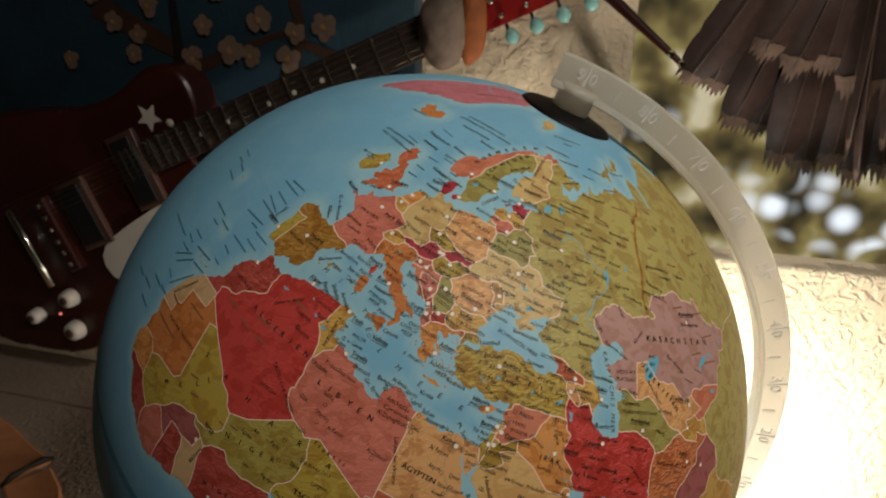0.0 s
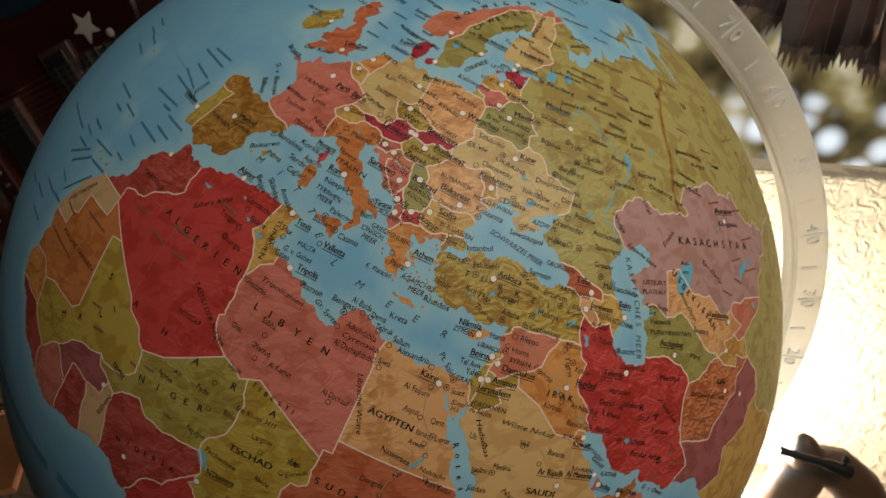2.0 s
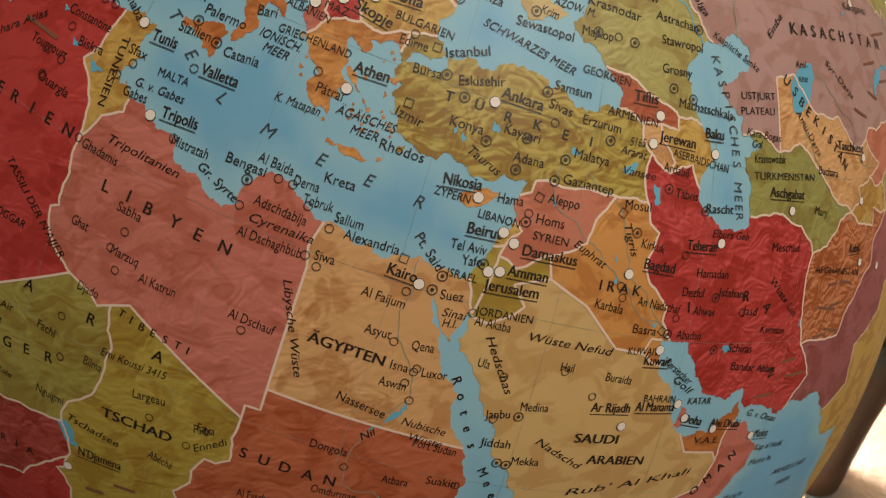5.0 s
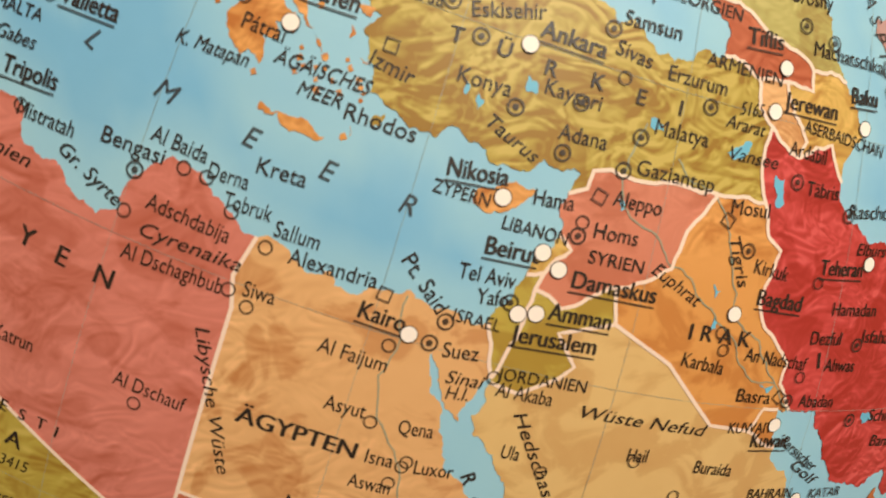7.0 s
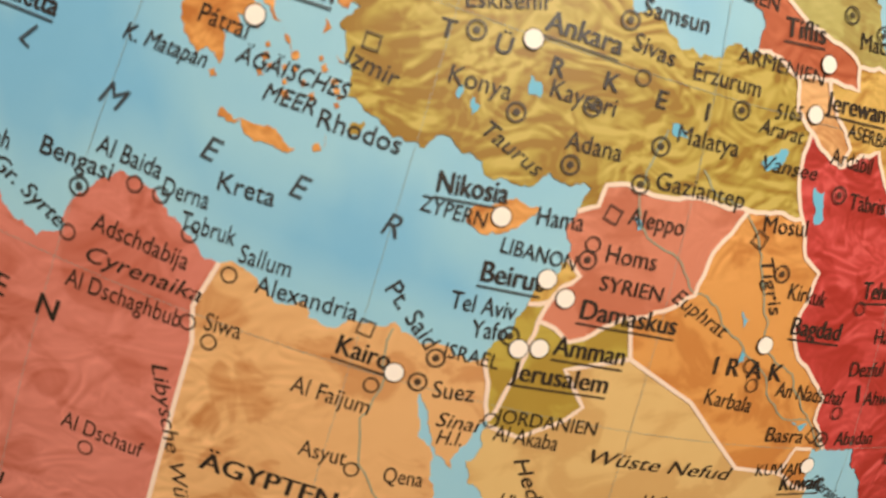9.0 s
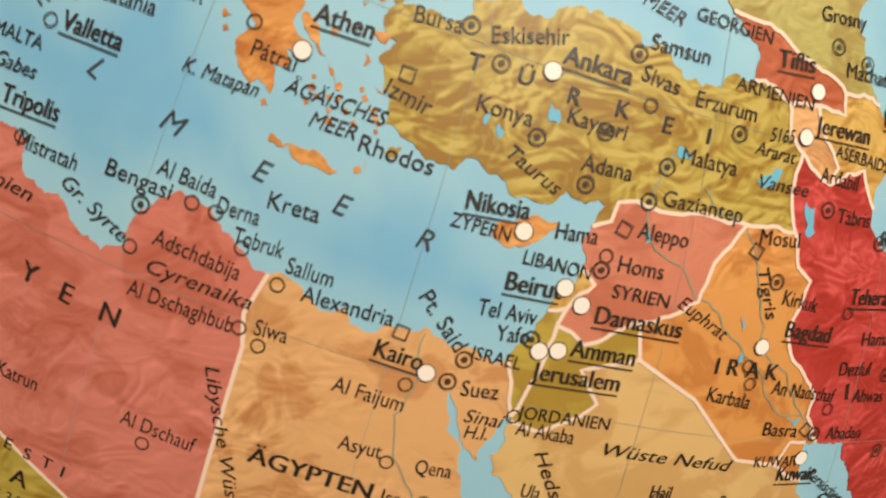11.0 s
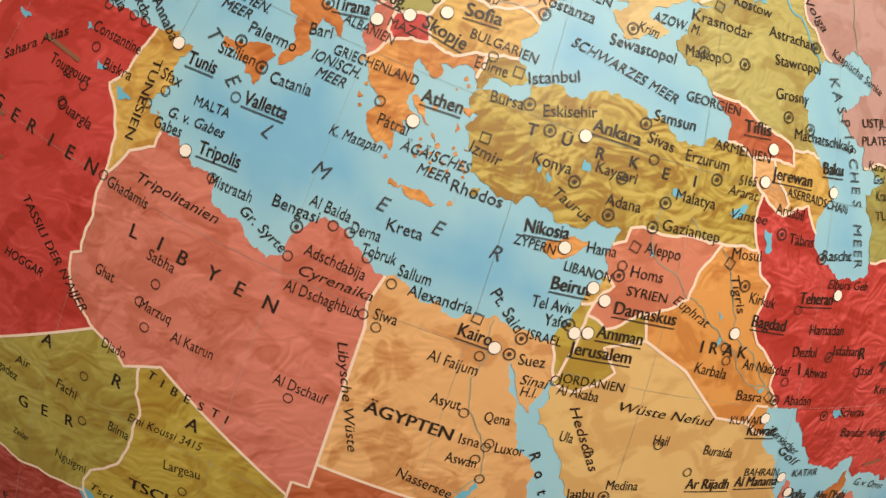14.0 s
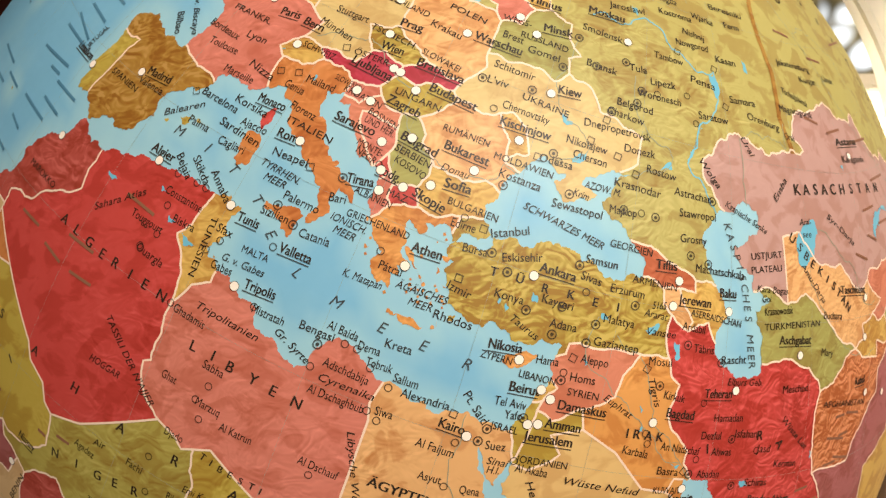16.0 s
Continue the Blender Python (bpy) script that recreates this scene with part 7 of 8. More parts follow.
def distance_material():
    """Garden far out of focus: olive and dark masses with pale round gaps of sky."""
    m = bpy.data.materials.new("garden_glow")
    m.use_nodes = True
    n, k = m.node_tree.nodes, m.node_tree.links
    n.remove(n["Principled BSDF"])
    e = n.new("ShaderNodeEmission")
    co = n.new("ShaderNodeTexCoord")

    def soft(scale, offset, detail):
        mp = n.new("ShaderNodeMapping")
        mp.inputs["Location"].default_value = offset
        k.new(co.outputs["Object"], mp.inputs["Vector"])
        t = n.new("ShaderNodeTexNoise")
        t.inputs["Scale"].default_value, t.inputs["Detail"].default_value, t.inputs["Roughness"].default_value = scale, detail, 0.45
        k.new(mp.outputs[0], t.inputs["Vector"])
        return t.outputs["Fac"]

    # Glows by itself: daylight and lens blur are painted into these colours.
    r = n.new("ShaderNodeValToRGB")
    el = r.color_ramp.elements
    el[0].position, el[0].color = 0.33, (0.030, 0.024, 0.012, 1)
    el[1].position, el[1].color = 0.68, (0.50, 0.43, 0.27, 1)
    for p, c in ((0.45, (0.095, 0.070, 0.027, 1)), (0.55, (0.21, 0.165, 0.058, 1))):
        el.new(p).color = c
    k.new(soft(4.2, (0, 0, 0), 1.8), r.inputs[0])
    cell = n.new("ShaderNodeTexVoronoi")
    cell.inputs["Scale"].default_value = 6.0
    k.new(co.outputs["Object"], cell.inputs["Vector"])
    disc = n.new("ShaderNodeMapRange")
    disc.interpolation_type = "SMOOTHSTEP"
    disc.inputs["From Min"].default_value, disc.inputs["From Max"].default_value = 0.62, 0.12
    k.new(cell.outputs["Distance"], disc.inputs["Value"])
    some = n.new("ShaderNodeMapRange")
    some.inputs["From Min"].default_value, some.inputs["From Max"].default_value = 0.50, 0.60
    k.new(soft(2.6, (4, 0, 2), 1.0), some.inputs["Value"])
    both = n.new("ShaderNodeMath")
    both.operation = "MULTIPLY"
    k.new(disc.outputs[0], both.inputs[0])
    k.new(some.outputs[0], both.inputs[1])
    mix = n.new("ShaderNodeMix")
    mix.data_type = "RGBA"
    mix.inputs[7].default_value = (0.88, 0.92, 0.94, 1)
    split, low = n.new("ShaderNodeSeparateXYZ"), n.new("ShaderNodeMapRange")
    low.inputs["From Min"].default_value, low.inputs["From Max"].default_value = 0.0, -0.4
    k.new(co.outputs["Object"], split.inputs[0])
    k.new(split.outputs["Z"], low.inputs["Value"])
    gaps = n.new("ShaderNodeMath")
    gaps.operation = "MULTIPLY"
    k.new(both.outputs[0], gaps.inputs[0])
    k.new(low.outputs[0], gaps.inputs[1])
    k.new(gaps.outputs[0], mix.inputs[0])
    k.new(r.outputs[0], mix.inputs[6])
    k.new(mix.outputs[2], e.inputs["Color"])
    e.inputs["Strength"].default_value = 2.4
    k.new(e.outputs[0], n["Material Output"].inputs["Surface"])
    return m


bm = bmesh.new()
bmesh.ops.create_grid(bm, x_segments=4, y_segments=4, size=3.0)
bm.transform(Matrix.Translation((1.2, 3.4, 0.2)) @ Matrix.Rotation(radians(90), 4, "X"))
setting("backdrop", bm, distance_material(), "glowing backdrop painted as a blurred sunny garden in the distance")
rnd = random.Random(5)

# ---- painting on the wall ----
CANVAS = material("dark_blue_paint", (0.016, 0.042, 0.062, 1), 0.5, vary=0.8, scale=14, bump=0.3, bump_scale=160)
PETAL = material("white_petal_paint", (0.17, 0.11, 0.075, 1), 0.6, vary=0.4, scale=90, bump=0.3)
EYE_PAINT = material("ochre_paint", (0.30, 0.16, 0.05, 1), 0.6, vary=0.3, scale=90, bump=0.2)
BROWN_PAINT = material("brown_paint", (0.045, 0.018, 0.009, 1), 0.6, vary=0.5, scale=40, bump=0.3)
BLACK = material("black_plastic", (0.012, 0.011, 0.011, 1), 0.4, vary=0.3, scale=50, bump=0.03)
painting = empty("painting", (-0.43, WY - 0.001, 0.15), "dark blue painting of white blossoms on brown twigs", "painting")
part("canvas", box(-0.48, 0.345, -0.02, 0.0, 0.0, 0.62, 0.003), CANVAS, painting)


def stroke(pts, width, depth):
    bm = bmesh.new()
    rows = []
    for i, p in enumerate(pts):
        p = Vector(p)
        d = Vector(pts[min(i + 1, len(pts) - 1)]) - Vector(pts[max(i - 1, 0)])
        side = Vector((-d.y, d.x)).normalized() * width * (0.6 + 0.4 * math.cos(i * 1.7))
        rows.append((bm.verts.new((p.x + side.x, depth, p.y + side.y)), bm.verts.new((p.x - side.x, depth, p.y - side.y))))
    for a, b in zip(rows, rows[1:]):
        bm.faces.new((a[0], a[1], b[1], b[0]))
    return bm


part("painted_twig", stroke([(0.112, 0.62), (0.113, 0.42), (0.114, 0.30), (0.116, 0.2), (0.118, 0.05)], 0.009, -0.0215), BLACK, painting)
part("painted_twig", stroke([(0.26, 0.55), (0.22, 0.36), (0.24, 0.24), (0.19, 0.1)], 0.02, -0.0212), BROWN_PAINT, painting)
part("painted_twig", stroke([(0.03, 0.26), (0.14, 0.21), (0.22, 0.24), (0.33, 0.2)], 0.012, -0.0209), BROWN_PAINT, painting)


def blossom(x, z, r):
    verts, faces = [], []
    for k in range(5):
        ang = 2 * math.pi * k / 5 + rnd.uniform(0, 1)
        base = len(verts)
        n = 9
        c = Vector((x + math.cos(ang) * r * 0.55, z + math.sin(ang) * r * 0.55))
        for i in range(n):
            a = 2 * math.pi * i / n
            q = c + Vector((math.cos(a), math.sin(a))) * r * rnd.uniform(0.42, 0.55)
            verts.append((q.x, -0.0222 - 0.0004 * k, q.y))
        faces.append(tuple(base + i for i in range(n)))
    b = mesh_object("painted_blossom", verts, faces, PETAL, painting, smooth=False)
    verts = [(x + math.cos(a) * r * 0.22, -0.0246, z + math.sin(a) * r * 0.22) for a in [2 * math.pi * i / 8 for i in range(8)]]
    mesh_object("blossom_eye", verts, [tuple(range(8))], EYE_PAINT, b, smooth=False)


for x, z, r in ((0.262, 0.247, 0.012), (0.227, 0.219, 0.012), (0.131, 0.215, 0.012), (0.201, 0.251, 0.012), (0.170, 0.224, 0.013), (0.190, 0.220, 0.010), (0.068, 0.217, 0.009), (-0.004, 0.209, 0.009), (0.235, 0.241, 0.010), (0.05, 0.245, 0.010), (0.09, 0.26, 0.010), (0.075, 0.235, 0.009), (0.16, 0.275, 0.010), (0.21, 0.285, 0.010), (0.03, 0.27, 0.010), (0.12, 0.29, 0.010), (0.25, 0.29, 0.010), (0.145, 0.245, 0.009)):
    blossom(x, z, r)

# ---- electric guitar hanging before the wall ----
LACQUER = material("dark_red_lacquer", (0.045, 0.008, 0.005, 1), 0.36, vary=0.6, scale=8, bump=0.02)
RED_LACQUER = material("red_lacquer", (0.22, 0.012, 0.010, 1), 0.22, vary=0.4, scale=10, bump=0.02)
FRETWOOD = material("rosewood", (0.025, 0.014, 0.010, 1), 0.5, vary=0.5, scale=70, bump=0.15)
CREAM = material("brown_plastic", (0.075, 0.036, 0.026, 1), 0.4, vary=0.15, scale=50, bump=0.03)
WHITE = material("white_plastic", (0.55, 0.50, 0.44, 1), 0.35, vary=0.12, scale=50, bump=0.03)
CHROME = material("chrome", (0.75, 0.72, 0.66, 1), 0.12, metal=1.0, vary=0.15, scale=40, bump=0)
TEAL = material("teal_pearl", (0.25, 0.50, 0.46, 1), 0.25, vary=0.4, scale=80, bump=0.02)
RED_LIGHT = bpy.data.materials.new("red_indicator")
RED_LIGHT.use_nodes = True
RED_LIGHT.node_tree.nodes["Principled BSDF"].inputs["Emission Color"].default_value = (1, 0.02, 0.02, 1)
RED_LIGHT.node_tree.nodes["Principled BSDF"].inputs["Emission Strength"].default_value = 1.2
GU, GV = Vector((0.9155, 0.0, 0.4024)).normalized(), Vector((-0.4024, 0.0, 0.9155)).normalized()
GN = GU.cross(GV)
G_AT = Vector((-0.313, 0.235, 0.287))
guitar = empty("electric_guitar", G_AT, "dark red electric guitar with a star inlay, hanging by the wall", "guitar")
guitar.matrix_world = Matrix.Translation(G_AT) @ Matrix((GU, GV, GN)).transposed().to_4x4()


def smooth_ring(pts, rounds=3):
    pts = [Vector(p) for p in pts]
    for _ in range(rounds):
        nxt = []
        for a, b in zip(pts, pts[1:] + pts[:1]):
            nxt += [a * 0.75 + b * 0.25, a * 0.25 + b * 0.75]
        pts = nxt
    return pts


def slab(ring, z0, z1, edge=0.0):
    bm = bmesh.new()
    bot = bm.faces.new([bm.verts.new((p.x, p.y, z0)) for p in ring])
    up = bmesh.ops.extrude_face_region(bm, geom=[bot])
    for v in up["geom"]:
        if isinstance(v, bmesh.types.BMVert):
            v.co.z = z1
    if edge:
        sharp = [e for e in bm.edges if abs(e.verts[0].co.z - z1) < 1e-6 and abs(e.verts[1].co.z - z1) < 1e-6]
        bmesh.ops.bevel(bm, geom=sharp, offset=edge, segments=3, affect="EDGES", profile=0.5)
    return bm


def rect(u0, u1, v0, v1):
    return [Vector((u0, v0)), Vector((u1, v0)), Vector((u1, v1)), Vector((u0, v1))]


body_ring = smooth_ring([(0.045, 0.012), (0.050, 0.058), (0.017, 0.076), (-0.03, 0.062), (-0.09, 0.068), (-0.17, 0.10), (-0.29, 0.11), (-0.40, 0.07), (-0.42, -0.02), (-0.37, -0.085), (-0.329, -0.117), (-0.278, -0.150), (-0.207, -0.168), (-0.160, -0.135), (-0.11, -0.10), (-0.04, -0.09), (0.04, -0.075), (0.045, -0.035), (0.01, -0.02)])
part("body", slab(body_ring, -0.036, 0.0, 0.006), LACQUER, guitar, "dark red lacquered body", smooth=False)
part("neck", slab(rect(-0.005, 0.285, -0.0145, 0.0145), -0.016, 0.003, 0.002), FRETWOOD, guitar, smooth=False)
part("fretboard", slab(rect(-0.02, 0.276, -0.0155, 0.0155), 0.0031, 0.0075, 0.001), FRETWOOD, guitar, "dark rosewood fretboard", smooth=False)
for i in range(22):
    u = 0.276 - 0.46 * (1 - 2 ** (-i / 12))
    part("fret", box(u - 0.0006, u + 0.0006, -0.0152, 0.0152, 0.0074, 0.0087), CHROME, guitar, smooth=False)
for i, u in enumerate((0.204, 0.174, 0.146, 0.120, 0.074, 0.044)):
    part("fret_dot", turned([(0.0022, 0.0074), (0.0021, 0.0078)], Matrix.Translation((u, 0, 0)), 12), WHITE, guitar, smooth=False)
for i in range(6):
    v = -0.0125 + 0.005 * i
    bm = bmesh.new()
    bmesh.ops.create_cone(bm, segments=6, radius1=0.0003, radius2=0.0003, depth=0.50, matrix=Matrix.Translation((0.040, v, 0.011)) @ Matrix.Rotation(radians(90), 4, "Y"))
    part("string", bm, CHROME, guitar, smooth=False)
head_ring = smooth_ring([(0.284, 0.014), (0.32, 0.034), (0.43, 0.036), (0.45, 0.006), (0.43, -0.013), (0.32, -0.016), (0.284, -0.014)], 2)
part("headstock", slab(head_ring, -0.012, 0.002, 0.002), RED_LACQUER, guitar, "glossy red headstock", smooth=False)
for i, u in enumerate((0.329, 0.349, 0.370, 0.391)):
    peg = part("tuning_peg", turned([(0.0022, -0.006), (0.0022, 0.006), (0.0012, 0.008)], Matrix.Translation((u, -0.009, 0.002)), 12), CHROME, guitar)
    bm = bmesh.new()
    bmesh.ops.create_uvsphere(bm, u_segments=16, v_segments=10, radius=0.0062)
    bm.transform(Matrix.Translation((u + 0.001, -0.0255, -0.004)) @ Matrix.Diagonal((0.85, 1.0, 0.6, 1)))
    part("button", bm, TEAL, peg, "teal pearl tuning button")
    part("shaft", box(u - 0.0012, u + 0.0012, -0.022, -0.012, -0.006, -0.003), CHROME, peg, smooth=False)
    bm = bmesh.new()
    bmesh.ops.create_uvsphere(bm, u_segments=12, v_segments=8, radius=0.0035)
    bm.transform(Matrix.Translation((u - 0.004, 0.004, 0.004)))
    part("string_post", bm, CHROME, peg)
for name, u0, u1, v0, v1, mat in (("pickup", -0.060, -0.026, -0.044, 0.030, CREAM), ("pickup", -0.146, -0.108, -0.060, 0.010, CREAM)):
    p = part(name, slab(rect(u0, u1, v0, v1), 0.0005, 0.006, 0.0015), mat, guitar, "brown pickup frame", smooth=False)
    part("coil", slab(rect(u0 + 0.006, u1 - 0.006, v0 + 0.005, v1 - 0.005), 0.0062, 0.0085, 0.001), BLACK, p, smooth=False)
bridge = part("bridge", slab(rect(-0.176, -0.160, -0.074, 0.006), 0.0005, 0.010, 0.003), LACQUER, guitar, "bridge with small saddles", smooth=False)
for i in range(6):
    part("saddle", turned([(0.0028, 0.009), (0.0028, 0.012), (0.001, 0.0125)], Matrix.Translation((-0.168, -0.066 + 0.013 * i, 0)), 10), CHROME, bridge)
bm = turned([(0.0015, -0.045), (0.004, -0.043), (0.004, 0.043), (0.0015, 0.045)], Matrix.Translation((-0.211, -0.037, 0.007)) @ Matrix.Rotation(radians(90), 4, "X"), 14)
part("tailpiece", bm, CHROME, guitar, "chrome bar tailpiece")
part("pickguard", slab(smooth_ring([(-0.14, -0.062), (-0.06, -0.046), (0.0, -0.04), (0.01, -0.065), (-0.06, -0.086), (-0.13, -0.112)], 2), 0.001, 0.0032, 0.0008), WHITE, guitar, "white plastic pickguard", smooth=False)
star = [Vector((-0.005 + math.cos(math.pi / 2 + k * math.pi / 5 + 0.35) * (0.0135 if k % 2 == 0 else 0.006), 0.032 + math.sin(math.pi / 2 + k * math.pi / 5 + 0.35) * (0.0135 if k % 2 == 0 else 0.006))) for k in range(10)]
part("star_inlay", slab(star, 0.0002, 0.0012), WHITE, guitar, "white star inlay", smooth=False)
part("small_inlay", turned([(0.004, 0.0002), (0.0035, 0.0011)], Matrix.Translation((0.013, 0.020, 0)), 10), WHITE, guitar)
for u, v, r in ((-0.201, -0.099, 0.0100), (-0.256, -0.105, 0.0088), (-0.217, -0.134, 0.0110)):
    k = part("knob", turned([(r, 0.0005), (r, 0.004), (r * 0.86, 0.011), (r * 0.72, 0.013)], Matrix.Translation((u, v, 0)), 24), WHITE, guitar, "white control knob")
    part("knob_top", turned([(r * 0.45, 0.0131), (r * 0.4, 0.0145)], Matrix.Translation((u, v, 0)), 16), CREAM, k)
for u, v in ((-0.228, -0.112), (-0.236, -0.137)):
    bm = bmesh.new()
    bmesh.ops.create_uvsphere(bm, u_segments=8, v_segments=6, radius=0.0016, matrix=Matrix.Translation((u, v, 0.002)))
    part("indicator", bm, RED_LIGHT, guitar, "tiny glowing red indicator")
hook = bmesh.new()
bmesh.ops.create_cone(hook, segments=10, radius1=0.006, radius2=0.006, depth=0.05, matrix=Matrix.Translation((0.29, 0.0, -0.034)))
part("wall_hook", hook, BLACK, guitar)

# ---- round pod and orange cord before the headstock ----
POD = material("speckled_pod", (0.20, 0.14, 0.10, 1), 0.75, vary=0.6, scale=60, bump=0.5, color2=(0.06, 0.04, 0.03, 1))
ORANGE = material("orange_felt", (0.32, 0.09, 0.02, 1), 0.8, vary=0.5, scale=90, bump=0.3)
pod = empty("wooden_rattle", (-0.050, 0.222, 0.40), "round speckled brown rattle with an orange band", "rattle")
bm = bmesh.new()
bmesh.ops.create_icosphere(bm, subdivisions=4, radius=1.0)
for v in bm.verts:
    v.co *= 1 + 0.10 * noise.noise(v.co * 1.6)
    v.co = Vector((v.co.x * 0.0195, v.co.y * 0.018, v.co.z * 0.029))
part("head", bm, POD, pod)
bm = bmesh.new()
bmesh.ops.create_icosphere(bm, subdivisions=3, radius=1.0)
for v in bm.verts:
    v.co *= 1 + 0.18 * noise.noise(v.co * 1.3 + Vector((3, 0, 0)))
    v.co = Vector((v.co.x * 0.011 + 0.021, v.co.y * 0.012 + 0.006, v.co.z * 0.030 + 0.004))
part("band", bm, ORANGE, pod, "orange felt band")
bm = bmesh.new()
bmesh.ops.create_cone(bm, segments=10, radius1=0.004, radius2=0.004, depth=0.06, matrix=Matrix.Translation((0.0, 0.040, 0.012)) @ Matrix.Rotation(radians(90), 4, "X"))
part("peg", bm, FRETWOOD, pod)

# ---- thin red stick with glittering tips ----
stick = empty("red_stick", (0.095, 0.235, 0.40), "thin dark red lacquered stick with glittering tips", "stick")
tip_at, top_at = Vector((0.029, 0.0, -0.018)), Vector((-0.100, 0.054, 0.085))
d = tip_at - top_at
bm = bmesh.new()
bmesh.ops.create_cone(bm, segments=14, radius1=0.008, radius2=0.0022, depth=d.length, matrix=Matrix.Translation((tip_at + top_at) / 2) @ d.to_track_quat("Z", "Y").to_matrix().to_4x4())
part("rod", bm, LACQUER, stick)
for q in (0.0, 0.008):
    bm = bmesh.new()
    bmesh.ops.create_icosphere(bm, subdivisions=1, radius=0.0032, matrix=Matrix.Translation(tip_at - d.normalized() * q * 1.3 + Vector((0.0, -0.003, 0))))
    part("crystal", bm, CHROME, stick, smooth=False)

# ---- bundle of dark feathers in the window ----
FEATHER = material("dark_feather", (0.055, 0.030, 0.024, 1), 0.36, vary=0.6, scale=160, bump=0.25, bump_scale=1400)
FEATHER_TIP = material("pale_feather_tip", (0.17, 0.105, 0.072, 1), 0.65, vary=0.5, scale=240, bump=0.4)
SHAFT = material("feather_shaft", (0.10, 0.065, 0.05, 1), 0.35, vary=0.3, scale=90, bump=0.1)
bundle = empty("feather_bundle", (0.230, 0.238, 0.54), "bundle of dark brown feathers with pale ragged tips", "feathers")


def feather(root, tip, wide, seed, fringe=0.009):
    """One curved vane with a shaft, and a pale fringe of barbs at its tip."""
    rnd = random.Random(seed)
    run = tip - root
    along = run.normalized()
    side = along.cross(Vector((0, -1, 0))).normalized()
    bow = rnd.uniform(-0.006, 0.006)
    back = 0.0022 * (seed % 5)
    n = 24
    verts, faces = [], []

    def mid(s):
        return root + run * s + side * bow * math.sin(s * math.pi) + Vector((0, back - 0.005 * math.sin(s * 3.0), 0))

    def half_width(s):
        return wide * min(1.0, 0.22 + s * 1.3) * math.sqrt(max(0.16, 1 - max(0.0, (s - 0.80) / 0.21) ** 2))

    stop = 1.0 - fringe * 5.5
    for i in range(n + 1):
        s = stop * i / n
        l, r = half_width(s) * rnd.uniform(0.93, 1.04), half_width(s) * rnd.uniform(0.93, 1.04)
        verts += [mid(s) - side * l + Vector((0, 0.004, 0)), mid(s) - side * l * 0.5 + Vector((0, 0.0012, 0)), mid(s), mid(s) + side * r * 0.5 + Vector((0, 0.0012, 0)), mid(s) + side * r + Vector((0, 0.004, 0))]
        if i:
            k = 5 * i
            faces += [(k - 5 + q, k - 4 + q, k + 1 + q, k + q) for q in range(4)]
    f = mesh_object("feather", verts, faces, FEATHER, bundle)
    edge, webs = [], []
    count = 13
    for q in range(count):          # the pale end, torn into uneven teeth
        a = q / (count - 1) * 2 - 1
        lift = Vector((0, 0.004 * a * a - 0.0003, 0))
        reach = 1.0 - 0.045 * abs(a) ** 2.2 + (rnd.uniform(0.004, 0.034) if q % 2 else rnd.uniform(-0.030, -0.006))
        w = half_width(stop)
        edge += [mid(stop - 0.012 * rnd.random()) + side * a * w + lift, mid((stop + reach) / 2) + side * a * w * 0.97 + lift, mid(reach) + side * a * half_width(0.93) * 0.92 + lift]
        if q:
            k = 3 * q
            webs += [(k - 3, k, k + 1, k - 2), (k - 2, k + 1, k + 2, k - 1)]
    mesh_object("ragged_tip", edge, webs, FEATHER_TIP, f, "pale ragged end of the vane", smooth=False)
    rod = tube_along([mid(k / 10 * 0.97) + Vector((0, -0.0012, 0)) for k in range(11)], 0.0010)
    part("shaft", rod, SHAFT, f)


def tube_along(pts, r, n=6):
    """A thin tapering rod through the given points."""
    bm = bmesh.new()
    rows = []
    for i, p in enumerate(pts):
        d = (pts[min(i + 1, len(pts) - 1)] - pts[max(i - 1, 0)]).normalized()
        a = d.cross(Vector((0, 1, 0.01))).normalized()
        b = d.cross(a)
        w = r * (1 - 0.7 * i / (len(pts) - 1))
        rows.append([bm.verts.new(p + (a * math.cos(2 * math.pi * k / n) + b * math.sin(2 * math.pi * k / n)) * w) for k in range(n)])
    for u, v in zip(rows, rows[1:]):
        for k in range(n):
            bm.faces.new((u[k], u[(k + 1) % n], v[(k + 1) % n], v[k]))
    bm.faces.new(rows[0][::-1])
    bm.faces.new(rows[-1])
    return bm


rnd = random.Random(8)
for i in range(11):          # the broad outer feathers, fanned
    a = i / 10
    px, pz = -0.100 + 0.185 * a, -0.170 - 0.068 * math.sin(min(1.0, a * 1.5) * math.pi / 2) + rnd.uniform(-0.007, 0.007)
    feather(Vector((px * 0.22, 0.006, -0.01)), Vector((px, 0.010 + 0.003 * (i % 2), pz)), 0.0155, i + 1, 0.008)
for i in range(7):           # the shorter feathers before them
    a = i / 6
    px, pz = -0.056 + 0.125 * a, -0.152 - 0.020 * math.sin(a * 2.2) + rnd.uniform(-0.006, 0.006)
    feather(Vector((px * 0.22, -0.004, -0.01)), Vector((px, -0.014 - 0.002 * (i % 2), pz)), 0.0140, i + 31, 0.014)
for i in range(10):          # loose narrow quills on top
    px = 0.006 + 0.0085 * i
    feather(Vector((px * 0.3, -0.012, -0.01)), Vector((px * 1.25, -0.026 - 0.002 * (i % 3), -0.19 - 0.045 * rnd.random())), 0.0030, i + 61, 0.006)
bm = turned([(0.012, -0.03), (0.016, -0.012), (0.014, 0.01), (0.006, 0.02)], Matrix.Identity(4), 16)
part("binding", bm, BROWN_PAINT, bundle)
bm = bmesh.new()
run = Vector((0, 0.05, 0.42))
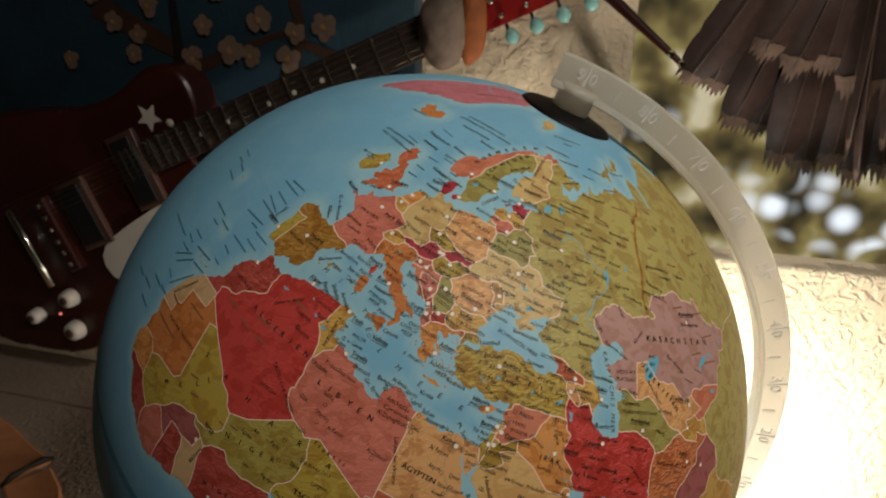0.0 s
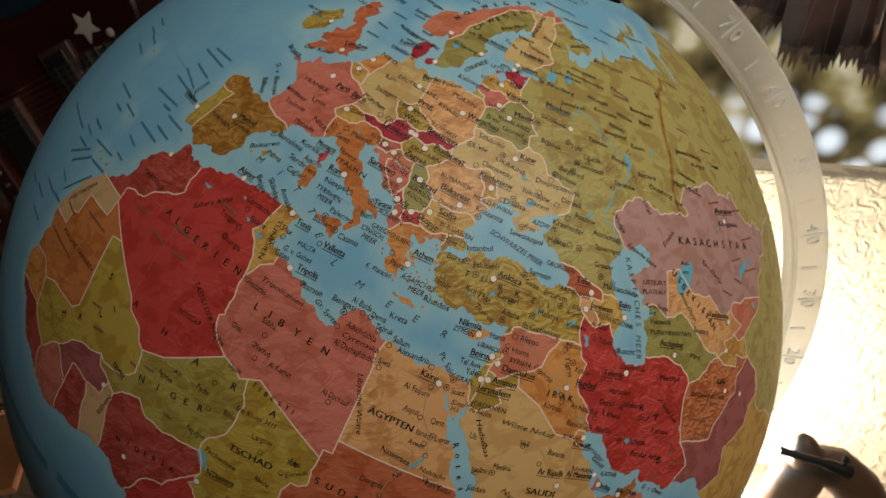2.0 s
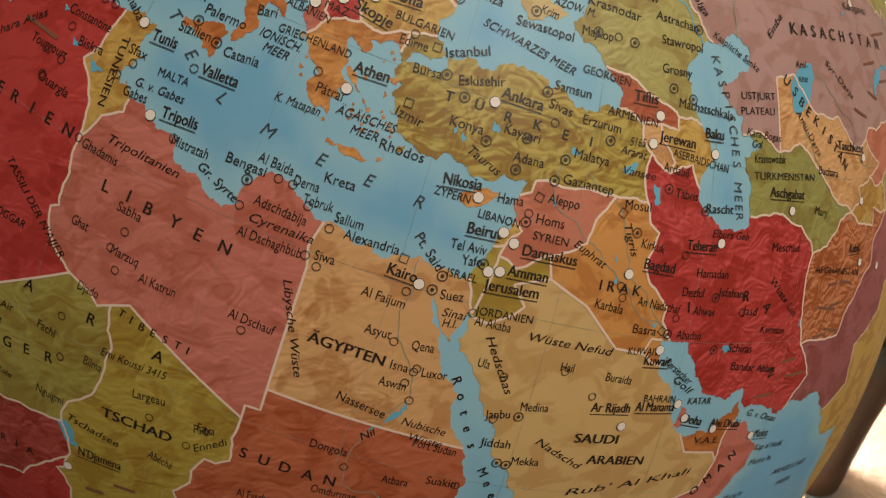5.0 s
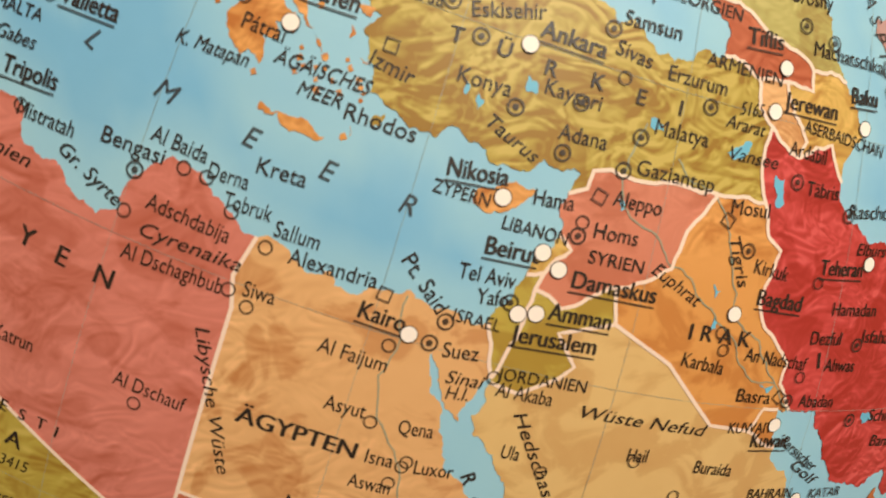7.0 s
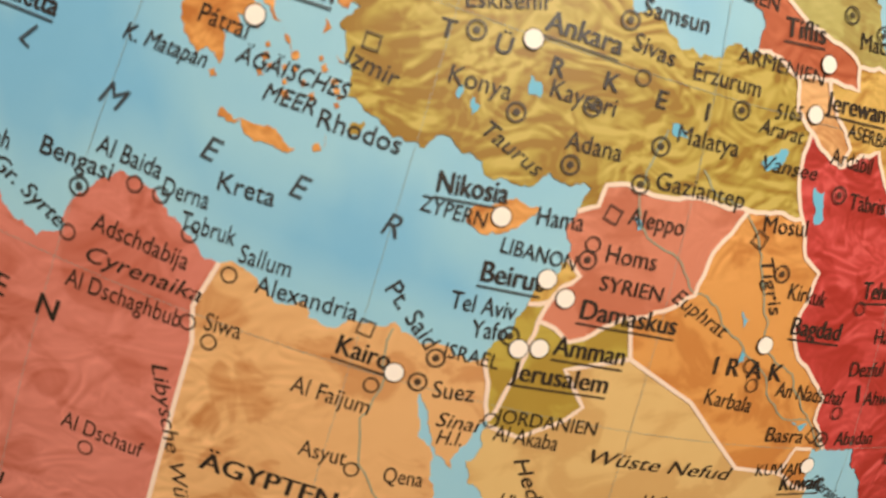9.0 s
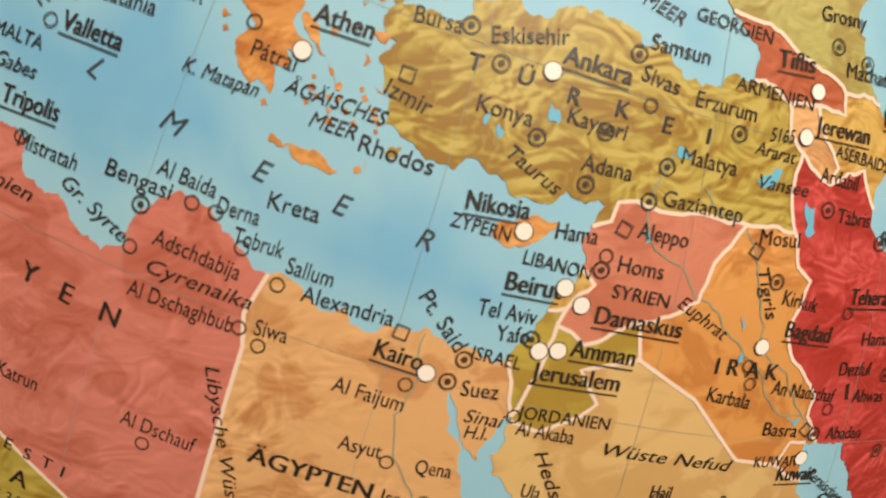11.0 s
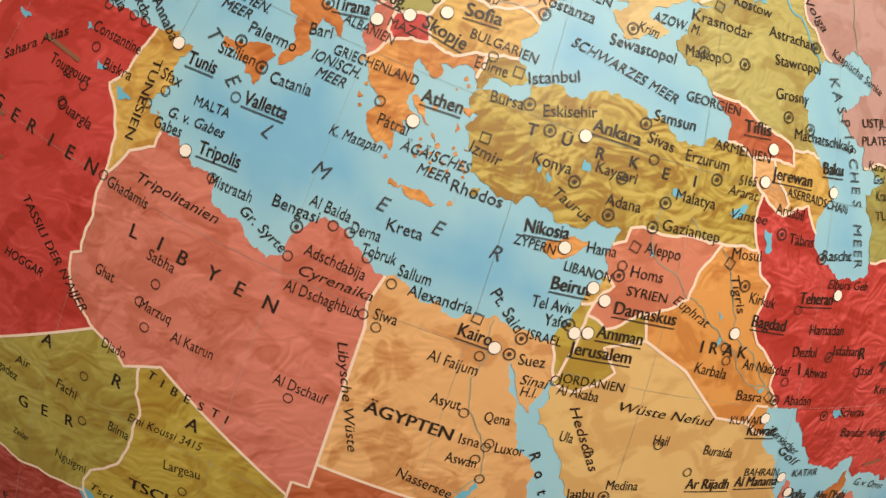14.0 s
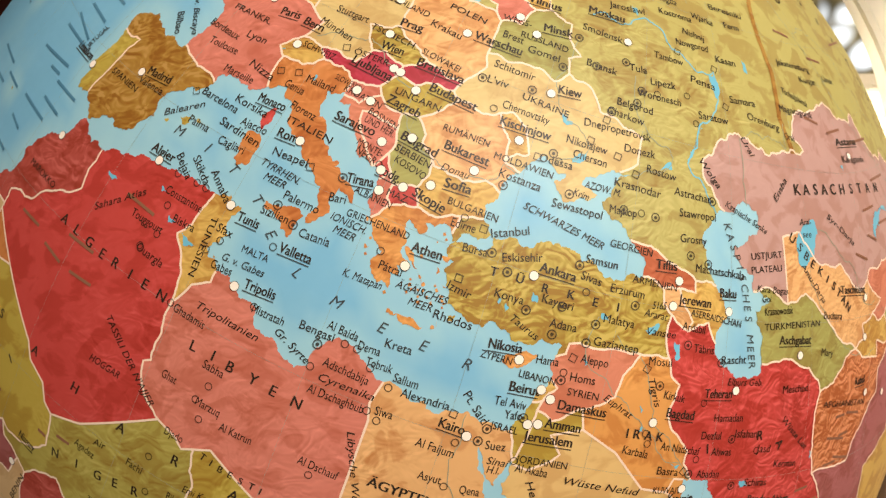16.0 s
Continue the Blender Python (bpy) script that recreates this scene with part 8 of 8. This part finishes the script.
bmesh.ops.create_cone(bm, segments=8, radius1=0.0015, radius2=0.0015, depth=run.length, matrix=Matrix.Translation(run / 2) @ run.to_track_quat("Z", "Y").to_matrix().to_4x4())
part("cord", bm, BROWN_PAINT, bundle)

# ---- brown ceramic ornament beside the globe ----
CERAMIC = material("brown_ceramic", (0.105, 0.052, 0.026, 1), 0.45, vary=0.35, scale=24, bump=0.15)
RUST = material("dark_iron", (0.02, 0.015, 0.012, 1), 0.6, metal=0.5, vary=0.4, scale=70, bump=0.3)
figure = empty("ceramic_ornament", (0.240, 0.09, 0.0), "brown arched ceramic ornament with a dark iron rod, on the shelf", "ornament")


def tube(pts, radii, n=18):
    bm = bmesh.new()
    rows = []
    for i, (p, r) in enumerate(zip(pts, radii)):
        d = (Vector(pts[min(i + 1, len(pts) - 1)]) - Vector(pts[max(i - 1, 0)])).normalized()
        a = d.cross(Vector((0, 1, 0.01))).normalized()
        b = d.cross(a)
        rows.append([bm.verts.new(Vector(p) + (a * math.cos(2 * math.pi * k / n) + b * math.sin(2 * math.pi * k / n)) * r) for k in range(n)])
    for u, v in zip(rows, rows[1:]):
        for k in range(n):
            bm.faces.new((u[k], u[(k + 1) % n], v[(k + 1) % n], v[k]))
    bm.faces.new(rows[0][::-1])
    bm.faces.new(rows[-1])
    return bm


part("arch", tube([(-0.031, 0, 0.0), (-0.028, 0, 0.03), (-0.025, 0, 0.062), (-0.021, 0, 0.090), (-0.014, 0, 0.105), (-0.002, 0, 0.104), (0.012, 0, 0.093), (0.028, 0, 0.068), (0.042, 0, 0.035), (0.048, 0, 0.0)], [0.0165, 0.0155, 0.015, 0.0145, 0.0135, 0.013, 0.0135, 0.0145, 0.0155, 0.016]), CERAMIC, figure)
part("peak", tube([(-0.017, 0, 0.104), (-0.020, 0, 0.113), (-0.023, 0, 0.121), (-0.0245, 0, 0.126)], [0.012, 0.0095, 0.006, 0.001]), CERAMIC, figure)
part("rod", tube([(-0.042, -0.0195, 0.128), (-0.028, -0.0195, 0.125), (-0.018, -0.018, 0.1225), (-0.015, -0.018, 0.1218), (-0.008, -0.018, 0.1195), (-0.0035, -0.018, 0.1185), (-0.0025, -0.018, 0.118)], [0.0022, 0.0024, 0.0026, 0.0034, 0.0036, 0.0044, 0.003], 12), RUST, figure, "dark iron rod")
part("rod_tip", tube([(-0.007, -0.018, 0.122), (-0.0072, -0.018, 0.1265), (-0.0073, -0.018, 0.1268), (-0.0078, -0.018, 0.130)], [0.0008, 0.0008, 0.0022, 0.0002], 8), RUST, figure)

# ---- tan leather belt lying on the shelf ----
LEATHER = material("tan_leather", (0.46, 0.19, 0.08, 1), 0.55, vary=0.4, scale=60, bump=0.3)
belt = empty("leather_belt", (-0.42, 0.11, 0.0), "tan leather belt with a dark iron ring, lying on the shelf", "belt")


def strip(pts, wide, thick):
    bm = bmesh.new()
    rows = []
    for i, p in enumerate(pts):
        p = Vector(p)
        d = Vector(pts[min(i + 1, len(pts) - 1)]) - Vector(pts[max(i - 1, 0)])
        s = Vector((-d.y, d.x, 0)).normalized() * wide
        rows.append([bm.verts.new(p + s * a + Vector((0, 0, z))) for a, z in ((-1, 0), (1, 0), (1, thick * 0.7), (0.9, thick), (-0.9, thick), (-1, thick * 0.7))])
    for a, b in zip(rows, rows[1:]):
        for k in range(6):
            bm.faces.new((a[k], a[(k + 1) % 6], b[(k + 1) % 6], b[k]))
    bm.faces.new(rows[0][::-1])
    bm.faces.new(rows[-1])
    return bm


part("strap", strip([(-0.16, 0.045, 0.001), (-0.11, 0.035, 0.001), (-0.06, 0.018, 0.001), (-0.02, 0.0, 0.001), (0.012, -0.012, 0.001)], 0.022, 0.005), LEATHER, belt, smooth=False)
part("strap", strip([(0.020, -0.018, 0.001), (0.045, -0.035, 0.001), (0.065, -0.055, 0.001), (0.08, -0.08, 0.001)], 0.020, 0.005), LEATHER, belt, smooth=False)
part("ring", tube([(0.022, 0.010, 0.006), (0.018, 0.002, 0.009), (0.013, -0.010, 0.009), (0.008, -0.022, 0.008), (0.004, -0.032, 0.003)], [0.0022, 0.0034, 0.0026, 0.0034, 0.002], 10), RUST, belt, "dark iron ring")
